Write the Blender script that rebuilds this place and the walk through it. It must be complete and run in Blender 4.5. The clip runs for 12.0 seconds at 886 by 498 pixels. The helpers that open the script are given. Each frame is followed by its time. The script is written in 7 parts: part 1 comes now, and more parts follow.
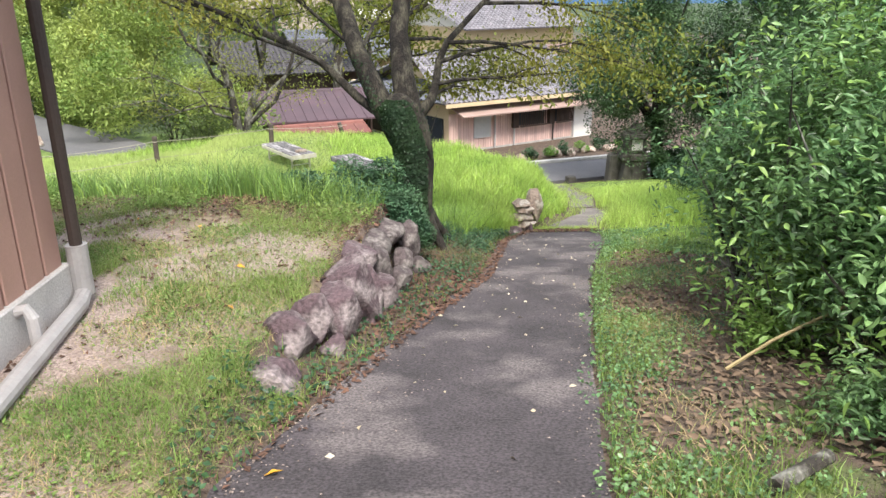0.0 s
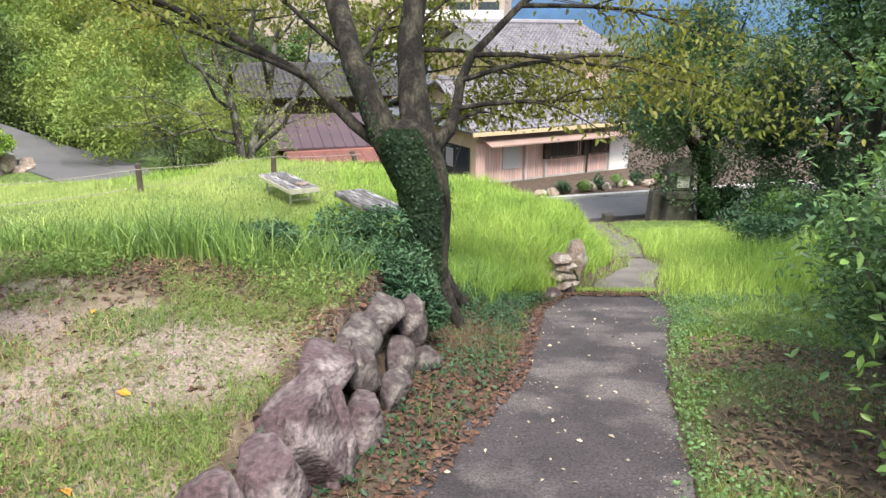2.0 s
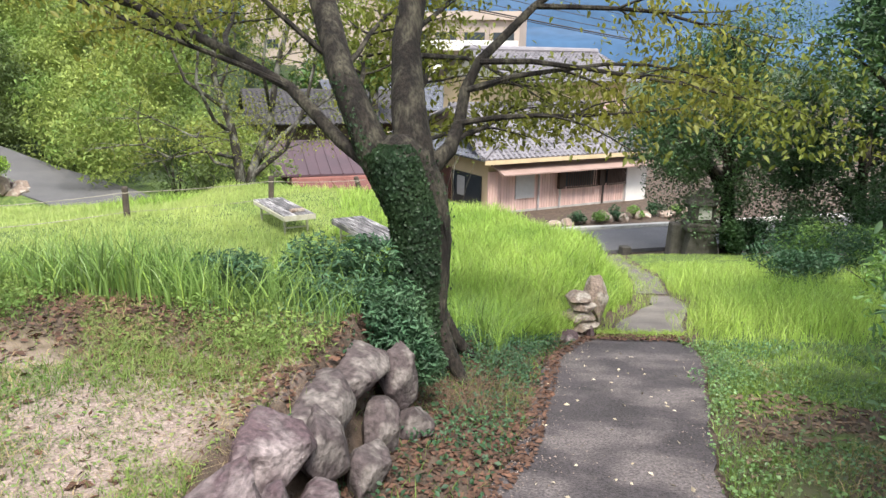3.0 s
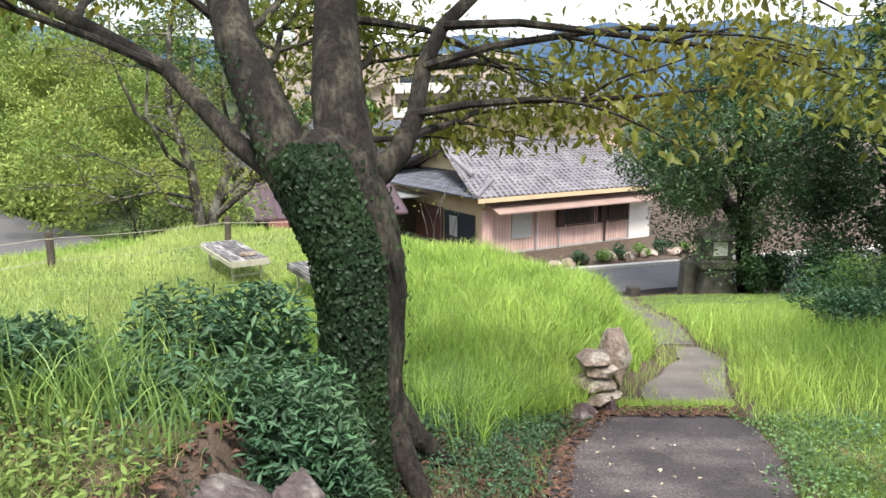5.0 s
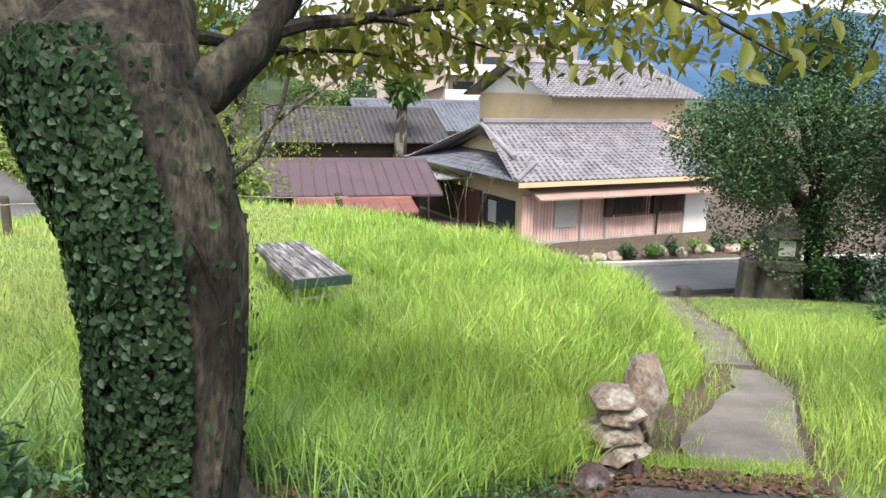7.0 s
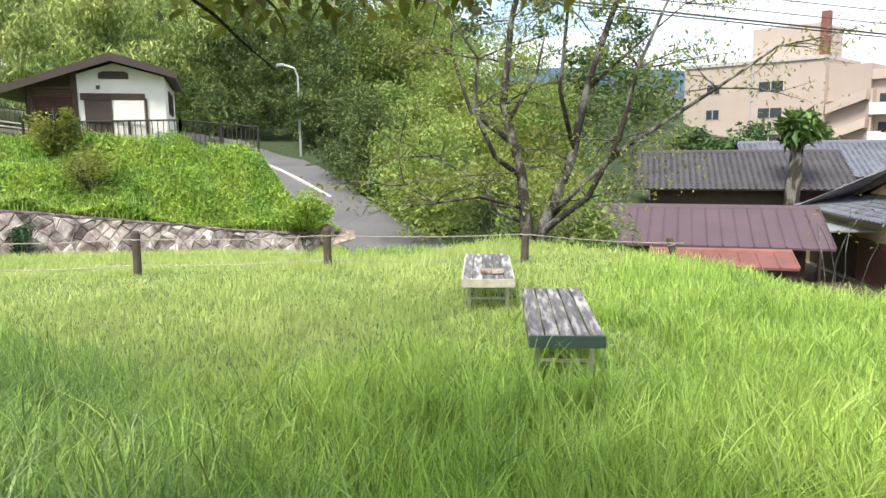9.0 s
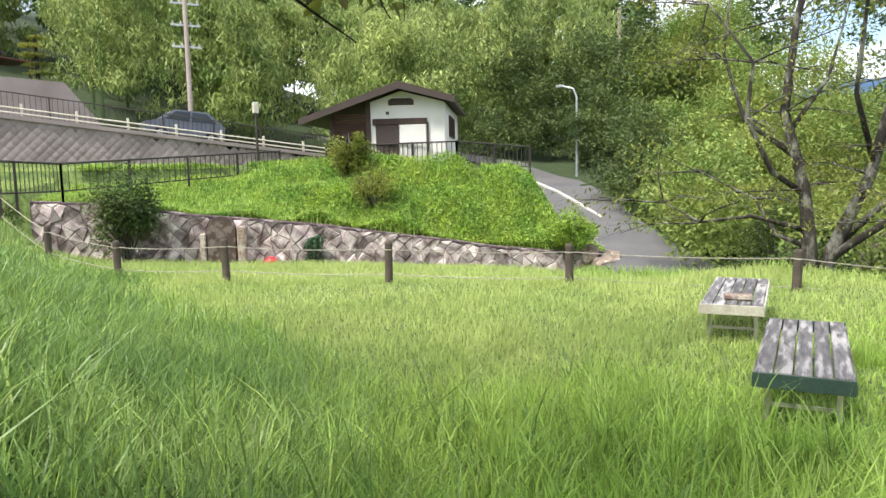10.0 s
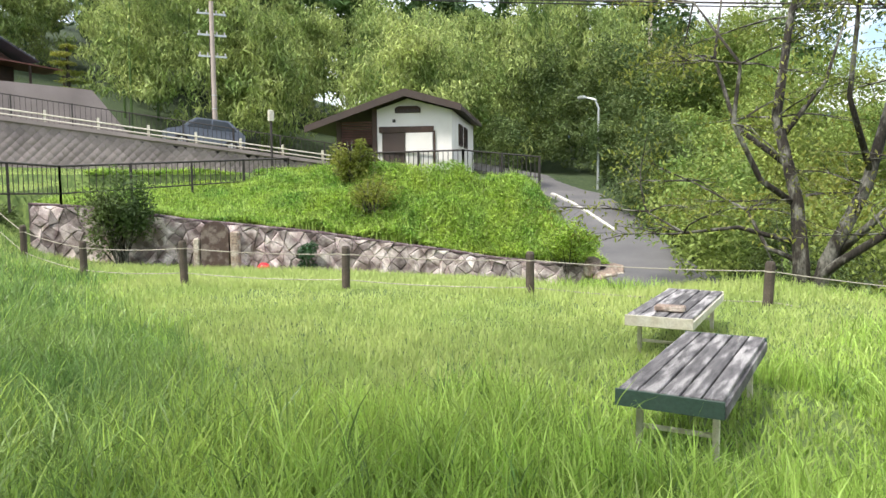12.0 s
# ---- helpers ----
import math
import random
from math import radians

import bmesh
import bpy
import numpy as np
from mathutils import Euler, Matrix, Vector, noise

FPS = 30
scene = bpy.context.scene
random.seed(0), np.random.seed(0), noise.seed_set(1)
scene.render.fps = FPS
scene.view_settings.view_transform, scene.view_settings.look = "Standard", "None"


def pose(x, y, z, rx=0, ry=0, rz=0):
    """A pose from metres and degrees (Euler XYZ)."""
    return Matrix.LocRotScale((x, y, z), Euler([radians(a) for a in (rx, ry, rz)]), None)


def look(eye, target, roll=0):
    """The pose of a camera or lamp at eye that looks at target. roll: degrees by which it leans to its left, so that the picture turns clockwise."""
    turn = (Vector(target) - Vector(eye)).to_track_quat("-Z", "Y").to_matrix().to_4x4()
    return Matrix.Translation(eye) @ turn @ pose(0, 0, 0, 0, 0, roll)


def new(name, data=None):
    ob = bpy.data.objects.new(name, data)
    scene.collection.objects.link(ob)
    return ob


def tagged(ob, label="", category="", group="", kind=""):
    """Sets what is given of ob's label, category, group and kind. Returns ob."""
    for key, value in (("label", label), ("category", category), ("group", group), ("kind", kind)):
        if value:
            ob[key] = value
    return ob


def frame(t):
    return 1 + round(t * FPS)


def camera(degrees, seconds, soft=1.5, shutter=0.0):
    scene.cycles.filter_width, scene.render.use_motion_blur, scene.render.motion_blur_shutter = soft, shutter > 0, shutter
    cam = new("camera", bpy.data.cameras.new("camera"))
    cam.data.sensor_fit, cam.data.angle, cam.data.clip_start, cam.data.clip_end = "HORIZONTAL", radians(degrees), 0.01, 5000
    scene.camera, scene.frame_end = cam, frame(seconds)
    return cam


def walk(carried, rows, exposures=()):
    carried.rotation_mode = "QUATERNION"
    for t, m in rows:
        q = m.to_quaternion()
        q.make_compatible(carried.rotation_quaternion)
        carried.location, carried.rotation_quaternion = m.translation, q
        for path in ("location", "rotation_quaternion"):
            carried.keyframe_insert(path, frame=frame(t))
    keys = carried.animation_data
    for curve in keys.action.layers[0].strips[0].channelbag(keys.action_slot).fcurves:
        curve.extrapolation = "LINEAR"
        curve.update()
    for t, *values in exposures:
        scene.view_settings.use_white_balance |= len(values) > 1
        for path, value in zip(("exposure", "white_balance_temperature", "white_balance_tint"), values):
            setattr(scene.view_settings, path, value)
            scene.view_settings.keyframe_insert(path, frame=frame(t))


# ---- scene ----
cam = camera(62.3, 12.0)
PATH = [
    (0, (-0.481, 0.113, 1.817), (-0.416, 2.005, 1.17), -0.4),
    (0.5, (-0.429, 0.754, 1.797), (-0.366, 2.646, 1.151), 0.8),
    (1, (-0.393, 1.388, 1.705), (-0.34, 3.285, 1.072), 0.1),
    (1.5, (-0.352, 1.97, 1.618), (-0.345, 3.875, 1.009), 0.3),
    (2, (-0.329, 2.569, 1.522), (-0.332, 4.484, 0.943), 0.5),
    (2.5, (-0.267, 3.104, 1.404), (-0.298, 5.04, 0.902), 1.3),
    (4.3, (-0.067, 5.05, 0.921), (-0.14, 6.985, 0.421), -0.5),
    (4.5, (-0.04, 5.234, 0.88), (-0.123, 7.178, 0.417), -0.0),
    (5, (0.033, 5.773, 0.769), (-0.005, 7.736, 0.385), -0.4),
    (5.5, (0.136, 6.226, 0.667), (0.195, 8.175, 0.222), 0.5),
    (6, (0.263, 6.714, 0.568), (0.364, 8.658, 0.11), 0.9),
    (6.5, (0.444, 7.217, 0.444), (0.447, 9.164, -0.014), 1.1),
    (6.7, (0.49, 7.401, 0.433), (0.427, 9.349, -0.017), 1.5),
    (8.3, (0.996, 8.94, 0.181), (0.181, 10.75, -0.065), -1.5),
    (8.5, (1.025, 9.121, 0.156), (0.103, 10.878, -0.093), -0.5),
    (9, (1.16, 9.56, 0.067), (0.009, 11.169, -0.225), -0.7),
    (9.5, (1.217, 9.979, 0.002), (-0.183, 11.381, -0.266), -0.9),
    (10, (1.33, 10.282, -0.083), (-0.353, 11.341, -0.3), -1.3),
    (10.5, (1.346, 10.613, -0.169), (-0.562, 11.184, -0.357), -1.9),
    (11, (1.41, 10.934, -0.227), (-0.555, 11.248, -0.431), -2.8),
    (11.5, (1.475, 11.169, -0.233), (-0.438, 11.716, -0.435), -2.1),
    (12, (1.566, 11.57, -0.265), (-0.179, 12.532, -0.442), -0.5),
]
walk(cam, [(t, look(eye, target, roll)) for t, eye, target, roll in PATH], exposures=[(0, 0.9), (2.5, 0.86), (5.5, 0.82), (6.7, 0.88), (8.5, 0.96), (9.3, 0.82), (12, 0.78)])

# ---- world and sun ----
world = bpy.data.worlds.new("world")
scene.world = world
world.use_nodes = True
wn = world.node_tree.nodes
sky = wn.new("ShaderNodeTexSky")
sky.sky_type, sky.sun_disc = "NISHITA", False
sky.sun_elevation, sky.sun_rotation = radians(56), radians(168)
sky.air_density, sky.dust_density, sky.ozone_density = 1.0, 2.0, 1.0
# thin cloud cover over the blue sky
wtc = wn.new("ShaderNodeTexCoord")
wmap = wn.new("ShaderNodeMapping")
wmap.inputs["Scale"].default_value = (1.6, 1.6, 4.5)
wno = wn.new("ShaderNodeTexNoise")
wno.inputs["Scale"].default_value, wno.inputs["Detail"].default_value = 2.2, 6
wra = wn.new("ShaderNodeValToRGB")
wra.color_ramp.elements[0].position, wra.color_ramp.elements[1].position = 0.34, 0.56
wmix = wn.new("ShaderNodeMix")
wmix.data_type = "RGBA"
wmix.inputs["B"].default_value = (6.6, 6.8, 7.2, 1)
wl = world.node_tree.links
wl.new(wtc.outputs["Generated"], wmap.inputs["Vector"])
wl.new(wmap.outputs[0], wno.inputs["Vector"])
wl.new(wno.outputs["Fac"], wra.inputs["Fac"])
wl.new(wra.outputs["Color"], wmix.inputs["Factor"])
wl.new(sky.outputs[0], wmix.inputs["A"])
wl.new(wmix.outputs["Result"], wn["Background"].inputs["Color"])
wn["Background"].inputs["Strength"].default_value = 0.15

sun = new("sun", bpy.data.lights.new("sun", "SUN"))
sun.data.energy, sun.data.angle, sun.data.color = 3.4, radians(14), (1.0, 0.95, 0.86)
sun.matrix_world = look((5.4, -26, 40), (0, 0, 0))

# ---- materials ----
def mat(name, base, rough=0.8, spots=None, scale=6.0, fine=60.0, amount=0.5, bump=0.3, bump_scale=None, metal=0.0, spread=0.12,
        stretch=(1, 1, 1), translucent=0.0, coords="Object", second=None, second_scale=1.2):
    """A procedural surface: base colour, a second colour in patches, fine grain, relief and a small change from piece to piece."""
    m = bpy.data.materials.new(name)
    m.use_nodes = True
    n, l = m.node_tree.nodes, m.node_tree.links
    b = n["Principled BSDF"]
    tc, mp = n.new("ShaderNodeTexCoord"), n.new("ShaderNodeMapping")
    mp.inputs["Scale"].default_value = stretch
    l.new(tc.outputs[coords], mp.inputs["Vector"])
    big, small = n.new("ShaderNodeTexNoise"), n.new("ShaderNodeTexNoise")
    big.inputs["Scale"].default_value, big.inputs["Detail"].default_value = scale, 5
    small.inputs["Scale"].default_value, small.inputs["Detail"].default_value = fine, 3
    for q in (big, small):
        l.new(mp.outputs[0], q.inputs["Vector"])
    ramp = n.new("ShaderNodeValToRGB")
    ramp.color_ramp.elements[0].position, ramp.color_ramp.elements[1].position = 0.5 - 0.18, 0.5 + 0.18
    ramp.color_ramp.elements[0].color = (*base, 1)
    ramp.color_ramp.elements[1].color = (*(spots or [c * 0.6 for c in base]), 1)
    l.new(big.outputs["Fac"], ramp.inputs["Fac"])
    col = ramp.outputs["Color"]
    if second:
        third = n.new("ShaderNodeTexNoise")
        third.inputs["Scale"].default_value, third.inputs["Detail"].default_value = second_scale, 6
        l.new(mp.outputs[0], third.inputs["Vector"])
        r3 = n.new("ShaderNodeValToRGB")
        r3.color_ramp.elements[0].position, r3.color_ramp.elements[1].position = 0.48, 0.62
        l.new(third.outputs["Fac"], r3.inputs["Fac"])
        mx = n.new("ShaderNodeMix")
        mx.data_type = "RGBA"
        mx.inputs["B"].default_value = (*second, 1)
        l.new(r3.outputs["Color"], mx.inputs["Factor"])
        l.new(col, mx.inputs["A"])
        col = mx.outputs["Result"]
    hsv = n.new("ShaderNodeHueSaturation")
    l.new(col, hsv.inputs["Color"])
    info, geo, add, mr = n.new("ShaderNodeObjectInfo"), n.new("ShaderNodeNewGeometry"), n.new("ShaderNodeMath"), n.new("ShaderNodeMapRange")
    add.operation = "ADD"
    l.new(info.outputs["Random"], add.inputs[0])
    l.new(geo.outputs["Random Per Island"], add.inputs[1])
    fr = n.new("ShaderNodeMath")
    fr.operation = "FRACT"
    l.new(add.outputs[0], fr.inputs[0])
    mr.inputs["To Min"].default_value, mr.inputs["To Max"].default_value = 1 - spread, 1 + spread
    l.new(fr.outputs[0], mr.inputs["Value"])
    grain = n.new("ShaderNodeMapRange")
    grain.inputs["From Min"].default_value, grain.inputs["From Max"].default_value = 0.3, 0.7
    grain.inputs["To Min"].default_value, grain.inputs["To Max"].default_value = 1 - amount * 0.5, 1 + amount * 0.5
    l.new(small.outputs["Fac"], grain.inputs["Value"])
    mul = n.new("ShaderNodeMath")
    mul.operation = "MULTIPLY"
    l.new(mr.outputs[0], mul.inputs[0])
    l.new(grain.outputs[0], mul.inputs[1])
    l.new(mul.outputs[0], hsv.inputs["Value"])
    l.new(hsv.outputs["Color"], b.inputs["Base Color"])
    b.inputs["Roughness"].default_value, b.inputs["Metallic"].default_value = rough, metal
    if bump:
        bp = n.new("ShaderNodeBump")
        bp.inputs["Strength"].default_value, bp.inputs["Distance"].default_value = bump, 0.02
        l.new(small.outputs["Fac"], bp.inputs["Height"])
        l.new(bp.outputs["Normal"], b.inputs["Normal"])
    if translucent:
        tr, ms = n.new("ShaderNodeBsdfTranslucent"), n.new("ShaderNodeMixShader")
        l.new(hsv.outputs["Color"], tr.inputs["Color"])
        ms.inputs["Fac"].default_value = translucent
        l.new(b.outputs[0], ms.inputs[1])
        l.new(tr.outputs[0], ms.inputs[2])
        l.new(ms.outputs[0], n["Material Output"].inputs["Surface"])
    return m


GRASS = mat("grass_blades", (0.31, 0.475, 0.098), 0.5, (0.48, 0.62, 0.155), 0.5, 3, 0.3, 0, spread=0.42, translucent=0.42)
GRASS_SHORT = mat("mown_grass", (0.41, 0.52, 0.165), 0.6, (0.54, 0.62, 0.225), 0.6, 3, 0.2, 0, spread=0.18, translucent=0.42)
# darker blue-green blades; the bank's shade is part of this colour
GRASS_DARK = mat("shaded_tall_grass", (0.16, 0.285, 0.08), 0.42, (0.28, 0.4, 0.12), 0.7, 3, 0.3, 0, spread=0.45, translucent=0.4)
WEED = mat("low_weeds", (0.14, 0.25, 0.055), 0.6, (0.25, 0.33, 0.09), 1.2, 8, 0.3, 0, spread=0.35, translucent=0.3)
STRAW = mat("dry_grass", (0.42, 0.33, 0.17), 0.8, (0.3, 0.23, 0.12), 1.2, 8, 0.3, 0, spread=0.3)
THATCH = mat("brown_thatch", (0.2, 0.14, 0.095), 0.9, (0.11, 0.075, 0.05), 3, 12, 0.3, 0, spread=0.4)
LEAF_CHERRY = mat("cherry_leaves", (0.13, 0.18, 0.032), 0.5, (0.29, 0.27, 0.05), 0.5, 4, 0.3, 0, spread=0.45, translucent=0.5)
LEAF_AIRY = mat("airy_tree_leaves", (0.14, 0.19, 0.034), 0.55, (0.29, 0.3, 0.055), 0.5, 4, 0.3, 0, spread=0.35, translucent=0.45)
LEAF_DARK = mat("evergreen_leaves", (0.04, 0.095, 0.04), 0.45, (0.09, 0.165, 0.06), 0.6, 4, 0.3, 0, spread=0.5, translucent=0.2)
LEAF_BRIGHT = mat("bush_leaves", (0.13, 0.26, 0.07), 0.42, (0.27, 0.41, 0.1), 0.7, 4, 0.3, 0, spread=0.4, translucent=0.38)
LEAF_MID = mat("shrub_leaves", (0.036, 0.092, 0.045), 0.5, (0.06, 0.135, 0.055), 0.8, 4, 0.3, 0, spread=0.35, translucent=0.3)
PATH_GRIT = mat("pale_path_grit", (0.3, 0.24, 0.21), 0.95, (0.2, 0.16, 0.14), 8, 40, 0.5, 0.3, spread=0.4)
LEAF_SHRUB = mat("grey_green_shrub_leaves", (0.07, 0.12, 0.036), 0.65, (0.15, 0.2, 0.058), 0.7, 4, 0.3, 0, spread=0.35, translucent=0.3)
LEAF_NANDINA = mat("nandina_leaves", (0.05, 0.125, 0.068), 0.6, (0.1, 0.19, 0.09), 2.2, 6, 0.3, 0, spread=0.5, translucent=0.28)
LEAF_SLOPE = mat("slope_weed_leaves", (0.15, 0.31, 0.05), 0.5, (0.37, 0.49, 0.075), 0.9, 4, 0.4, 0, spread=0.5, translucent=0.38)
LEAF_THICKET = mat("thicket_leaves", (0.09, 0.2, 0.09), 0.36, (0.21, 0.34, 0.125), 0.9, 4, 0.4, 0, spread=0.55, translucent=0.35)
LEAF_IVY = mat("ivy_leaves", (0.017, 0.042, 0.018), 0.6, (0.03, 0.062, 0.022), 3, 9, 0.3, 0, spread=0.4, translucent=0.1)
LEAF_BAMBOO = mat("bamboo_leaves", (0.14, 0.23, 0.058), 0.6, (0.48, 0.55, 0.19), 0.4, 2, 0.3, 0, spread=0.4, translucent=0.38)
LEAF_WOODS = mat("woodland_leaves", (0.045, 0.1, 0.03), 0.55, (0.1, 0.17, 0.04), 0.15, 2, 0.3, 0, spread=0.4, translucent=0.3)
LEAF_LANE = mat("lane_side_leaves", (0.15, 0.25, 0.055), 0.65, (0.34, 0.4, 0.1), 0.4, 4, 0.3, 0, spread=0.3, translucent=0.35)
LEAF_FALLEN = mat("fallen_leaves", (0.13, 0.066, 0.043), 0.85, (0.075, 0.042, 0.03), 4, 20, 0.3, 0, spread=0.5)
LEAF_PALE = mat("pale_fallen_leaves", (0.5, 0.45, 0.36), 0.8, (0.4, 0.33, 0.22), 4, 20, 0.3, 0, spread=0.3)
LEAF_YELLOW = mat("yellow_leaves", (0.7, 0.42, 0.03), 0.7, (0.55, 0.2, 0.02), 3, 20, 0.2, 0, spread=0.2)
BARK = mat("dark_bark", (0.022, 0.017, 0.0135), 0.95, (0.01, 0.008, 0.0065), 9, 45, 1.3, 1.0, stretch=(1, 1, 0.35), second=(0.058, 0.052, 0.038), second_scale=8)
BARK_GREY = mat("grey_bark", (0.05, 0.042, 0.034), 0.95, (0.024, 0.02, 0.017), 7, 40, 0.8, 0.7, stretch=(1, 1, 0.4), second=(0.2, 0.195, 0.17), second_scale=5)
SOIL = mat("soil", (0.11, 0.078, 0.058), 0.95, (0.07, 0.052, 0.04), 3, 50, 0.6, 0.5)
CONCRETE_PATH = mat("weathered_path_concrete", (0.072, 0.06, 0.066), 0.85, (0.04, 0.034, 0.037), 2.2, 60, 1.2, 0.5, second=(0.135, 0.115, 0.116), second_scale=1.5)
PATH_OLD = mat("old_path_concrete", (0.2, 0.175, 0.16), 0.9, (0.12, 0.105, 0.098), 2, 70, 0.5, 0.4)
ASPHALT = mat("asphalt", (0.15, 0.145, 0.15), 0.9, (0.11, 0.108, 0.115), 0.8, 80, 0.4, 0.3)
WHITE_PAINT = mat("worn_white_paint", (0.72, 0.7, 0.66), 0.7, (0.55, 0.52, 0.48), 6, 50, 0.3, 0.2)
STONE = mat("purple_brown_stone", (0.12, 0.078, 0.087), 0.85, (0.055, 0.038, 0.045), 3.5, 30, 0.9, 1.0, second=(0.27, 0.225, 0.225), second_scale=3.2)
STONE_PALE = mat("pale_stone", (0.34, 0.26, 0.21), 0.85, (0.17, 0.12, 0.1), 5, 30, 0.8, 0.9, second=(0.5, 0.44, 0.38), second_scale=5)
STONE_GREY = mat("grey_lichened_stone", (0.1, 0.078, 0.08), 0.9, (0.055, 0.042, 0.043), 5, 30, 0.8, 0.9, second=(0.2, 0.175, 0.165), second_scale=6)
STONE_WALL = mat("wall_stone", (0.72, 0.64, 0.63), 0.85, (0.25, 0.175, 0.185), 3.2, 40, 0.6, 0.6, spread=0.5, second=(0.16, 0.12, 0.115), second_scale=2.6)
MORTAR = mat("dark_joint", (0.13, 0.11, 0.105), 0.95, (0.09, 0.08, 0.075), 4, 40, 0.4, 0.4)
SIDING = mat("brown_metal_siding", (0.43, 0.255, 0.21), 0.5, (0.38, 0.225, 0.185), 1.5, 90, 0.12, 0.08)
SIDING_DARK = mat("dark_brown_trim", (0.055, 0.036, 0.03), 0.7, (0.042, 0.03, 0.025), 2, 60, 0.2, 0.1)
FOUNDATION = mat("pale_concrete", (0.5, 0.48, 0.46), 0.9, (0.38, 0.36, 0.35), 3, 60, 0.3, 0.3)
PIPE_GREY = mat("grey_plastic_pipe", (0.42, 0.4, 0.4), 0.5, (0.33, 0.31, 0.31), 5, 40, 0.15, 0.05)
BLOCK_WALL = mat("block_wall_concrete", (0.32, 0.265, 0.265), 0.9, (0.235, 0.195, 0.195), 0.7, 40, 0.35, 0.4, spread=0.13)
BLOCK_JOINT = mat("block_wall_joint", (0.28, 0.235, 0.23), 0.95, (0.215, 0.18, 0.175), 0.7, 40, 0.3, 0.3)
PLASTER = mat("white_plaster", (0.78, 0.76, 0.74), 0.85, (0.7, 0.67, 0.64), 1.5, 60, 0.12, 0.1)
PLASTER_CREAM = mat("cream_plaster", (0.66, 0.52, 0.33), 0.85, (0.58, 0.45, 0.29), 1.5, 60, 0.15, 0.1)
PINK_SHEET = mat("pinkish_sheet_metal", (0.68, 0.48, 0.44), 0.6, (0.58, 0.4, 0.36), 1, 50, 0.15, 0.1)
WOOD_DARK = mat("dark_timber", (0.07, 0.042, 0.032), 0.8, (0.045, 0.03, 0.024), 3, 50, 0.4, 0.3)
WOOD_RED = mat("red_brown_boards", (0.11, 0.045, 0.04), 0.75, (0.08, 0.035, 0.03), 3, 50, 0.3, 0.2)
TILE = mat("grey_roof_tiles", (0.21, 0.195, 0.21), 0.5, (0.14, 0.13, 0.145), 1.2, 30, 0.35, 0.15, spread=0.4)
TILE_OLD = mat("old_dark_roof_tiles", (0.06, 0.055, 0.06), 0.8, (0.04, 0.037, 0.04), 1.2, 30, 0.3, 0.15, spread=0.35)
TILE_BLUE = mat("blue_grey_roof_tiles", (0.135, 0.145, 0.175), 0.6, (0.095, 0.1, 0.125), 1.2, 30, 0.3, 0.15, spread=0.3)
AWNING = mat("faded_pink_awning", (0.4, 0.28, 0.245), 0.7, (0.33, 0.23, 0.2), 1, 50, 0.2, 0.1)
ROOF_PURPLE = mat("maroon_sheet_roof", (0.085, 0.05, 0.062), 0.6, (0.065, 0.04, 0.05), 1, 40, 0.25, 0.1)
ROOF_RUST = mat("rusty_sheet_roof", (0.22, 0.085, 0.07), 0.75, (0.15, 0.06, 0.05), 2, 40, 0.3, 0.1)
BENCH_WOOD = mat("weathered_grey_planks", (0.2, 0.19, 0.195), 0.85, (0.075, 0.07, 0.075), 5, 60, 0.8, 0.5, stretch=(6, 0.8, 1), spread=0.3, second=(0.42, 0.4, 0.4), second_scale=3)
GREEN_PAINT = mat("dark_green_painted_wood", (0.035, 0.075, 0.06), 0.55, (0.05, 0.09, 0.075), 5, 50, 0.3, 0.15)
WHITE_METAL = mat("worn_cream_painted_steel", (0.66, 0.64, 0.56), 0.5, (0.5, 0.45, 0.36), 9, 60, 0.25, 0.1)
POST_WOOD = mat("grey_brown_fence_post", (0.1, 0.078, 0.064), 0.9, (0.06, 0.048, 0.04), 6, 50, 0.5, 0.4)
ROPE = mat("pale_rope", (0.45, 0.41, 0.35), 0.9, (0.34, 0.31, 0.26), 20, 80, 0.3, 0.2)
IRON = mat("dark_painted_steel", (0.045, 0.036, 0.034), 0.5, (0.035, 0.03, 0.028), 5, 60, 0.2, 0.05)
POLE_CONCRETE = mat("pole_concrete", (0.42, 0.35, 0.31), 0.85, (0.36, 0.3, 0.27), 2, 60, 0.2, 0.15)
STEEL = mat("galvanised_steel", (0.5, 0.52, 0.53), 0.45, (0.42, 0.44, 0.45), 5, 60, 0.2, 0.05, metal=0.6)
APARTMENT = mat("beige_render", (0.45, 0.37, 0.32), 0.85, (0.4, 0.33, 0.285), 0.3, 20, 0.1, 0.05)
GLASS = mat("dark_window_glass", (0.05, 0.06, 0.07), 0.12, (0.04, 0.05, 0.06), 1, 10, 0.1, 0, metal=0.0)
CURTAIN = mat("pale_curtained_glass", (0.5, 0.5, 0.5), 0.3, (0.42, 0.42, 0.43), 1.5, 10, 0.1, 0)
# distance haze is mixed into the mountains' blue base colour
MOUNTAIN = mat("hazy_wooded_mountain", (0.03, 0.075, 0.15), 0.95, (0.045, 0.1, 0.185), 0.004, 0.05, 0.3, 0)
RED_PLASTIC = mat("red_plastic", (0.7, 0.03, 0.045), 0.4, (0.6, 0.03, 0.04), 3, 30, 0.1, 0)
STONE_MON = mat("dark_monument_stone", (0.1, 0.06, 0.05), 0.7, (0.07, 0.045, 0.04), 6, 50, 0.5, 0.3, second=(0.2, 0.16, 0.14), second_scale=8)
LANTERN_STONE = mat("mossy_granite", (0.1, 0.092, 0.08), 0.9, (0.06, 0.056, 0.046), 5, 60, 0.5, 0.5)
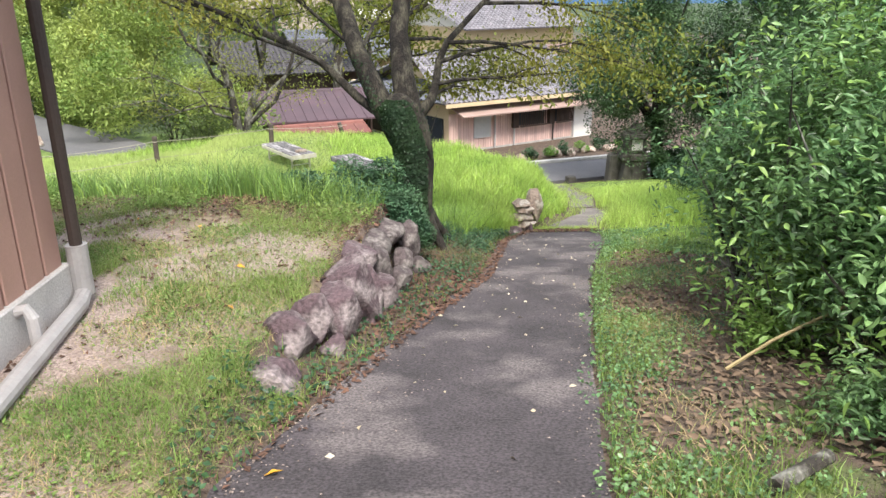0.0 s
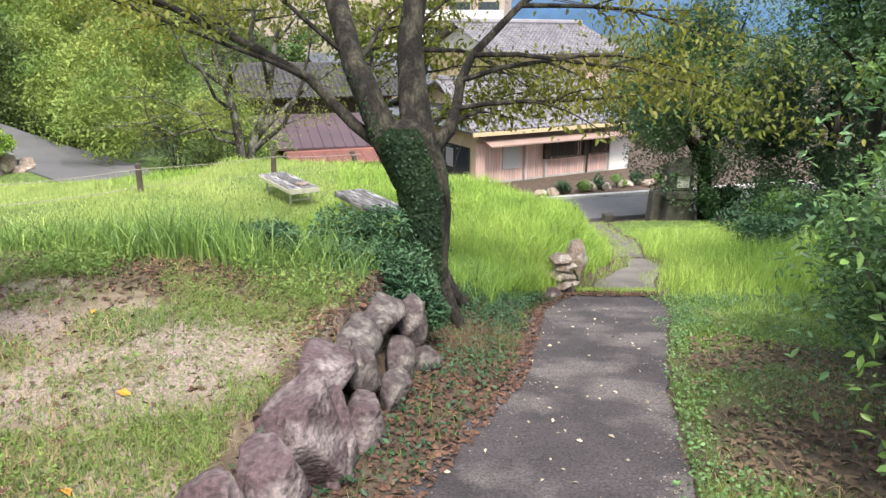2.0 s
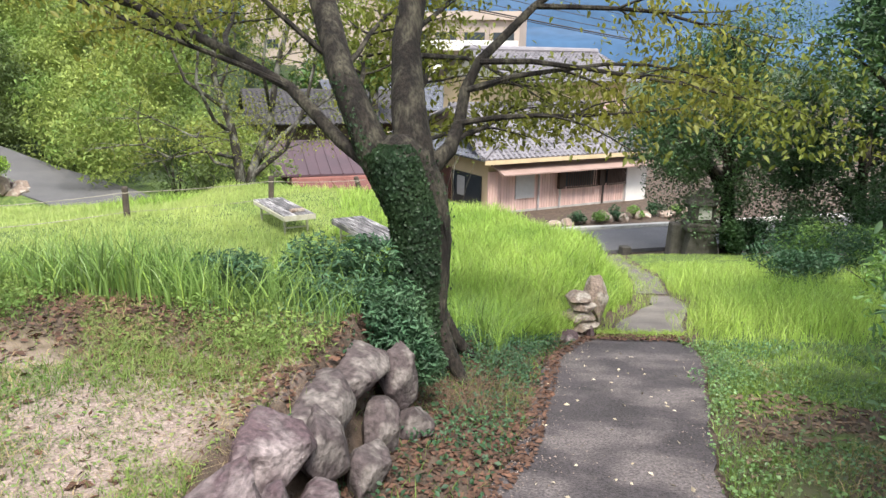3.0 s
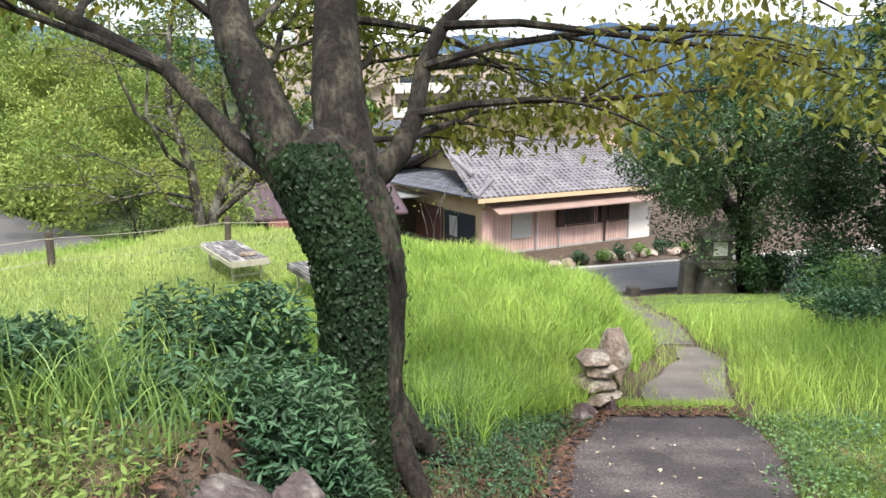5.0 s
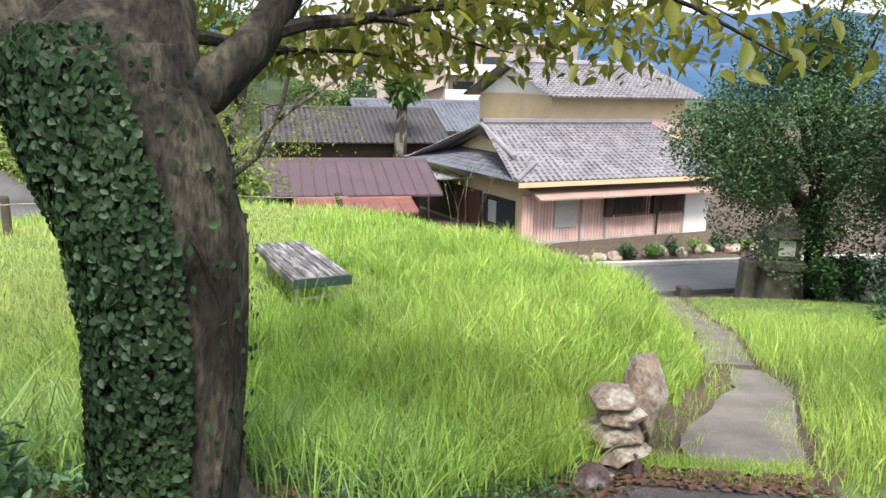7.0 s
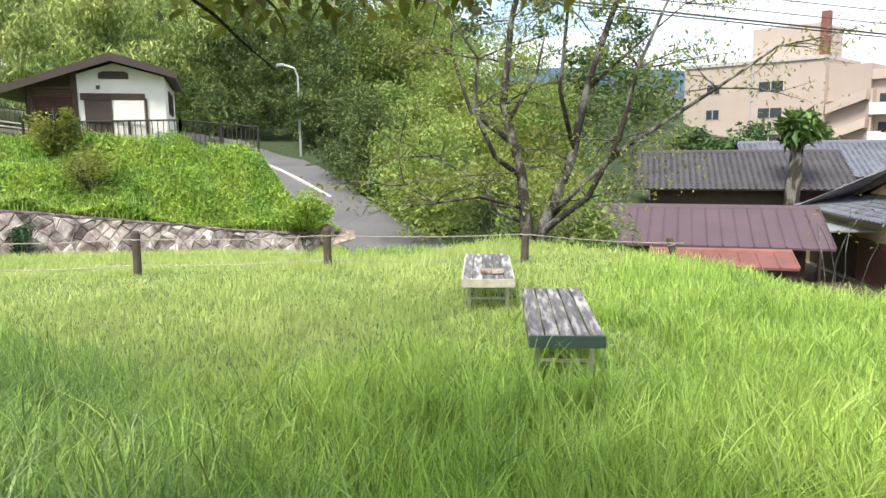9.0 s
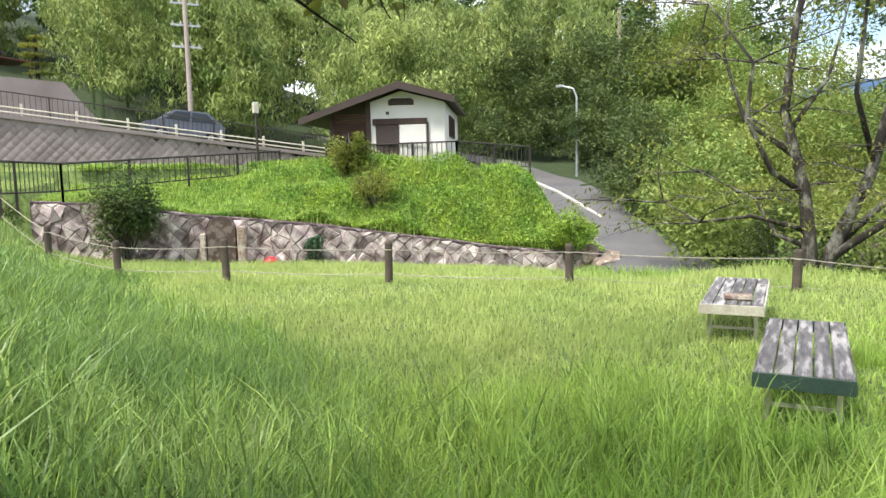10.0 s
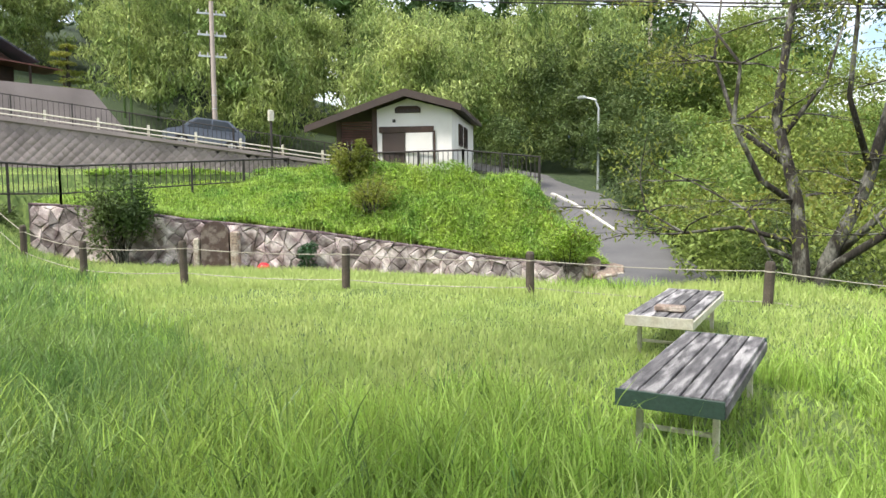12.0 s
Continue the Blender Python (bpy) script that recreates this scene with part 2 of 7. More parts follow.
CAR_PAINT = mat("grey_car_paint", (0.16, 0.18, 0.22), 0.3, (0.15, 0.17, 0.21), 1, 20, 0.05, 0, metal=0.5)
RUBBER = mat("black_rubber", (0.02, 0.02, 0.02), 0.8, (0.015, 0.015, 0.015), 5, 50, 0.2, 0)

# ---- helpers for meshes ----
def put(name, bm, material, parent=None, label="", smooth=False, m=None):
    me = bpy.data.meshes.new(name)
    bm.to_mesh(me)
    bm.free()
    me.materials.append(material)
    if smooth:
        me.polygons.foreach_set("use_smooth", [True] * len(me.polygons))
    ob = new(name, me)
    if parent is not None:
        ob.parent = parent
    if m is not None:
        ob.matrix_basis = m
    if label:
        ob["label"] = label
    return ob


def part(name, bm, material, parent, label="", smooth=False, m=None):
    return put(name, bm, material, parent, label, smooth, m)


def thing(name, label, category, m=None, group="", kind=""):
    ob = new(name)
    if m is not None:
        ob.matrix_basis = m
    return tagged(ob, label, category, group, kind)


def box(bm, x0, x1, y0, y1, z0, z1, bevel=0.0, m=None):
    g = bmesh.ops.create_cube(bm, size=1)
    bmesh.ops.scale(bm, vec=(x1 - x0, y1 - y0, z1 - z0), verts=g["verts"])
    bmesh.ops.translate(bm, vec=((x0 + x1) / 2, (y0 + y1) / 2, (z0 + z1) / 2), verts=g["verts"])
    vs = g["verts"]
    if bevel:
        r = bmesh.ops.bevel(bm, geom=list({e for v in vs for e in v.link_edges}), offset=bevel, segments=1, affect="EDGES")
        vs = list({v for f in r["faces"] for v in f.verts} | {v for v in vs if v.is_valid})
    if m is not None:
        bmesh.ops.transform(bm, matrix=m, verts=vs)
    return vs


def boxes(*dims, bevel=0.0):
    bm = bmesh.new()
    for d in dims:
        box(bm, *d, bevel=bevel)
    return bm


def prism(pts, y0, y1, axis="y"):
    """A solid from an outline in (x, z), drawn out along y (or an outline in (y, z) along x, or (x, y) along z)."""
    bm = bmesh.new()
    def at(p, w):
        return {"y": (p[0], w, p[1]), "x": (w, p[0], p[1]), "z": (p[0], p[1], w)}[axis]
    a = [bm.verts.new(at(p, y0)) for p in pts]
    b = [bm.verts.new(at(p, y1)) for p in pts]
    bm.faces.new(a)
    bm.faces.new(b[::-1])
    for i in range(len(pts)):
        j = (i + 1) % len(pts)
        bm.faces.new((a[i], b[i], b[j], a[j]))
    bmesh.ops.recalc_face_normals(bm, faces=bm.faces)
    return bm


def tube(bm, pts, radii, sides=8, wob=0.0, cap=True):
    """A round tapered limb along points."""
    pts = [Vector(p) for p in pts]
    rings, up = [], Vector((0.31, 0.95, 0.02))
    for i, p in enumerate(pts):
        d = (pts[min(i + 1, len(pts) - 1)] - pts[max(i - 1, 0)]).normalized()
        a = d.cross(up)
        if a.length < 1e-3:
            a = d.cross(Vector((1, 0, 0)))
        a.normalize()
        b = d.cross(a).normalized()
        r = radii[i] if not isinstance(radii, (int, float)) else radii
        ring = []
        for k in range(sides):
            w = 2 * math.pi * k / sides
            q = p + (a * math.cos(w) + b * math.sin(w)) * r
            if wob:
                q = p + (q - p) * (1 + wob * noise.noise(q * (2.0 / max(r, 0.05)) * 0.35))
            ring.append(bm.verts.new(q))
        rings.append(ring)
    for r0, r1 in zip(rings, rings[1:]):
        for k in range(sides):
            bm.faces.new((r0[k], r0[(k + 1) % sides], r1[(k + 1) % sides], r1[k]))
    if cap:
        bm.faces.new(rings[0][::-1])
        bm.faces.new(rings[-1])
    return bm


def mesh_np(name, verts, faces, material, smooth=False):
    """A mesh object from numpy arrays; faces are all of one length."""
    me = bpy.data.meshes.new(name)
    n, k = faces.shape
    me.vertices.add(len(verts))
    me.vertices.foreach_set("co", np.ascontiguousarray(verts, dtype=np.float32).ravel())
    me.loops.add(n * k)
    me.loops.foreach_set("vertex_index", np.ascontiguousarray(faces, dtype=np.int32).ravel())
    me.polygons.add(n)
    me.polygons.foreach_set("loop_start", np.arange(0, n * k, k, dtype=np.int32))
    if smooth:
        me.polygons.foreach_set("use_smooth", np.ones(n, dtype=bool))
    me.update(calc_edges=True)
    me.materials.append(material)
    return new(name, me)


RNG = np.random.default_rng(7)


def leaves_np(centres, size, droop=0.0, narrow=0.45, spread=1.0, normals=None, oval=False):
    """Leaf blades at the given centres: folded diamonds, or pointed ovals of four triangles. Returns vertices and faces."""
    n = len(centres)
    d = RNG.normal(size=(n, 3)) * (1, 1, 0.6)
    if normals is not None:
        d = d - normals * np.sum(d * normals, axis=1, keepdims=True) * 0.85
    d[:, 2] -= droop
    d /= np.linalg.norm(d, axis=1, keepdims=True)
    up = RNG.normal(size=(n, 3)) * 0.5 * spread + (0, 0, 1)
    if normals is not None:
        up = normals + RNG.normal(size=(n, 3)) * 0.38
    s = np.cross(d, up)
    s /= np.linalg.norm(s, axis=1, keepdims=True) + 1e-9
    nn = np.cross(s, d)
    L = (size * RNG.uniform(0.65, 1.3, n))[:, None]
    c = np.asarray(centres)
    if oval:
        w = L * narrow * 0.5
        v = np.stack([c - d * L * 0.5, c - d * L * 0.17 + s * w * 0.92 + nn * L * 0.07, c + d * L * 0.14 + s * w * 0.82 + nn * L * 0.05, c + d * L * 0.55 - nn * L * 0.12,
                      c + d * L * 0.14 - s * w * 0.82 + nn * L * 0.05, c - d * L * 0.17 - s * w * 0.92 + nn * L * 0.07], 1)
        i = np.arange(n)[:, None] * 6
        return v.reshape(-1, 3), np.concatenate([i + (0, 1, 2), i + (0, 2, 3), i + (0, 3, 4), i + (0, 4, 5)])
    v = np.stack([c - d * L * 0.5, c + s * L * narrow * 0.5 + nn * L * 0.1, c + d * L * 0.5 - nn * L * 0.08, c - s * L * narrow * 0.5 + nn * L * 0.1], 1)
    i = np.arange(n)[:, None] * 4
    f = np.concatenate([i + (0, 1, 2), i + (0, 2, 3)])
    return v.reshape(-1, 3), f


def blades_np(x, y, z, height, width, lean=0.35, segs=3, wind=(0.0, 0.0)):
    """Grass blades that taper and bend over."""
    n = len(x)
    a = RNG.uniform(0, 2 * np.pi, n)
    side = np.stack([np.cos(a), np.sin(a), np.zeros(n)], 1)
    b = RNG.uniform(0, 2 * np.pi, n)
    bend = np.stack([np.cos(b), np.sin(b), np.zeros(n)], 1) * (RNG.uniform(0.1, 1.0, n) * lean)[:, None] + (*wind, 0)
    h = height * RNG.uniform(0.55, 1.2, n)
    w = width * RNG.uniform(0.7, 1.3, n)
    base = np.stack([x, y, z], 1)
    vs = []
    for k in range(segs):
        u = k / segs
        c = base + bend * (h * u ** 2.4)[:, None] + np.stack([0 * h, 0 * h, h * (u - 0.28 * u * u * np.linalg.norm(bend, axis=1))], 1)
        ww = (w * (1 - 0.75 * u) * 0.5)[:, None]
        vs += [c - side * ww, c + side * ww]
    tip = base + bend * h[:, None] + np.stack([0 * h, 0 * h, h * (1 - 0.28 * np.linalg.norm(bend, axis=1))], 1)
    vs.append(tip)
    v = np.stack(vs, 1)
    m = 2 * segs + 1
    i = np.arange(n)[:, None] * m
    f = []
    for k in range(segs - 1):
        f += [i + (2 * k, 2 * k + 1, 2 * k + 3), i + (2 * k, 2 * k + 3, 2 * k + 2)]
    f.append(i + (2 * segs - 2, 2 * segs - 1, 2 * segs))
    return v.reshape(-1, 3), np.concatenate(f)


def join_np(*pairs):
    vs, fs, o = [], [], 0
    for v, f in pairs:
        vs.append(v)
        fs.append(f + o)
        o += len(v)
    return np.concatenate(vs), np.concatenate(fs)


def blob(centre, radii, n, shell=0.55):
    """Random places in an uneven rounded clump, denser towards its outside."""
    d = RNG.normal(size=(n, 3))
    d /= np.linalg.norm(d, axis=1, keepdims=True)
    r = RNG.uniform(shell, 1.0, n) ** 0.7
    return np.asarray(centre) + d * r[:, None] * np.asarray(radii)

# ---- ground ----
PY = [-6, 3, 5.3, 8, 10.9, 12.0, 13.2, 15.2, 16.4, 19.5, 23, 27, 30]
PXL = [-2.1, -1.45, -0.75, 0.2, 0.78, 1.35, 1.75, 2.75, 3.05, 3.7, 4.0, 4.5, 4.6]
PXR = [-0.7, 0.38, 0.86, 1.5, 2.4, 2.56, 2.9, 3.6, 3.6, 4.3, 4.6, 5.1, 5.4]
SY, SX = [3.4, 5, 6.5, 8.4, 9.5, 10.5], [-1.65, -1.38, -1.12, -0.8, -0.68, -0.3]
WALL_P, WALL_Q = np.array([-19.9, 11.8]), np.array([-13.3, 25.0])
WALL_U = (WALL_Q - WALL_P) / np.linalg.norm(WALL_Q - WALL_P)
WALL_N = np.array([-WALL_U[1], WALL_U[0]])
WALL_S, WALL_T = [-0.5, 1.4, 3.4, 5.2, 6.9, 8.9, 10.4, 11.6, 13.2, 14.7], [-0.68, -0.8, -1.12, -1.31, -1.5, -1.82, -2.03, -2.24, -2.42, -2.5]
BASE_S, BASE_T = [-0.4, 1.6, 4.5, 7.4, 11.9, 14.7], [-2.05, -2.26, -2.48, -2.62, -2.86, -3.14]
FENCE_X, FENCE_Y = [-17.6, -15.6, -14.1, -12.2, -10.23, -8.52, -6.64, -4.3, -2.5], [9.95, 10.6, 11.3, 12.2, 13.5, 15.49, 17.46, 19.34, 21.4]


def sstep(a, b, x):
    t = np.clip((x - a) / (b - a), 0, 1)
    return t * t * (3 - 2 * t)


def path_z(y):
    y = np.asarray(y, float)
    return np.where(y < 17, 0.22 - 0.182 * np.maximum(y, -8), np.maximum(-2.874 - 0.195 * (y - 17), -5.05))


ROAD = [(-47, 30.5), (-37, 32.6), (-30, 33.6), (-25.5, 33.1), (-22, 31.6), (-18.5, 29.5), (-14.9, 27.1), (-11.2, 25.0), (-8.6, 23.2)]
ROAD_Z = [2.4, 1.2, 0.2, -0.7, -1.25, -2.0, -2.45, -2.85, -3.3]


def road_at(x, y):
    """Distance to the hill road's middle line and its height there."""
    best, zz = np.full(np.shape(x), 1e9), np.zeros(np.shape(x))
    for (a, b), za, zb in zip(zip(ROAD, ROAD[1:]), ROAD_Z, ROAD_Z[1:]):
        dx, dy = b[0] - a[0], b[1] - a[1]
        t = np.clip(((x - a[0]) * dx + (y - a[1]) * dy) / (dx * dx + dy * dy), 0, 1)
        d = np.hypot(x - a[0] - t * dx, y - a[1] - t * dy)
        zz = np.where(d < best, za + t * (zb - za), zz)
        best = np.minimum(best, d)
    return best, zz


def block_top(y):
    return np.clip(3.55 - (np.asarray(y, float) - 1.9) * 0.124, 0.45, 5.2)


def height(x, y):
    x, y = np.asarray(x, float), np.asarray(y, float)
    pz = path_z(y)
    xl, xr = np.interp(y, PY, PXL), np.interp(y, PY, PXR)
    yard = np.maximum(-0.28, np.where(y < 3, pz, -1e3)) + 0.25 * sstep(-6, -16, x) - 0.16 * sstep(-2.5, -1.35, x) * sstep(3.6, 5.2, y)
    lawn = -1.8 - 0.25 * sstep(-12, -18, x) * sstep(11, 13, y)
    g = yard + (lawn - yard) * sstep(8.0, 12.2, y)
    g = g + 0.9 * sstep(-13.5, -17, x) * sstep(11.8, 9.5, y) * sstep(8.0, 9.5, y)
    yb = np.interp(x, [-9, -5, -3.2, -1.4, 0.6, 1.5, 2.0, 3.5], [20.6, 21.2, 20.9, 20.2, 18.4, 17.2, 16.4, 15.0])
    over = np.maximum(0, y - yb)
    low = np.interp(x, [-10, -7.6, -5.2], [-3.3, -3.4, -5.2])
    g = np.maximum(g - over * 0.62, np.minimum(low, g))
    # behind the stone wall the planted slope climbs to the upper lot
    s = (x - WALL_P[0]) * WALL_U[0] + (y - WALL_P[1]) * WALL_U[1]
    b = (x - WALL_P[0]) * WALL_N[0] + (y - WALL_P[1]) * WALL_N[1]
    # beyond the rope fence the lawn falls away to the wall's foot
    past = np.maximum(0, y - np.interp(x, FENCE_X, FENCE_Y)) * 0.75
    share = past / (past + np.maximum(-b, 0) + 0.3)
    fall = g + (np.minimum(np.interp(s, BASE_S, BASE_T), g) - g) * share
    g = np.where(x < -6, np.minimum(g, fall), g)
    top = np.interp(s, WALL_S, WALL_T) - 0.05
    mound = top + (0.12 - 0.75 * sstep(10.5, 14.5, s) - top) * sstep(0.0, 4.3 + 3.2 * sstep(8, 3, s), b)
    mound = g + (mound - g) * np.where(b > 0.9, sstep(16.9, 13.9, s), 1.0)
    g = np.where((b > 0.22) & (s < np.where(b > 0.9, 16.9, 14.7)) & (s > -0.9), mound, g)
    g = np.where((b > 0.22) & (s <= -0.9), np.maximum(g, -0.35 + 0.45 * sstep(0, 7, b)), g)
    # upper road behind the block wall, then the hill
    g = np.where(x < -33.4, np.maximum(g, block_top(y) - 0.06), g)
    g = np.where(x < -23, np.maximum(g, 0.12), g)
    hill = np.maximum(0, (-x - 40) * 0.32) * sstep(70, 20, y - 0.0) + np.maximum(0, (np.minimum(y, 90) - 34) * 0.12) * sstep(-24, -42, x)
    g = g + np.minimum(hill, 16)
    rd, rz = road_at(x, y)
    k = sstep(2.9, 1.5, rd) * np.where(y > 21.5, 1, 0)
    g = g * (1 - k) + (rz - 0.03) * k
    # left bank of the path
    d = xl - x
    ds = xl - np.interp(y, SY, SX)
    k = sstep(9.2, 11.0, y)
    inner = np.where(y > 3, sstep(ds - 0.12, ds + 0.12, d) * (1 - k) + sstep(0.05, 1.0, d) * k, sstep(0.05, 1.0, d))
    left = pz - 0.02 + 0.08 * np.clip(d, 0, 1)
    left = left + (g - left) * inner
    dr = x - xr
    right = pz - 0.02 + 0.07 * np.clip(dr, 0, 1.2) + 0.1 * sstep(1.5, 5, dr)
    z = np.where(d > 0, left, np.where(dr > 0, right, pz - 0.06))
    far = sstep(26.5, 29, y) * sstep(-5.5, -3.5, x)
    z = z * (1 - far) + (-5.2) * far
    return z


def axis_steps(near0, near1, step, far, grow=1.13):
    a = list(np.arange(near0, near1, step))
    s, v = step, near1
    while v < far:
        a.append(v)
        s *= grow
        v += s
    a.append(far)
    s, v = step, near0
    while v > -far:
        s *= grow
        v -= s
        a.insert(0, max(v, -far))
    return np.array(sorted(set(a)))


gx, gy = axis_steps(-23, 6, 0.16, 2500), axis_steps(-1, 23, 0.16, 2500)
X, Y = np.meshgrid(gx, gy)
Z = height(X, Y)
Z += np.where((np.hypot(X, Y - 8) < 30), 1, 0) * 0.02 * np.sin(X * 2.3 + np.sin(Y * 1.7)) * np.sin(Y * 2.1) * np.where((X > np.interp(Y, PY, PXL)) & (X < np.interp(Y, PY, PXR)), 0, 1)
nx, ny = len(gx), len(gy)
idx = np.arange(nx * ny).reshape(ny, nx)
quads = np.stack([idx[:-1, :-1], idx[:-1, 1:], idx[1:, 1:], idx[1:, :-1]], -1).reshape(-1, 4)
ground = mesh_np("ground", np.stack([X, Y, Z], -1).reshape(-1, 3), quads, SOIL, smooth=True)
tagged(ground, "sloping earth ground with gravel yard and grass", "ground", kind="structure")


def ground_surface():
    """Soil, pale gravel, green turf and woodland floor darkened for the shade behind leaves, mixed by the zones painted
    on the ground.
    """
    m = bpy.data.materials.new("ground_surface")
    m.use_nodes = True
    n, l = m.node_tree.nodes, m.node_tree.links
    b = n["Principled BSDF"]
    at = n.new("ShaderNodeAttribute")
    at.attribute_name = "zone"
    sep = n.new("ShaderNodeSeparateColor")
    l.new(at.outputs["Color"], sep.inputs[0])
    tc = n.new("ShaderNodeTexCoord")
    def tex(scale, detail=5):
        q = n.new("ShaderNodeTexNoise")
        q.inputs["Scale"].default_value, q.inputs["Detail"].default_value = scale, detail
        l.new(tc.outputs["Object"], q.inputs["Vector"])
        return q
    def ramp(src, c0, c1, p0=0.38, p1=0.62):
        r = n.new("ShaderNodeValToRGB")
        r.color_ramp.elements[0].position, r.color_ramp.elements[1].position = p0, p1
        r.color_ramp.elements[0].color, r.color_ramp.elements[1].color = (*c0, 1), (*c1, 1)
        l.new(src, r.inputs["Fac"])
        return r.outputs["Color"]
    big, mid, fine = tex(1.1), tex(7), tex(55, 3)
    soil = ramp(mid.outputs["Fac"], (0.125, 0.088, 0.066), (0.07, 0.05, 0.037))
    vor = n.new("ShaderNodeTexVoronoi")
    vor.inputs["Scale"].default_value = 70
    l.new(tc.outputs["Object"], vor.inputs["Vector"])
    peb = ramp(vor.outputs["Color"], (0.2, 0.15, 0.13), (0.42, 0.335, 0.3), 0.1, 0.9)
    worn = ramp(mid.outputs["Fac"], (0.13, 0.1, 0.065), (0.24, 0.185, 0.135), 0.4, 0.6)
    wx = n.new("ShaderNodeMix")
    wx.data_type = "RGBA"
    l.new(ramp(tex(0.9, 8).outputs["Fac"], (0, 0, 0), (1, 1, 1), 0.47, 0.58), wx.inputs["Factor"])
    l.new(peb, wx.inputs["A"])
    l.new(worn, wx.inputs["B"])
    peb = wx.outputs["Result"]
    # turf kept darker than its own green, as shade between the tufts
    green = ramp(mid.outputs["Fac"], (0.07, 0.115, 0.03), (0.14, 0.2, 0.05))
    # very dark green, so gaps in the foliage read as shade
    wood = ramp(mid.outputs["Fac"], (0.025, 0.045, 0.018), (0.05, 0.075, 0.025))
    # ragged zone edges
    def mask(ch):
        a = n.new("ShaderNodeMath")
        a.operation = "MULTIPLY_ADD"
        a.inputs[1].default_value, a.inputs[2].default_value = 1.6, -0.8
        l.new(big.outputs["Fac"], a.inputs[0])
        s = n.new("ShaderNodeMath")
        s.operation = "ADD"
        l.new(a.outputs[0], s.inputs[0])
        l.new(sep.outputs[ch], s.inputs[1])
        r = n.new("ShaderNodeMapRange")
        r.inputs["From Min"].default_value, r.inputs["From Max"].default_value = 0.38, 0.62
        l.new(s.outputs[0], r.inputs["Value"])
        return r.outputs[0]
    col = soil
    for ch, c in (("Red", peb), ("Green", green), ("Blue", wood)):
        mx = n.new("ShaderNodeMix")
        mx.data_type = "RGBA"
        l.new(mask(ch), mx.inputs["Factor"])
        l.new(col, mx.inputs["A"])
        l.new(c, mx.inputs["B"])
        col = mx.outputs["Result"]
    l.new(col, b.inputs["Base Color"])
    b.inputs["Roughness"].default_value = 0.95
    bp = n.new("ShaderNodeBump")
    bp.inputs["Strength"].default_value, bp.inputs["Distance"].default_value = 0.6, 0.015
    l.new(vor.outputs["Distance"], bp.inputs["Height"])
    l.new(bp.outputs["Normal"], b.inputs["Normal"])
    return m


ground.data.materials[0] = ground_surface()
XL, XR = np.interp(Y, PY, PXL), np.interp(Y, PY, PXR)
STX = np.interp(Y, SY, SX)
zr = sstep(8.2, 7.2, Y) * sstep(0.05, -0.25, X - STX) * sstep(-1, 1.5, Y) * (0.75 + 0.25 * sstep(-1.8, -2.8, X))
zg = np.maximum(sstep(8.2, 9.4, Y) * np.where(X < XL - 0.5, 1, 0), np.where((X < XL - 0.4) & (Y > 11), 1, 0) * 1.0)
zg = np.maximum(zg, np.where((X > XR + 0.15) & (Y > 9), 0.9, 0))
zg = np.maximum(zg, 0.3 * np.where((X > XR + 0.1) & (Y <= 9), 1, 0))
zg = np.maximum(zg, 0.45 * sstep(3.4, 2.2, Y) * np.where(X < XL - 0.1, 1, 0))
zg = np.maximum(zg, 0.9 * np.where((X < -12) & (Y > 6), 1, 0))
zg = zg * sstep(0.9, 1.5, np.hypot((X + 0.1) / 1.1, Y - 9.5))
far_low = np.where((X > -5) & (Y > 26.5), 1, 0)
zg = zg * (1 - far_low) * np.where(np.hypot(X, Y) > 90, 0.4, 1)
zb = np.clip(sstep(-36, -42, X) + sstep(26, 34, Y) * sstep(-7, -12, X) + sstep(120, 200, np.hypot(X, Y)), 0, 1)
# same shade-dark zone laid under the thicket beside the path
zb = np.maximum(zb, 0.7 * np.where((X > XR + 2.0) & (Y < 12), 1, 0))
col = np.stack([zr, zg, zb, np.ones_like(zr)], -1).reshape(-1, 4)
ca = ground.data.color_attributes.new("zone", "FLOAT_COLOR", "POINT")
ca.data.foreach_set("color", col.astype(np.float32).ravel())

# ---- path ----
def strip(name, ys, lfun, rfun, zfun, mat_, thick=0.1, cols=8):
    bm = bmesh.new()
    rows = []
    for yy in ys:
        a, b = lfun(yy), rfun(yy)
        rows.append([bm.verts.new((a + (b - a) * i / cols, yy, zfun(yy) + 0.006 * noise.noise(Vector((a + i, yy, 3)) * 1.7))) for i in range(cols + 1)])
    for r0, r1 in zip(rows, rows[1:]):
        for i in range(cols):
            bm.faces.new((r0[i], r0[i + 1], r1[i + 1], r1[i]))
    r = bmesh.ops.extrude_face_region(bm, geom=list(bm.faces))
    bmesh.ops.translate(bm, vec=(0, 0, -thick), verts=[g for g in r["geom"] if isinstance(g, bmesh.types.BMVert)])
    bmesh.ops.recalc_face_normals(bm, faces=bm.faces)
    return put(name, bm, mat_)


def edge_l(y):
    return float(np.interp(y, PY, PXL)) + 0.05 * noise.noise(Vector((y * 2.1, 0, 1))) + 0.04 * noise.noise(Vector((y * 6.3, 5, 1)))


def edge_r(y):
    return float(np.interp(y, PY, PXR)) + 0.04 * noise.noise(Vector((y * 1.9, 9, 4))) + 0.03 * noise.noise(Vector((y * 6.7, 2, 8)))


def end_l(y):
    return edge_l(y) + 0.12 * max(0, y - 11.4)


def end_r(y):
    return edge_r(y) - 0.35 * max(0, y - 11.55)


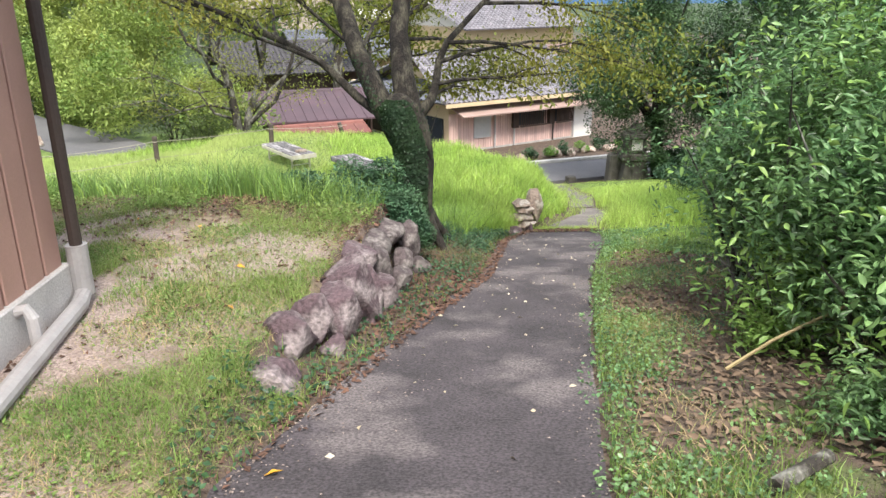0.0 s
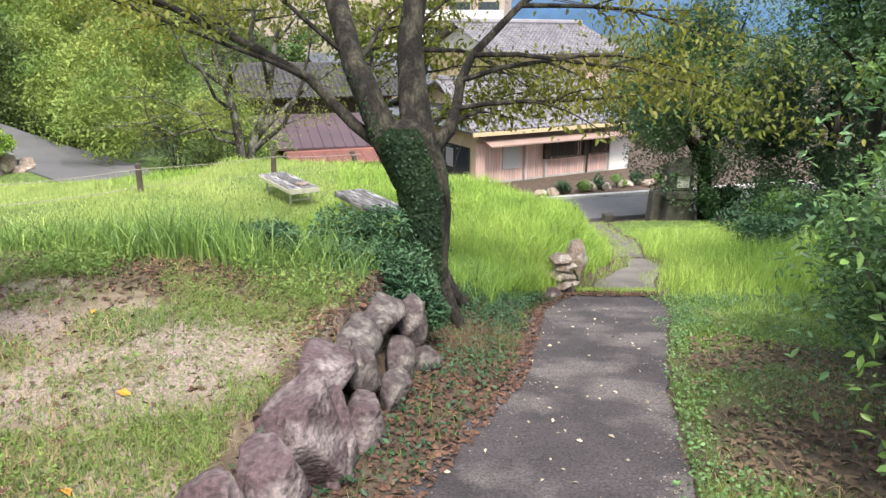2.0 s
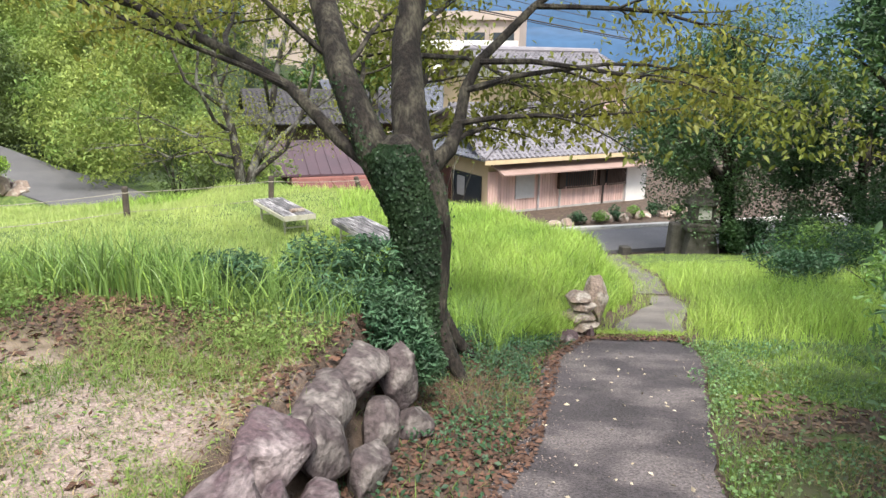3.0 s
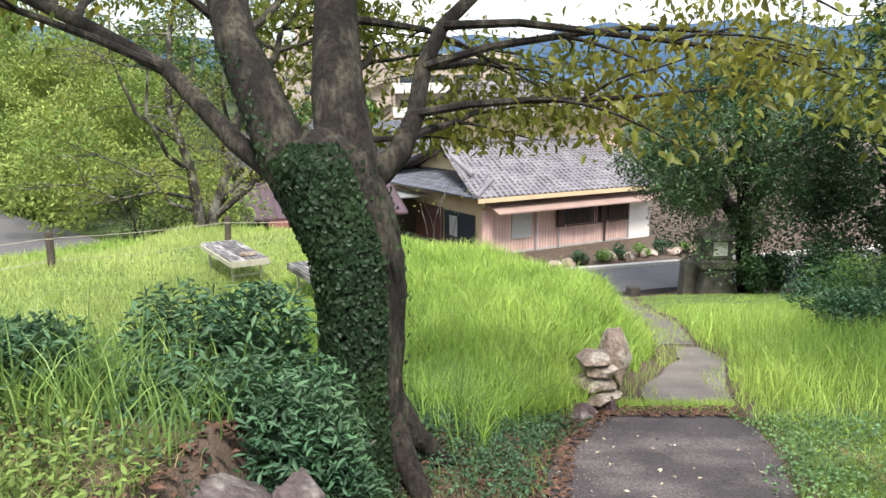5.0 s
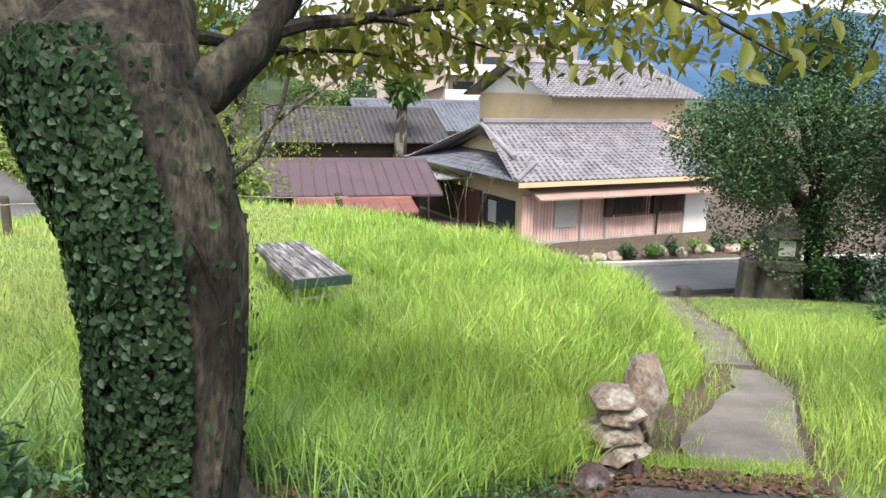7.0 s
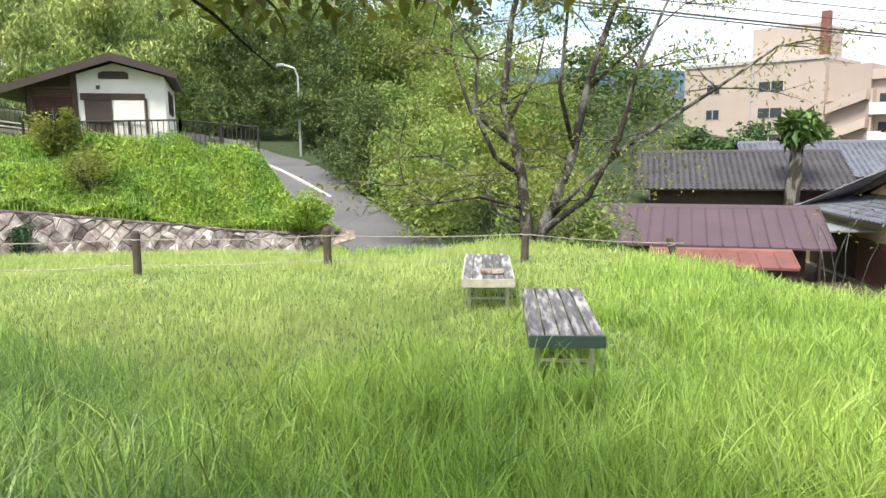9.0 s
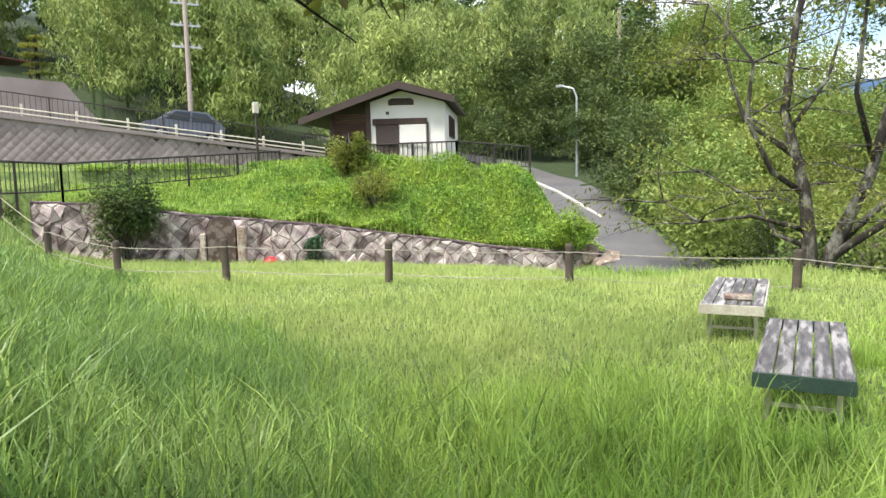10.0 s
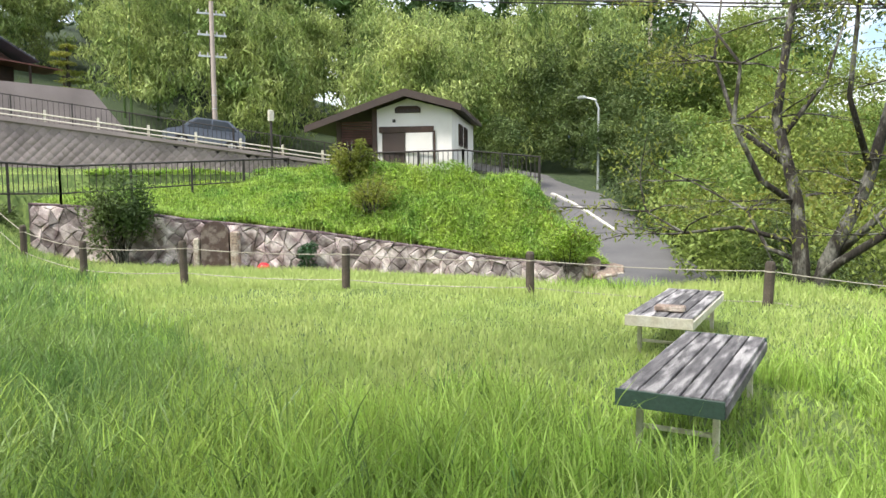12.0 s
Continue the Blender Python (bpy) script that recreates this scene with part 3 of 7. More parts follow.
path = strip("path_concrete", list(np.arange(-3, 12.01, 0.15)), end_l, end_r, lambda y: float(path_z(y)), CONCRETE_PATH)
tagged(path, "dark weathered concrete footpath strewn with dead leaves", "path", kind="structure")
path2 = strip("path_lower", list(np.arange(12.3, 16.3, 0.15)), lambda y: edge_l(y) + 0.25 + 0.25 * max(0, 13.0 - y), edge_r, lambda y: float(path_z(y)) - 0.03, PATH_OLD)
tagged(path2, "pale old concrete footpath half overgrown with grass", "path", kind="structure")
path3 = strip("path_far", list(np.arange(16.5, 27.2, 0.25)), edge_l, edge_r, lambda y: float(path_z(y)) - 0.03, PATH_OLD)
tagged(path3, "narrow concrete footpath leading down to the road", "path", kind="structure")

# ---- roads ----
def ribbon(name, pts, zs, half, mat_, lift=0.02, n=40):
    bm = bmesh.new()
    P = np.array(pts, float)
    t = np.linspace(0, len(P) - 1, n)
    xs, ys, zz = (np.interp(t, np.arange(len(P)), c) for c in (P[:, 0], P[:, 1], np.array(zs, float)))
    dx, dy = np.gradient(xs), np.gradient(ys)
    ln = np.hypot(dx, dy)
    prev = None
    for i in range(n):
        nxv, nyv = -dy[i] / ln[i], dx[i] / ln[i]
        h0, h1 = half if isinstance(half, tuple) else (-half, half)
        cur = [bm.verts.new((xs[i] + nxv * h, ys[i] + nyv * h, zz[i] + lift - d)) for h, d in ((h0, 0.25), (h0, 0), (h1, 0), (h1, 0.25))]
        if prev:
            for k in range(3):
                bm.faces.new((prev[k], prev[k + 1], cur[k + 1], cur[k]))
        prev = cur
    bmesh.ops.recalc_face_normals(bm, faces=bm.faces)
    return put(name, bm, mat_)


tagged(ribbon("road_hill", ROAD, ROAD_Z, 1.4, ASPHALT, n=90), "grey asphalt lane climbing the wooded hill", "road", kind="structure")
tagged(ribbon("road_line", [(-25.2, 32.0), (-22.9, 31.3), (-21.0, 30.6), (-18.2, 29.6)], [-0.75, -1.12, -1.46, -2.06], 0.07, WHITE_PAINT, lift=0.045), "white painted edge line on the asphalt", "road marking", kind="structure")
LANE = [(-6, 26.5), (2, 29.0), (9, 31.2), (18, 34), (40, 40)]
tagged(ribbon("road_village", LANE, [-5.08] * 5, 1.5, ASPHALT, lift=0.02), "pale asphalt village lane below the houses", "road", kind="structure")
tagged(ribbon("road_kerb", LANE, [-5.08] * 5, (1.5, 1.75), WHITE_PAINT, lift=0.14), "pale concrete kerb along the lane", "kerb", kind="structure")

# ---- shed beside the yard ----
def shed():
    root = thing("storage_shed", "brown ribbed-metal shed on a pale concrete footing", "shed")
    x0, x1, y0, y1, zf, ze = -18.1, -3.04, -1.6, 5.16, 0.03, 2.35
    part("footing", boxes((x0 + 0.02, x1 + 0.04, y0 + 0.02, y1 + 0.04, -0.75, zf), bevel=0.01), FOUNDATION, root, "pale concrete footing")
    part("wall_core", boxes((x0 + 0.05, x1 - 0.04, y0 + 0.05, y1 - 0.04, zf, ze + 0.1)), SIDING_DARK, root)
    n = 26
    w = (y1 - y0) / n
    for i in range(n):
        part("siding_board", boxes((x1 - 0.05, x1, y0 + i * w + 0.014, y0 + (i + 1) * w - 0.014, zf - 0.02, ze), bevel=0.008), SIDING, root)
    n = 52
    w = (x1 - x0) / n
    for i in range(n):
        a, b = x0 + i * w + 0.014, x0 + (i + 1) * w - 0.014
        if not (-15.85 < (a + b) / 2 < -13.55):
            part("siding_board", boxes((a, b, y1 - 0.05, y1, zf - 0.02, ze), bevel=0.008), SIDING, root)
    for a in (-15.8, -14.65):
        d = part("door", boxes((a, a + 1.1, y1 - 0.04, y1 + 0.01, zf, 1.95), (a + 0.08, a + 1.02, y1 + 0.01, y1 + 0.022, 0.2, 1.85), bevel=0.006), SIDING_DARK, root, "dark brown sliding door leaf")
        part("handle", boxes((a + 0.95, a + 1.0, y1 + 0.02, y1 + 0.05, 0.85, 1.05), bevel=0.004), STEEL, d)
    part("door_lintel", boxes((-16.0, -13.4, y1, y1 + 0.05, 1.97, 2.1), bevel=0.006), SIDING_DARK, root)
    r = part("roof", prism([(y0 - 0.7, 2.42), (y0 - 0.7, 2.56), (1.8, 3.75), (y1 + 0.85, 2.5), (y1 + 0.85, 2.34), (1.8, 3.58)], x0 - 0.6, x1 + 0.45, axis="x"), SIDING_DARK, root, "dark tiled roof with deep eaves")
    bm = bmesh.new()
    for i in range(44):
        xx = x0 - 0.55 + i * (x1 - x0 + 0.95) / 43
        tube(bm, [(xx, y1 + 0.8, 2.55), (xx, 1.8, 3.78)], 0.06, 6)
    part("tile_rows", bm, TILE, r)
    part("gutter", boxes((x0 - 0.6, x1 + 0.45, y1 + 0.84, y1 + 0.95, 2.3, 2.4), bevel=0.01), SIDING_DARK, root)
    part("meter_box", boxes((-17.5, -17.15, y1, y1 + 0.16, 1.0, 1.4), bevel=0.01), PIPE_GREY, root)
    part("conduit", tube(bmesh.new(), [(-17.3, y1 + 0.04, 1.4), (-17.3, y1 + 0.04, 2.3)], 0.025, 8), PIPE_GREY, root)
    dp = part("downpipe", tube(bmesh.new(), [(x1 + 0.09, y1 + 0.05, 2.4), (x1 + 0.09, y1 + 0.05, 0.12)], 0.045, 12), SIDING_DARK, root, "dark brown rainwater downpipe")
    part("pipe_socket", tube(bmesh.new(), [(x1 + 0.09, y1 + 0.05, 0.16), (x1 + 0.09, y1 + 0.05, -0.22)], 0.075, 14), PIPE_GREY, dp, "grey plastic pipe socket")
    part("drain_pipe", tube(bmesh.new(), [(x1 + 0.09, y1 + 0.05, -0.2), (x1 + 0.14, y1 - 0.15, -0.23), (x1 + 0.3, y1 - 1.5, -0.21), (x1 + 0.45, 2.4, -0.18), (x1 + 0.5, 0.6, 0.12)], 0.06, 12), PIPE_GREY, root, "grey plastic drain pipe lying on the gravel")
    part("vent_elbow", tube(bmesh.new(), [(x1 + 0.03, y1 - 0.75, -0.02), (x1 + 0.1, y1 - 0.75, 0.0), (x1 + 0.13, y1 - 0.75, -0.06), (x1 + 0.13, y1 - 0.75, -0.3)], 0.04, 10), PIPE_GREY, root, "grey plastic pipe elbow")


shed()

# ---- benches ----
def bench(label, frame_mat, m, seed):
    """A low slatted bench-table: five planks on a framed box with folding steel legs."""
    rnd = random.Random(seed)
    root = thing("plank_bench", label, "bench", m, group="benches on the lawn")
    W, L, H = 0.56, 1.76, 0.42
    pw = W / 5
    for i in range(5):
        x = -W / 2 + i * pw
        z = rnd.uniform(-0.003, 0.003)
        part("plank", boxes((x + 0.006, x + pw - 0.006, -L / 2 + rnd.uniform(0, 0.01), L / 2 - rnd.uniform(0, 0.01), H - 0.028 + z, H + z), bevel=0.004), BENCH_WOOD, root)
    for s in (-1, 1):
        part("end_board", boxes((-W / 2 - 0.008, W / 2 + 0.008, s * (L / 2 + 0.003) - 0.012 * (s < 0), s * (L / 2 + 0.003) + 0.012 * (s > 0), H - 0.1, H - 0.004), bevel=0.003), frame_mat, root)
        part("side_board", boxes((s * W / 2 - 0.012, s * W / 2 + 0.012, -L / 2, L / 2, H - 0.1, H - 0.03), bevel=0.003), frame_mat if frame_mat is WHITE_METAL else BENCH_WOOD, root)
        for q in (-1, 1):
            part("leg", boxes((q * 0.21 - 0.018, q * 0.21 + 0.018, s * 0.66 - 0.018, s * 0.66 + 0.018, -0.02, H - 0.03), bevel=0.003), WHITE_METAL, root)
        part("leg_rail", boxes((-0.2, 0.2, s * 0.66 - 0.012, s * 0.66 + 0.012, 0.14, 0.165), bevel=0.003), WHITE_METAL, root)
    return root


bench("weathered grey plank bench with dark green end board", GREEN_PAINT, pose(-1.66, 15.22, -1.81, 0, 0, 31), 3)
bench("weathered grey plank bench with cream painted frame", WHITE_METAL, pose(-3.45, 16.92, -1.83, 0, 0, 32.5), 4)
bm = boxes((-0.13, 0.13, -0.05, 0.05, 0, 0.055), bevel=0.012)
tagged(put("wood_block", bm, STONE_PALE, m=pose(-3.08, 16.42, -1.405, 0, 0, 36)), "pale cut log block resting on the bench", "wood block")

# ---- rope fence ----
POSTS = [(-17.6, 9.95, 0.0), (-15.6, 10.6, 0.0), (-14.1, 11.3, 2), (-12.2, 12.2, 0), (-10.23, 13.5, -2), (-8.52, 15.49, 1), (-6.64, 17.46, 0), (-4.3, 19.34, 2), (-2.51, 21.39, -16)]
post_tops = []
for px, py, ln in POSTS:
    z0 = float(height(px, py)) - 0.05
    top = {(-10.23): -1.1, (-8.52): -1.16, (-6.64): -1.2, (-4.3): -1.24, (-2.51): -1.5}.get(px, z0 + 0.68)
    bm = bmesh.new()
    h = top - z0
    tube(bm, [(0, 0, 0), (0, 0, h - 0.03), (0, 0, h)], [0.062, 0.06, 0.045], 10)
    p = thing("fence_post", "round brown wooden fence post leaning over" if abs(ln) > 5 else "round brown wooden rope-fence post in the grass", "fence post", pose(px, py, z0, 0, ln, 20), group="posts of the rope fence")
    part("shaft", bm, POST_WOOD, p)
    part("rope_ring", tube(bmesh.new(), [(0, 0, h - 0.13), (0, 0, h - 0.115)], 0.066, 10), ROPE, p)
    post_tops.append(Vector((px, py, top)))
for drop, nm in ((0.12, "upper_rope"), (0.5, "lower_rope")):
    for a, b in zip(post_tops, post_tops[1:]):
        bm = bmesh.new()
        tube(bm, [a.lerp(b, k / 8) - Vector((0, 0, drop + 0.035 * 4 * (k / 8) * (1 - k / 8))) for k in range(9)], 0.007, 5)
        tagged(put("fence_rope", bm, ROPE), "pale twisted rope strung between fence posts", "rope", group="ropes of the fence")

# ---- mortared stone wall ----
def stone_wall():
    m = Matrix.Translation((WALL_P[0], WALL_P[1], 0)) @ Matrix.Rotation(math.atan2(WALL_U[1], WALL_U[0]), 4, "Z")
    root = thing("stone_wall", "low retaining wall of pale irregular stones", "wall", m, kind="structure")
    top = list(zip(WALL_S, WALL_T))
    part("core", prism([(-0.5, -3.6)] + top + [(14.7, -3.6)], 0.0, 0.35), MORTAR, root)
    bm = bmesh.new()
    for (s0, t0), (s1, t1) in zip(top, top[1:]):
        for k in range(4):
            a, b = k / 4, (k + 1) / 4
            sa, sb, za, zb = s0 + (s1 - s0) * a, s0 + (s1 - s0) * b, t0 + (t1 - t0) * a, t0 + (t1 - t0) * b
            vs = box(bm, sa + 0.01, sb - 0.01, -0.02, 0.4, -0.04, 0.02, bevel=0.012)
            for v in vs:
                v.co.z += za + (zb - za) * (v.co.x - sa) / (sb - sa)
    part("coping", bm, STONE, root, "worn purple-grey coping")
    rnd = random.Random(5)
    w, h = 0.3, 0.2
    cols = int(15.3 / w) + 1
    pt = {}
    def P(i, j):
        if (i, j) not in pt:
            pt[i, j] = (-0.7 + i * w + (w / 2 if j % 2 else 0) + rnd.uniform(-0.12, 0.12), -3.5 + j * h + rnd.uniform(-0.085, 0.085))
        return pt[i, j]
    for j in range(0, 15):
        for i in range(0, cols):
            o = 1 if j % 2 else 0
            a, b, c, d = P(i, j), P(i + o, j + 1), P(i, j + 2), P(i - 1 + o, j + 1)
            poly = [a, b, c, d]
            cx, cz = sum(p[0] for p in poly) / 4, sum(p[1] for p in poly) / 4
            lim = float(np.interp(cx, WALL_S, WALL_T)) - 0.04
            if cx < -0.4 or cx > 14.6 or min(p[1] for p in poly) > lim - 0.08 or max(p[1] for p in poly) < float(np.interp(cx, BASE_S, BASE_T)) - 0.05:
                continue
            out = []
            for x, z in poly:
                x, z = cx + (x - cx) * 0.97, min(cz + (z - cz) * 0.97, lim)
                out.append((x, z))
            bm = bmesh.new()
            dep = rnd.uniform(0.03, 0.07)
            base = [bm.verts.new((x, 0.01, z)) for x, z in out]
            mid = [bm.verts.new((x, -dep * 0.6, z)) for x, z in out]
            face = [bm.verts.new((cx + (x - cx) * 0.84, -dep + rnd.uniform(-0.02, 0.02), cz + (z - cz) * 0.84)) for x, z in out]
            for r0, r1 in ((base, mid), (mid, face)):
                for k in range(4):
                    bm.faces.new((r0[k], r0[(k + 1) % 4], r1[(k + 1) % 4], r1[k]))
            bm.faces.new(face)
            bmesh.ops.recalc_face_normals(bm, faces=bm.faces)
            part("stone", bm, STONE_WALL, root)


stone_wall()

# arched memorial stone before the wall, with a red plastic cap beside it
def arched(w, h, d, n=10):
    pts = [(-w / 2, 0), (w / 2, 0), (w / 2, h - w / 2)]
    pts += [(w / 2 * math.cos(a), h - w / 2 + w / 2 * math.sin(a)) for a in [math.pi * k / n for k in range(1, n)]]
    pts += [(-w / 2, h - w / 2)]
    return prism(pts, -d / 2, d / 2)


mon = thing("memorial_stone", "dark arched stone tablet between pale stone posts", "stone tablet", Matrix.Translation((-17.82, 15.55, -2.5)) @ Matrix.Rotation(radians(63.4), 4, "Z") @ Matrix.Scale(1.36, 4))
part("tablet", arched(0.52, 0.98, 0.16), STONE_MON, mon)
part("jamb", boxes((0.29, 0.45, -0.1, 0.1, 0, 0.78), bevel=0.02), STONE_PALE, mon)
part("jamb", boxes((-0.4, -0.29, -0.1, 0.1, 0, 0.66), bevel=0.02), STONE_PALE, mon)
part("plinth", boxes((-0.45, 0.5, -0.2, 0.2, -0.1, 0.03), bevel=0.02), STONE_PALE, mon)
bm = bmesh.new()
bmesh.ops.create_uvsphere(bm, u_segments=14, v_segments=8, radius=0.13)
for v in bm.verts:
    v.co.z = max(v.co.z, -0.05) * 0.9
tagged(put("red_bucket", bm, RED_PLASTIC, smooth=True, m=pose(-17.15, 16.6, float(height(-17.15, 16.6)) + 0.07) @ Matrix.Scale(1.35, 4)), "small red plastic bowl upturned in the grass", "bowl")

# ---- iron railings ----
def railing(label, pts, post_gap, bar_gap, h, name="iron_railing", half_bars=False):
    root = thing(name, label, "railing")
    for (ax, ay, az), (bx, by, bz) in zip(pts, pts[1:]):
        L = math.hypot(bx - ax, by - ay)
        n = max(1, round(L / post_gap))
        for i in range(n + 1):
            k = i / n
            x, y, z = ax + (bx - ax) * k, ay + (by - ay) * k, az + (bz - az) * k
            part("post", boxes((x - 0.03, x + 0.03, y - 0.03, y + 0.03, z - 0.3, z + h + 0.03)), IRON, root)
        part("top_rail", tube(bmesh.new(), [(ax, ay, az + h), (bx, by, bz + h)], 0.028, 6), IRON, root)
        part("bottom_rail", tube(bmesh.new(), [(ax, ay, az + 0.12), (bx, by, bz + 0.12)], 0.02, 6), IRON, root)
        nb = max(2, int(L / bar_gap))
        for i in range(1, nb):
            k = i / nb
            x, y, z = ax + (bx - ax) * k, ay + (by - ay) * k, az + (bz - az) * k
            part("bar", boxes((x - 0.01, x + 0.01, y - 0.01, y + 0.01, z + 0.12, z + h)), IRON, root)
    return root


railing("dark steel railing above the planted slope", [(-15.9, 9.9, -0.5), (-19.8, 12.1, -0.55), (-23.76, 19.35, -0.15)], 2.3, 0.2, 0.82)
railing("dark steel stair handrail beside the utility pole", [(-14.8, 8.9, -0.55), (-11.9, 10.45, -1.55)], 1.6, 0.13, 0.86)
railing("dark steel railing round the toilet building", [(-21.6, 20.2, -0.05), (-18.7, 23.5, 0.0), (-18.3, 26.2, -0.2)], 1.6, 0.16, 0.8)

# ---- utility poles and wires ----
def pole(x, y, z, h, r, arms=2, label="tall round concrete utility pole beside the railing", lean=0.0):
    p = thing("utility_pole", label, "utility pole", pose(x, y, z, 0, lean, 0))
    part("shaft", tube(bmesh.new(), [(0, 0, -0.5), (0, 0, h / 2), (0, 0, h)], [r, r * 0.88, r * 0.75], 16), POLE_CONCRETE, p)
    for k in range(arms):
        a = part("crossarm", boxes((-0.04, 0.04, -0.75, 0.75, h - 0.7 - k * 1.1, h - 0.6 - k * 1.1), bevel=0.006), STEEL, p)
        for q in (-0.65, -0.25, 0.25, 0.65):
            part("insulator", tube(bmesh.new(), [(0, q, h - 0.6 - k * 1.1), (0, q, h - 0.45 - k * 1.1)], [0.05, 0.035], 8), FOUNDATION, a)
    for zz in (1.2, 1.9, 2.6, 3.3):
        if h < 12:
            part("band", tube(bmesh.new(), [(0, 0, zz), (0, 0, zz + 0.04)], r * 1.02, 16), STEEL, p)
    part("cable", tube(bmesh.new(), [(0.02, -r * 1.03, -0.2), (0.02, -r * 0.95, h * 0.8)], 0.018, 6), IRON, p)
    return p


pole(-16.15, 9.45, -0.35, 9.0, 0.18, lean=-1.5)
pole(-38.9, 20.07, 1.2, 8.2, 0.15, 3, label="grey concrete utility pole in front of the bamboo")
pole(-33.5, 46.0, 1.0, 9.0, 0.16, 1, label="slim pale utility pole at the edge of the woods")
for off, dz, r in ((0.0, 0.0, 0.05), (0.35, 0.75, 0.026), (-0.3, 1.5, 0.026), (0.15, -0.18, 0.034), (-0.2, 2.6, 0.022)):
    a, b = Vector((-55, 18 + off, 13.2 + dz)), Vector((14, 62.6 + off, 2.3 + dz * 0.6))
    bm = bmesh.new()
    tube(bm, [a.lerp(b, k / 24) - Vector((0, 0, 0.7 * 4 * (k / 24) * (1 - k / 24) - 0.5)) for k in range(25)], r, 5)
    tagged(put("power_cable", bm, IRON), "black overhead cable crossing the sky", "cable", group="overhead cables")

lamp = thing("garden_lamp", "slim dark lamp post with square white lantern head", "lamp post", pose(-28.4, 20.1, -0.25))
part("shaft", tube(bmesh.new(), [(0, 0, -0.2), (0, 0, 2.6)], 0.05, 8), IRON, lamp)
part("lantern", boxes((-0.11, 0.11, -0.11, 0.11, 2.6, 3.05), bevel=0.02), WHITE_METAL, lamp)
sl = thing("street_lamp", "slim grey curved street lamp beside the hill lane", "street lamp", pose(-25.0, 34.5, -1.05))
part("mast", tube(bmesh.new(), [(0, 0, -0.3), (0, 0, 4.2), (-0.12, -0.1, 4.6), (-0.55, -0.4, 4.75)], [0.07, 0.055, 0.05, 0.045], 8), STEEL, sl)
part("head", boxes((-0.95, -0.5, -0.5, -0.32, 4.68, 4.82), bevel=0.03), STEEL, sl)
wp = boxes((-0.05, 0.05, -0.05, 0.05, -0.2, 0.42), bevel=0.012)
tagged(put("marker_post", wp, WHITE_METAL, m=pose(-13.3, 8.3, float(height(-13.3, 8.3)))), "short square white marker post in grass", "marker post")

# ---- toilet building on the upper lot ----
def toilet_building():
    m = Matrix(((0.6, -0.8, 0, -19.6), (0.8, 0.6, 0, 21.9), (0, 0, 1, 0.05), (0, 0, 0, 1)))
    root = thing("toilet_building", "small white plastered building under a dark gabled roof", "building", m)
    D = 8.0
    def roof_z(u):
        return 2.52 + (0.33 * u if u < 0 else -0.27 * u)
    part("wall", prism([(-1.05, -0.3), (-1.05, roof_z(-1.05) - 0.08), (0, 2.44), (1.43, roof_z(1.43) - 0.08), (1.43, -0.3)], 0.5, D - 0.4), PLASTER, root, "white plaster wall")
    part("plinth", boxes((-1.1, 1.48, 0.46, D - 0.36, -0.4, 0.15)), WOOD_DARK, root, "dark brown plinth")
    r = part("roof", prism([(-3.25, roof_z(-3.25)), (0, 2.52), (1.75, roof_z(1.75)), (1.75, roof_z(1.75) + 0.12), (0, 2.66), (-3.25, roof_z(-3.25) + 0.12)], 0, D), SIDING_DARK, root, "dark brown gabled roof")
    for s in (-0.02,):
        part("bargeboard", prism([(-3.3, roof_z(-3.3) - 0.06), (0, 2.46), (1.8, roof_z(1.8) - 0.06), (1.8, roof_z(1.8) + 0.15), (0, 2.7), (-3.3, roof_z(-3.3) + 0.15)], s - 0.06, s), SIDING_DARK, r)
    bm = bmesh.new()
    for i in range(16):
        tube(bm, [(0.04, 0.2 + i * 0.5, 2.67), (1.76, 0.2 + i * 0.5, roof_z(1.76) + 0.13)], 0.02, 5)
        tube(bm, [(-0.04, 0.2 + i * 0.5, 2.67), (-3.26, 0.2 + i * 0.5, roof_z(-3.26) + 0.13)], 0.02, 5)
    part("roof_seams", bm, SIDING_DARK, r)
    for u in (-2.3, -1.1):
        part("porch_post", boxes((u - 0.08, u + 0.08, 0.45, 0.61, -0.3, roof_z(u) - 0.02), bevel=0.01), WOOD_DARK, root)
    part("porch_back", boxes((-2.85, -1.06, 2.6, 2.7, -0.3, roof_z(-2.85))), WOOD_DARK, root)
    for k in range(9):
        part("louvre", boxes((-2.3, -1.1, 0.5, 0.56, 1.0 + k * 0.085, 1.05 + k * 0.085)), WOOD_RED, root)
    part("porch_wall", boxes((-2.85, -1.1, 0.47, 0.55, -0.35, 0.35)), WOOD_DARK, root)
    part("beam", boxes((-0.95, 0.85, 0.43, 0.5, 1.35, 1.55), bevel=0.01), WOOD_DARK, root)
    part("door", boxes((-0.85, -0.1, 0.45, 0.5, -0.1, 1.35), bevel=0.01), SIDING_DARK, root, "dark closed door")
    part("screen_wall", boxes((-0.05, 0.82, 0.42, 0.5, -0.2, 1.34), bevel=0.01), PLASTER, root)
    part("trim_post", boxes((0.84, 0.9, 0.44, 0.5, -0.2, 1.4)), WOOD_DARK, root)
    v = part("gable_vent", prism([(-0.42, 1.98), (0.42, 1.98), (0.42, 2.14), (0.3, 2.2), (-0.3, 2.2), (-0.42, 2.14)], 0.46, 0.5), WOOD_DARK, root)
    for k in range(7):
        part("vent_slat", boxes((-0.38 + k * 0.115, -0.33 + k * 0.115, 0.44, 0.46, 1.99, 2.1)), IRON, v)
    part("wall_lamp", boxes((-0.5, -0.4, 0.44, 0.5, 1.68, 1.78), bevel=0.01), IRON, root)
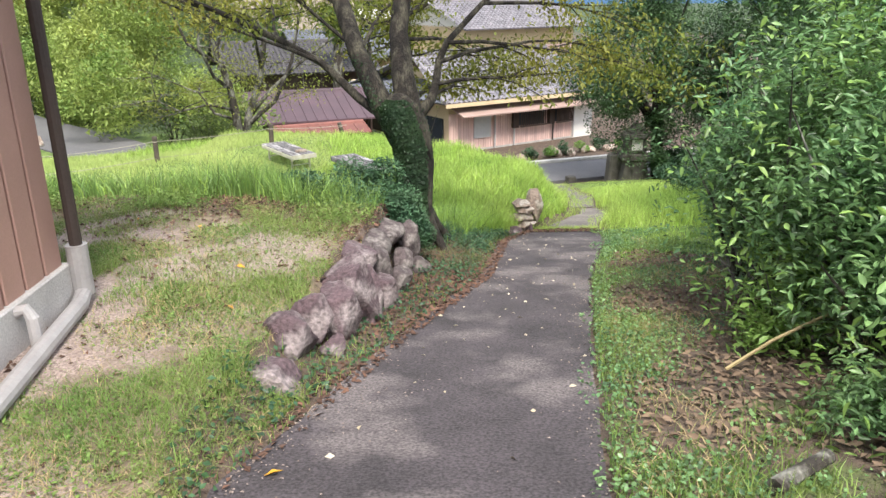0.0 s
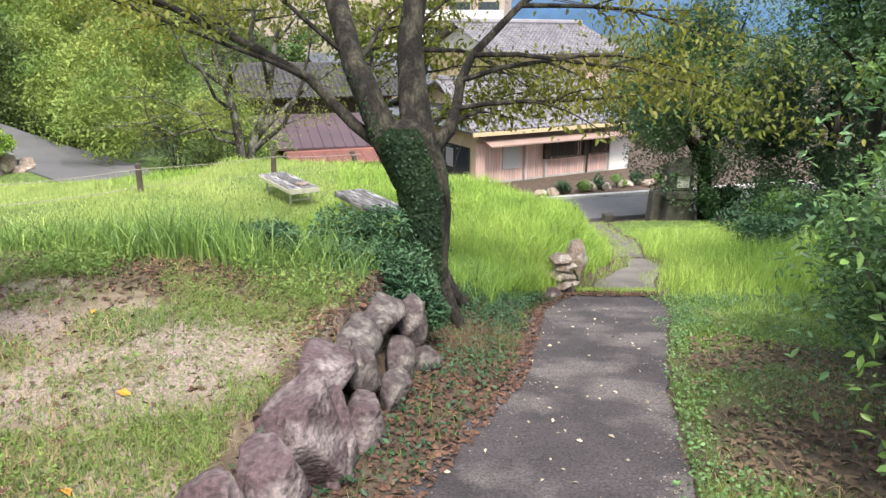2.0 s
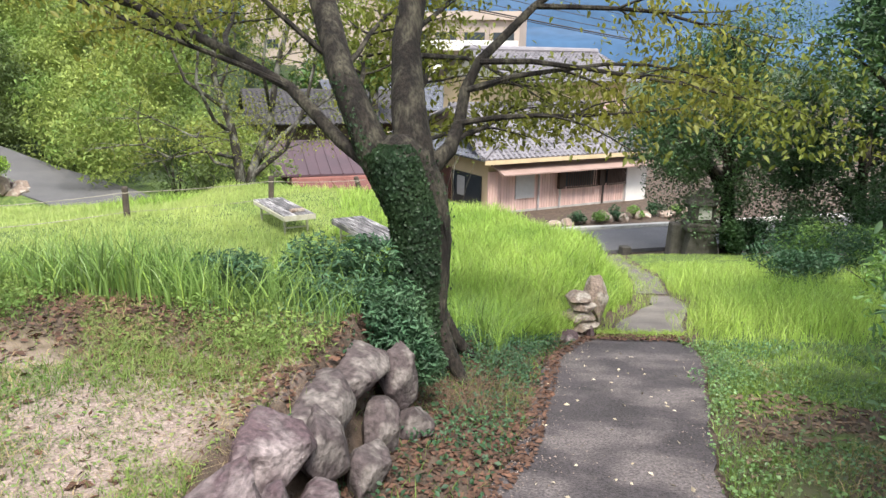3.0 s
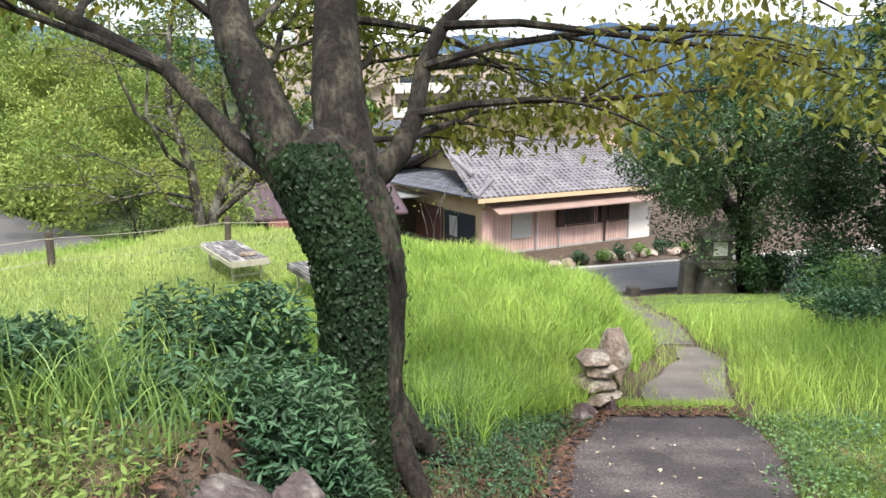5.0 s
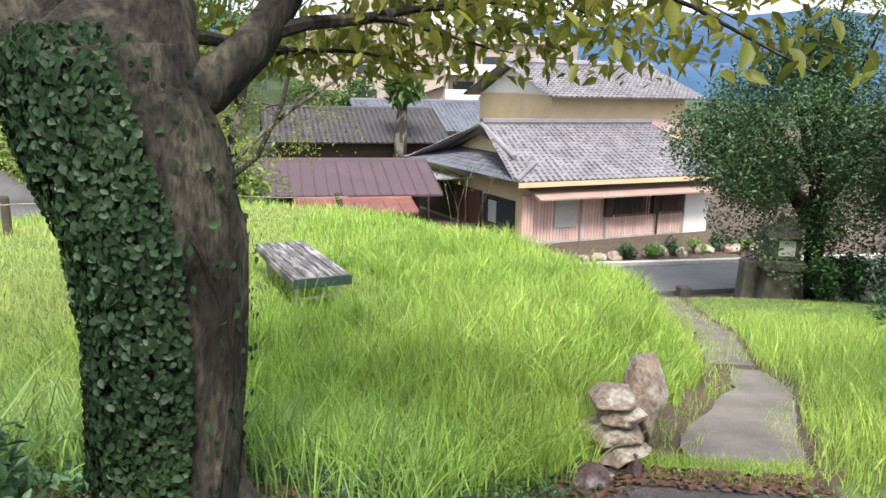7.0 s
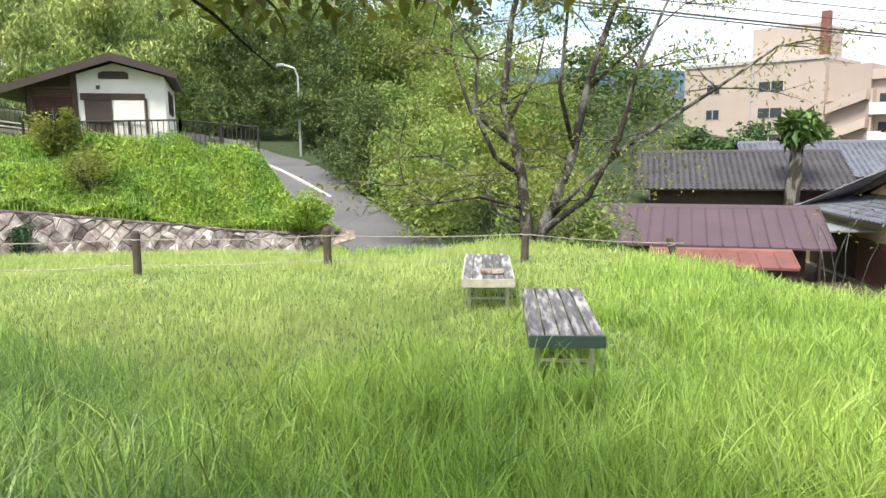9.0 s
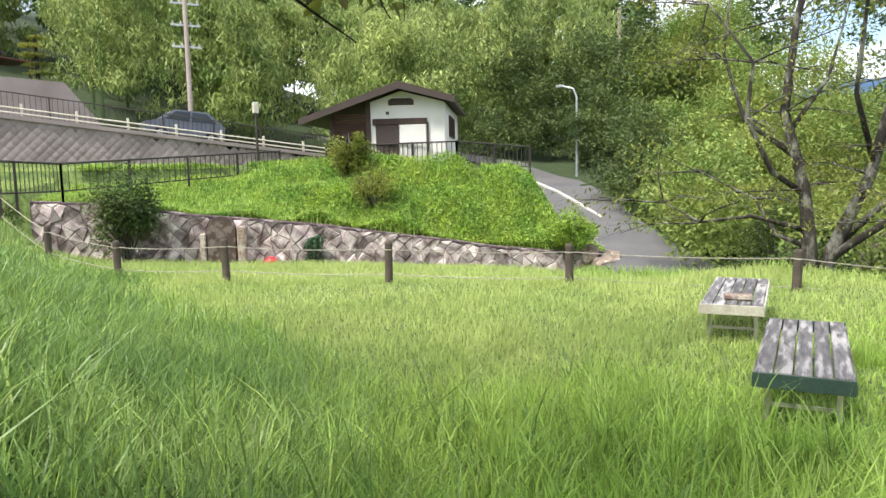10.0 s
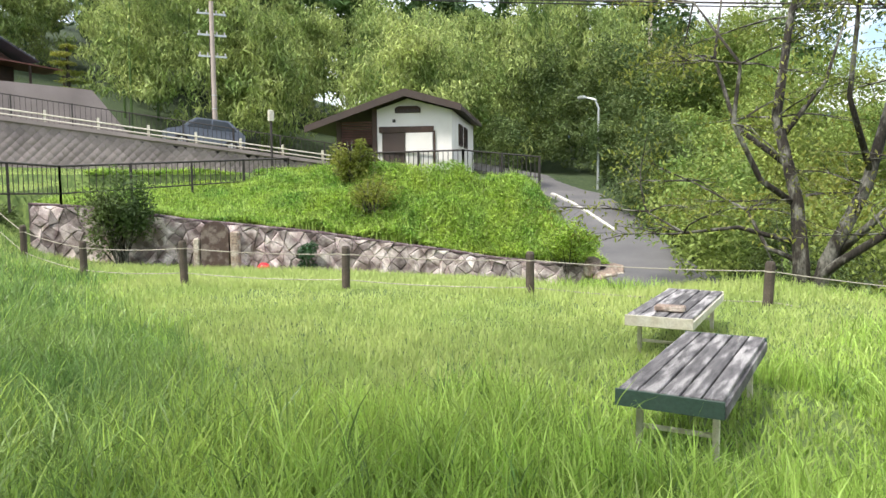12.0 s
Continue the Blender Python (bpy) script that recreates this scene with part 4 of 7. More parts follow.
    for y in (2.4, 4.0):
        w = part("window", boxes((1.41, 1.45, y, y + 0.9, 1.05, 1.7)), GLASS, root, "dark window with brown frame")
        part("frame", boxes((1.43, 1.48, y - 0.06, y, 1.0, 1.75), (1.43, 1.48, y + 0.9, y + 0.96, 1.0, 1.75), (1.43, 1.48, y, y + 0.9, 1.7, 1.75), (1.43, 1.48, y, y + 0.9, 1.0, 1.05), (1.43, 1.48, y + 0.42, y + 0.48, 1.05, 1.7)), WOOD_DARK, w)


toilet_building()

# ---- block retaining wall, upper road, guard rail ----
def block_wall():
    root = thing("retaining_wall", "tall grey retaining wall of diagonal concrete blocks", "wall", kind="structure")
    ys = [-16, 1.9, 26.5]
    part("core", prism([(-16, -0.5)] + [(y, float(block_top(y)) - 0.06) for y in ys] + [(26.5, -0.5)], -33.5, -33.0, axis="x"), BLOCK_JOINT, root)
    part("coping", prism([(y, float(block_top(y)) - 0.06) for y in ys] + [(y, float(block_top(y)) + 0.1) for y in ys[::-1]], -33.55, -32.9, axis="x"), BLOCK_WALL, root)
    vs, fs = [], []
    h = 0.2
    rnd = random.Random(9)
    for j in range(0, 33):
        for i in range(0, 106):
            y = -15.7 + i * 2 * h + (h if j % 2 else 0)
            z = -0.4 + j * h
            if z + h > float(block_top(y)) + 0.12 or y > 26.3:
                continue
            d = 0.003 + rnd.uniform(0, 0.005)
            o = len(vs)
            for k, dd in ((0.97, 0.0), (0.92, d)):
                vs += [(-33.0 + dd, y, z - h * k), (-33.0 + dd, y + h * k, z), (-33.0 + dd, y, z + h * k), (-33.0 + dd, y - h * k, z)]
            fs.append((o + 4, o + 5, o + 6, o + 7))
            fs += [(o + q, o + (q + 1) % 4, o + 4 + (q + 1) % 4, o + 4 + q) for q in range(4)]
    ob = mesh_np("blocks", np.array(vs), np.array(fs), BLOCK_WALL)
    ob.parent = root
    ob["kind"] = "stuff"
    up = thing("upper_wall", "grey concrete block wall beneath the tiled house", "wall", kind="structure")
    part("core", prism([(-16, 1.5), (-16, 6.3), (11, 4.7), (14.2, 4.5), (16.4, 1.6)], -39.4, -39.0, axis="x"), BLOCK_WALL, up)


block_wall()
tagged(put("upper_road", prism([(-33.0, 26.5), (-39, 26.5), (-39, -16), (-33.0, -16)], -0.2, -0.05, axis="z"), ASPHALT), "upper asphalt road", "road", kind="structure")
for ob in [bpy.data.objects["upper_road"]]:
    for v in ob.data.vertices:
        v.co.z += float(block_top(v.co.y)) + 0.03

guard = thing("guard_rail", "white pipe guard rail along the upper road", "guard rail")
for i in range(21):
    y = -14 + i * 2.0
    z = float(block_top(y))
    part("post", boxes((-33.25, -33.15, y - 0.05, y + 0.05, z, z + 0.62), bevel=0.01), WHITE_METAL, guard)
for dz in (0.22, 0.42):
    part("pipe_rail", tube(bmesh.new(), [(-33.12, y, float(block_top(y)) + dz) for y in (-15, 1.9, 26.4)], 0.035, 6), WHITE_METAL, guard)
railing("tall dark steel mesh railing along the upper road", [(-33.4, -14, float(block_top(-14))), (-33.4, 1.9, float(block_top(1.9))), (-33.4, 26.4, float(block_top(26.4)))], 2.2, 0.2, 1.05, name="road_railing")

# ---- parked car on the upper road ----
def car():
    root = thing("parked_car", "small grey hatchback parked on the upper road", "car", pose(-35.2, 18.7, float(block_top(18.7)) - 0.03, -7, 0, 0))
    part("body", prism([(-1.8, 0.3), (-1.85, 0.75), (-1.2, 0.95), (-0.6, 1.45), (0.9, 1.5), (1.6, 1.0), (1.75, 0.9), (1.8, 0.3)], -0.75, 0.75, axis="x"), CAR_PAINT, root)
    for s in (0.76, -0.77):
        part("side_window", prism([(-1.0, 0.98), (-0.55, 1.38), (0.1, 1.42), (0.1, 0.98)], s, s + 0.01, axis="x"), GLASS, root)
        part("side_window", prism([(0.18, 0.98), (0.18, 1.42), (0.85, 1.42), (1.35, 1.02)], s, s + 0.01, axis="x"), GLASS, root)
        for y in (-1.15, 1.15):
            t = part("wheel", tube(bmesh.new(), [(s * 0.82, y, 0.3), (s * 1.02, y, 0.3)], 0.3, 16), RUBBER, root)
            part("rim", tube(bmesh.new(), [(s * 0.95, y, 0.3), (s * 1.04, y, 0.3)], 0.18, 12), STEEL, t)


car()

# ---- tiled roofs and houses ----
def tiled_slope(parent, a, b, c, d, mat_, pitch=0.27, step=0.27, name="tile_field"):
    """Pan-tile rows on the quad a-b (eave, left to right), d-c (ridge)."""
    a, b, c, d = (Vector(p) for p in (a, b, c, d))
    nrm = (b - a).cross(d - a).normalized()
    if nrm.z < 0:
        nrm = -nrm
    bm = bmesh.new()
    th = 0.06
    lo = [bm.verts.new(p) for p in (a, b, c, d)]
    hi = [bm.verts.new(p + nrm * th) for p in (a, b, c, d)]
    bm.faces.new(lo[::-1])
    bm.faces.new(hi)
    for k in range(4):
        bm.faces.new((lo[k], lo[(k + 1) % 4], hi[(k + 1) % 4], hi[k]))
    part(name, bm, mat_, parent)
    n = max(2, int((b - a).length / pitch))
    rows = max(2, int(((d + c) / 2 - (a + b) / 2).length / step))
    vs, fs = [], []
    for i in range(n + 1):
        k = i / n
        p0, p1 = a.lerp(b, k), d.lerp(c, k)
        u = (b - a).normalized()
        for j in range(rows):
            q0, q1 = p0.lerp(p1, j / rows), p0.lerp(p1, (j + 1.04) / rows)
            o = len(vs)
            for q, up in ((q0, 0.1), (q1, 0.075)):
                for w, hh in ((-0.085, th - 0.01), (-0.04, up), (0.04, up), (0.085, th - 0.01)):
                    vs.append(q + u * w + nrm * hh)
            fs += [(o, o + 1, o + 5, o + 4), (o + 1, o + 2, o + 6, o + 5), (o + 2, o + 3, o + 7, o + 6), (o, o + 1, o + 2, o + 3)]
    ob = mesh_np("cover_tiles", np.array([tuple(v) for v in vs]), np.array(fs), mat_)
    ob.parent = parent
    ob["kind"] = "stuff"


def ridge(parent, a, b, mat_, r=0.14):
    part("ridge_cap", tube(bmesh.new(), [a, Vector(a).lerp(Vector(b), 0.5), b], r, 8), mat_, parent)


def lane_house():
    """The pink and cream house below the lawn: hip-and-gable tiled roof, lean-to porch, barred windows."""
    root = thing("lane_house", "old tiled house with pink metal cladding and cream plaster", "house", pose(0.77, 33.7, 0, 0, 0, 31))
    L, W, z0, ze = 9.6, 11.0, -5.25, -2.78
    part("wall", boxes((0.75, L, 0.75, W, z0, ze + 0.2)), PLASTER_CREAM, root, "cream plaster wall")
    bm = bmesh.new()
    for i in range(60):
        x = 0.78 + i * 0.147
        box(bm, x, x + 0.125, 0.62, 0.76, z0 + 0.14, -3.35)
    part("cladding", bm, PINK_SHEET, root, "pink ribbed metal cladding")
    part("cladding_back", boxes((0.74, L, 0.66, 0.75, z0 + 0.1, -3.35)), PINK_SHEET, root)
    part("footing", boxes((0.7, L + 0.03, 0.6, W, z0 - 0.2, z0 + 0.13)), FOUNDATION, root)
    part("fascia", boxes((0.1, L + 0.2, -0.02, 0.06, ze - 0.16, ze + 0.02)), PLASTER_CREAM, root)
    # lean-to strip roof over the windows
    part("lean_to", prism([(0.75, -3.12), (-0.25, -3.42), (-0.25, -3.36), (0.75, -3.04)], 0.9, L + 0.3, axis="x"), AWNING, root, "pink sheet-metal awning")
    for x, w in ((4.75, 1.75), (7.1, 1.15)):
        win = part("window", boxes((x, x + w, 0.58, 0.63, -4.25, -3.42)), GLASS, root, "barred dark window box")
        for k in range(14):
            part("bar", boxes((x + 0.02 + k * (w - 0.07) / 13, x + 0.06 + k * (w - 0.07) / 13, 0.3, 0.34, -4.25, -3.42)), WOOD_DARK, win)
        part("bar_rail", boxes((x, x + w, 0.28, 0.36, -4.28, -4.22)), WOOD_DARK, win)
        part("bar_rail", boxes((x, x + w, 0.28, 0.36, -3.45, -3.4)), WOOD_DARK, win)
        part("shutter_box", boxes((x - 0.35, x - 0.02, 0.42, 0.63, -4.3, -3.38)), WOOD_DARK, win)
    part("side_window", boxes((2.1, 3.1, 0.57, 0.63, -4.6, -3.5)), CURTAIN, root, "pale sliding window")
    for x in (3.3, 4.5, 7.05, 8.45):
        part("drainpipe", tube(bmesh.new(), [(x, 0.52, -3.35), (x, 0.52, z0 + 0.1)], 0.05, 6), PIPE_GREY if x != 7.05 else IRON, root)
    part("back_bay", boxes((8.4, L + 0.2, 0.55, 2.2, z0, -3.4)), PLASTER, root, "white plastered end bay")
    # gable-side openings
    part("door_panel", boxes((0.66, 0.74, 1.2, 3.6, z0 + 0.2, -3.6)), GLASS, root, "dark glazed sliding door")
    part("door_panel", boxes((0.64, 0.74, 3.8, 6.2, z0 + 0.2, -3.55)), WOOD_RED, root, "red-brown board door")
    part("door_panel", boxes((0.65, 0.74, 6.4, 10.2, z0 + 0.2, -3.5)), WOOD_DARK, root)
    part("curtain", boxes((0.63, 0.66, 2.5, 3.1, z0 + 0.6, -3.8)), CURTAIN, root)
    part("porch_canopy", prism([(5.0, -3.2), (8.6, -3.2), (8.6, -3.14), (5.0, -3.14)], -1.2, 0.75, axis="x"), STEEL, root, "grey sheet canopy on posts")
    for y in (5.1, 8.5):
        part("canopy_post", boxes((-1.15, -1.05, y - 0.05, y + 0.05, z0, -3.2)), WOOD_DARK, root)
    # roof: skirt all round, gable above
    E, R, yr = ze, -0.95, 5.0
    roof = part("roof", prism([(2.4, -2.05), (yr, R - 0.16), (7.6, -2.05)], 1.6, L - 0.2, axis="x"), PLASTER_CREAM, root, "grey tiled hip-and-gable roof")
    tiled_slope(roof, (0, 0, E), (L + 0.6, 0, E), (L + 0.6, yr, R), (1.3, yr, R), TILE)
    tiled_slope(roof, (L + 0.6, 2 * yr, E), (0, 2 * yr, E), (1.3, yr, R), (L + 0.6, yr, R), TILE)
    tiled_slope(roof, (0, W - 0.6, E), (0, 0, E), (1.9, 2.0, E + 0.72), (1.9, W - 2.6, E + 0.72), TILE_BLUE)
    for s in ((1.25, yr, R + 0.1), ):
        ridge(roof, s, (L + 0.6, yr, R + 0.1), TILE, 0.17)
    ridge(roof, (1.25, yr, R + 0.02), (0.85, 1.6, -2.0), TILE, 0.1)
    ridge(roof, (1.25, yr, R + 0.02), (0.85, 8.4, -2.0), TILE, 0.1)
    ridge(roof, (1.5, 1.2, -2.2), (0.0, 0.0, E + 0.1), TILE, 0.1)
    part("gable_board", prism([(2.0, -2.02), (yr, R - 0.1), (8.0, -2.02), (8.0, -2.2), (yr, R - 0.34), (2.0, -2.2)], 1.2, 1.3, axis="x"), WOOD_DARK, root)
    # upper storey behind
    up = part("upper_storey", boxes((5.2, 13, 5.8, 12.5, -2.0, 0.35)), PLASTER_CREAM, root, "cream upper storey")
    part("upper_band", boxes((5.12, 13.02, 5.72, 5.8, -1.35, -0.75)), PINK_SHEET, up)
    tiled_slope(up, (4.6, 5.0, 0.2), (13.6, 5.0, 0.2), (13.6, 9.1, 1.75), (4.6, 9.1, 1.75), TILE)
    tiled_slope(up, (13.6, 13.2, 0.2), (4.6, 13.2, 0.2), (4.6, 9.1, 1.75), (13.6, 9.1, 1.75), TILE)
    part("upper_gable", prism([(5.8, 0.3), (9.1, 1.66), (12.4, 0.3)], 5.2, 5.4, axis="x"), PLASTER, up)
    ridge(up, (4.5, 9.1, 1.85), (13.6, 9.1, 1.85), TILE, 0.17)


lane_house()


def simple_house(name, label, m, L, W, h, rise, wall_mat, roof_mat, over=0.7, tiles=True, z0=0.0, windows=(), cat="house"):
    root = thing(name, label, cat, m)
    part("wall", boxes((0, L, 0, W, z0 - 0.4, h)), wall_mat, root)
    a, b = (-over, -over, h - 0.1), (L + over, -over, h - 0.1)
    c, d = (L + over, W / 2, h + rise), (-over, W / 2, h + rise)
    e, f = (L + over, W + over, h - 0.1), (-over, W + over, h - 0.1)
    r = part("roof_core", prism([(0, h - 0.05), (W / 2, h + rise - 0.15), (W, h - 0.05)], 0, L, axis="x"), wall_mat, root)
    if tiles:
        tiled_slope(r, a, b, c, d, roof_mat)
        tiled_slope(r, e, f, d, c, roof_mat)
    else:
        for q in ((a, b, c, d), (e, f, d, c)):
            bm = bmesh.new()
            lo = [bm.verts.new(p) for p in q]
            hi = [bm.verts.new((p[0], p[1], p[2] + 0.07)) for p in q]
            bm.faces.new(lo[::-1]), bm.faces.new(hi)
            for k in range(4):
                bm.faces.new((lo[k], lo[(k + 1) % 4], hi[(k + 1) % 4], hi[k]))
            part("roof_sheet", bm, roof_mat, r)
            n = int((L + 2 * over) / 0.45)
            for i in range(n + 1):
                p0, p1 = Vector(q[0]).lerp(Vector(q[1]), i / n), Vector(q[3]).lerp(Vector(q[2]), i / n)
                part("roof_rib", tube(bmesh.new(), [p0 + Vector((0, 0, 0.08)), p1 + Vector((0, 0, 0.08))], 0.03, 5), roof_mat, r)
    ridge(r, d, c, roof_mat, 0.15)
    for x, w, za, zb, glass in windows:
        win = part("window", boxes((x, x + w, -0.05, 0.02, za, zb)), glass, root)
        part("frame", boxes((x - 0.06, x, -0.08, 0.02, za - 0.06, zb + 0.06), (x + w, x + w + 0.06, -0.08, 0.02, za - 0.06, zb + 0.06), (x, x + w, -0.08, 0.02, zb, zb + 0.06), (x, x + w, -0.08, 0.02, za - 0.06, za), (x + w / 2 - 0.03, x + w / 2 + 0.03, -0.07, 0.02, za, zb)), WOOD_DARK, win)
    return root


# sheds and houses beyond the lawn's brink
simple_house("roof_shed", "low shed under a maroon sheet-metal roof", pose(-9.6, 32.2, -5.0, 0, 0, 18), 7.2, 5.0, 1.75, 0.85, WOOD_DARK, ROOF_PURPLE, tiles=False, cat="shed")
simple_house("lean_shed", "low lean-to with a rusty red sheet roof", pose(-6.0, 30.6, -4.95, 0, 0, 22), 3.4, 1.6, 1.4, 0.2, WOOD_DARK, ROOF_RUST, over=0.3, tiles=False, cat="shed")
simple_house("tiled_house", "old house with dark weathered tile roof", pose(-11.0, 43.5, -5.3, 0, 0, 20), 8.0, 7, 3.1, 1.5, WOOD_DARK, TILE_OLD, cat="house")
simple_house("tiled_house", "dark tiled house with cream upper wall", pose(-7.5, 50, -5.3, 0, 0, 22), 9, 7, 3.4, 1.6, PLASTER_CREAM, TILE_BLUE, cat="house")
hh = simple_house("hill_house", "large tiled house with white sliding windows on the hill", pose(-44.8, 2.2, 4.65, 0, 0, 135), 7.8, 6.1, 2.5, 2.3, WOOD_DARK, TILE_BLUE, over=0.9, z0=-0.9,
                  windows=((0.5, 1.5, 0.7, 1.9, CURTAIN), (2.4, 2.6, 0.4, 2.0, CURTAIN), (5.4, 1.4, 0.3, 2.0, GLASS)))
for y, w, za, zb in ((0.6, 1.5, 0.7, 1.8), (2.4, 1.5, 0.7, 1.8), (4.4, 1.2, 0.7, 1.8)):
    win = part("window", boxes((-0.03, 0.02, y, y + w, za, zb)), CURTAIN, hh)
    part("frame", boxes((-0.07, 0.02, y - 0.07, y, za, zb), (-0.07, 0.02, y + w, y + w + 0.07, za, zb), (-0.06, 0.02, y + w / 2 - 0.03, y + w / 2 + 0.03, za, zb)), WOOD_DARK, win)
part("window_awning", prism([(-0.05, 2.02), (-0.75, 1.86), (-0.75, 1.92), (-0.05, 2.12)], 1.8, 7.2, axis="x"), TILE, hh, "small tiled awning over the windows")
part("gable_awning", boxes((-0.7, -0.03, 0.4, 5.7, 1.95, 2.05)), TILE, hh)
hw = simple_house("house_wing", "projecting tiled wing of the hill house", pose(-49.8, 2.4, 4.6, 0, 0, 33.5), 7.6, 5.0, 2.2, 1.5, WOOD_DARK, TILE_BLUE, over=0.9, z0=-0.9,
                  windows=((1.6, 1.5, 0.5, 1.9, CURTAIN), (3.6, 1.2, 0.3, 1.9, GLASS), (5.2, 1.8, 0.5, 1.9, CURTAIN)))
for y, w in ((0.5, 1.2), (2.0, 1.6)):
    win = part("window", boxes((7.58, 7.64, y, y + w, 0.5, 1.8)), CURTAIN, hw)
    part("frame", boxes((7.58, 7.68, y - 0.07, y, 0.45, 1.85), (7.58, 7.68, y + w, y + w + 0.07, 0.45, 1.85), (7.58, 7.67, y + w / 2 - 0.03, y + w / 2 + 0.03, 0.5, 1.8)), WOOD_DARK, win)
part("porch_roof", prism([(2.6, 1.86), (2.6, 1.94), (7.2, 1.78), (7.2, 1.7)], 7.0, 9.2, axis="x"), ROOF_RUST, hw, "rusty lean-to porch roof")
for y in (2.8, 5.0, 7.0):
    part("porch_post", boxes((9.0, 9.1, y - 0.05, y + 0.05, -1.2, 1.75)), WOOD_DARK, hw)

# ---- apartment block and far mountains ----
def apartments(m):
    root = thing("apartment_block", "beige concrete apartment block with a stair tower", "apartment building", m)
    part("wall", boxes((0, 17.5, 0, 12, -8, 13.2)), APARTMENT, root)
    part("roof", boxes((-0.2, 17.6, -0.2, 12.2, 13.2, 13.6)), FOUNDATION, root)
    part("lift_tower", boxes((8.6, 16.6, 0.6, 8, 13.6, 17.4)), APARTMENT, root)
    part("flue", boxes((16.6, 17.5, 0.2, 1.2, 13.6, 18.6)), ROOF_RUST, root, "rusty brown flue")
    mast = part("aerial", tube(bmesh.new(), [(12.5, 2, 17.4), (12.5, 2, 21.5)], 0.07, 6), STEEL, root)
    for z in (19.4, 20.4, 21.2):
        part("aerial_arm", tube(bmesh.new(), [(11.5, 2, z), (13.5, 2, z)], 0.05, 5), STEEL, mast)
    part("rainwater_pipe", tube(bmesh.new(), [(9.1, -0.12, -6), (9.1, -0.12, 13)], 0.13, 6), PIPE_GREY, root)
    part("stair_core", boxes((17.5, 22.0, 1.2, 11, -8, 12.4)), APARTMENT, root)
    part("wing", boxes((22.0, 38, 2, 12, -8, 11.4)), APARTMENT, root)
    part("wing_parapet", boxes((22.0, 38.2, 1.4, 2.0, 10.6, 11.7)), APARTMENT, root)
    for k in range(6):
        z = -6.2 + k * 3.2
        for x, w in ((9.9, 2.9), (3.2, 1.7)):
            win = part("window", boxes((x, x + w, -0.06, 0.02, z, z + 1.15)), GLASS, root)
            for fx in (x - 0.1, x + w / 2 - 0.05, x + w):
                part("frame", boxes((fx, fx + 0.1, -0.12, -0.06, z - 0.1, z + 1.25)), FOUNDATION, win)
        if k < 5:
            part("stair_flight", prism([(17.6, z + 0.2), (21.9, z + 1.8), (21.9, z + 2.9), (17.6, z + 1.3)], 0.2, 0.5), APARTMENT, root)
            part("stair_landing", boxes((17.6, 21.9, 0.5, 1.2, z + 1.65, z + 1.8)), APARTMENT, root)
            b = part("balcony", boxes((22.2, 38, 0.4, 0.6, z + 0.2, z + 1.35), (22.2, 38, 0.4, 2, z + 0.05, z + 0.2)), PLASTER, root, "white balcony parapet")
            for x in range(4):
                part("balcony_opening", boxes((22.8 + x * 3.9, 25.6 + x * 3.9, 1.93, 2.02, z + 0.3, z + 2.4)), GLASS, b)
                part("balcony_fin", boxes((22.2 + x * 3.9, 22.4 + x * 3.9, 0.6, 2, z + 1.35, z + 2.9)), APARTMENT, b)
    return root


apartments(pose(-30.4, 109.3, -4.2, 0, 0, -10))
rng = np.random.default_rng(3)
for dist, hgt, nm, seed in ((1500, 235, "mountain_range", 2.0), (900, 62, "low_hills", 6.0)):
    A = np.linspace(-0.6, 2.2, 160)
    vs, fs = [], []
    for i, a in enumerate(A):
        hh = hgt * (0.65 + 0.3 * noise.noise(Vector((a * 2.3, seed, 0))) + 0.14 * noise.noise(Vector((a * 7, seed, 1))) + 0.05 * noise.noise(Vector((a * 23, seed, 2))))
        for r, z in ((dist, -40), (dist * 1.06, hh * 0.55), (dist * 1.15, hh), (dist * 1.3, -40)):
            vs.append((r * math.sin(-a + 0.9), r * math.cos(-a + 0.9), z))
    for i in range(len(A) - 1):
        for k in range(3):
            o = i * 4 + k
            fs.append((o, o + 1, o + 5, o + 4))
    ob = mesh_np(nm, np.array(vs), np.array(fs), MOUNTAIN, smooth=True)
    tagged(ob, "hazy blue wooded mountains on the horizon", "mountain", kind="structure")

# ---- stone lantern and stump by the lane ----
lan = thing("stone_lantern", "mossy granite lantern with a white paper notice", "stone lantern", pose(7.6, 26.9, float(height(7.6, 26.9)) - 0.05))
part("base", prism([(-0.55, 0), (0.55, 0), (0.38, 0.85), (-0.38, 0.85)], -0.4, 0.4), LANTERN_STONE, lan)
part("table", boxes((-0.52, 0.52, -0.45, 0.45, 0.85, 1.15), bevel=0.06), LANTERN_STONE, lan)
part("fire_box", boxes((-0.36, 0.36, -0.34, 0.34, 1.15, 1.75), bevel=0.05), LANTERN_STONE, lan)
part("notice", boxes((-0.2, 0.2, -0.36, -0.345, 1.28, 1.68)), WHITE_PAINT, lan, "white paper notice")
part("cap", tube(bmesh.new(), [(0, 0, 1.75), (0, 0, 1.85), (0, 0, 2.1), (0, 0, 2.25)], [0.55, 0.52, 0.2, 0.1], 8), LANTERN_STONE, lan)
tagged(put("stone_post", boxes((-0.28, 0.28, -0.22, 0.22, 0, 1.15), bevel=0.05), LANTERN_STONE, m=pose(6.95, 27.2, float(height(6.95, 27.2)) - 0.05, 0, 3, 10)), "squat weathered granite post beside the lantern", "stone post")
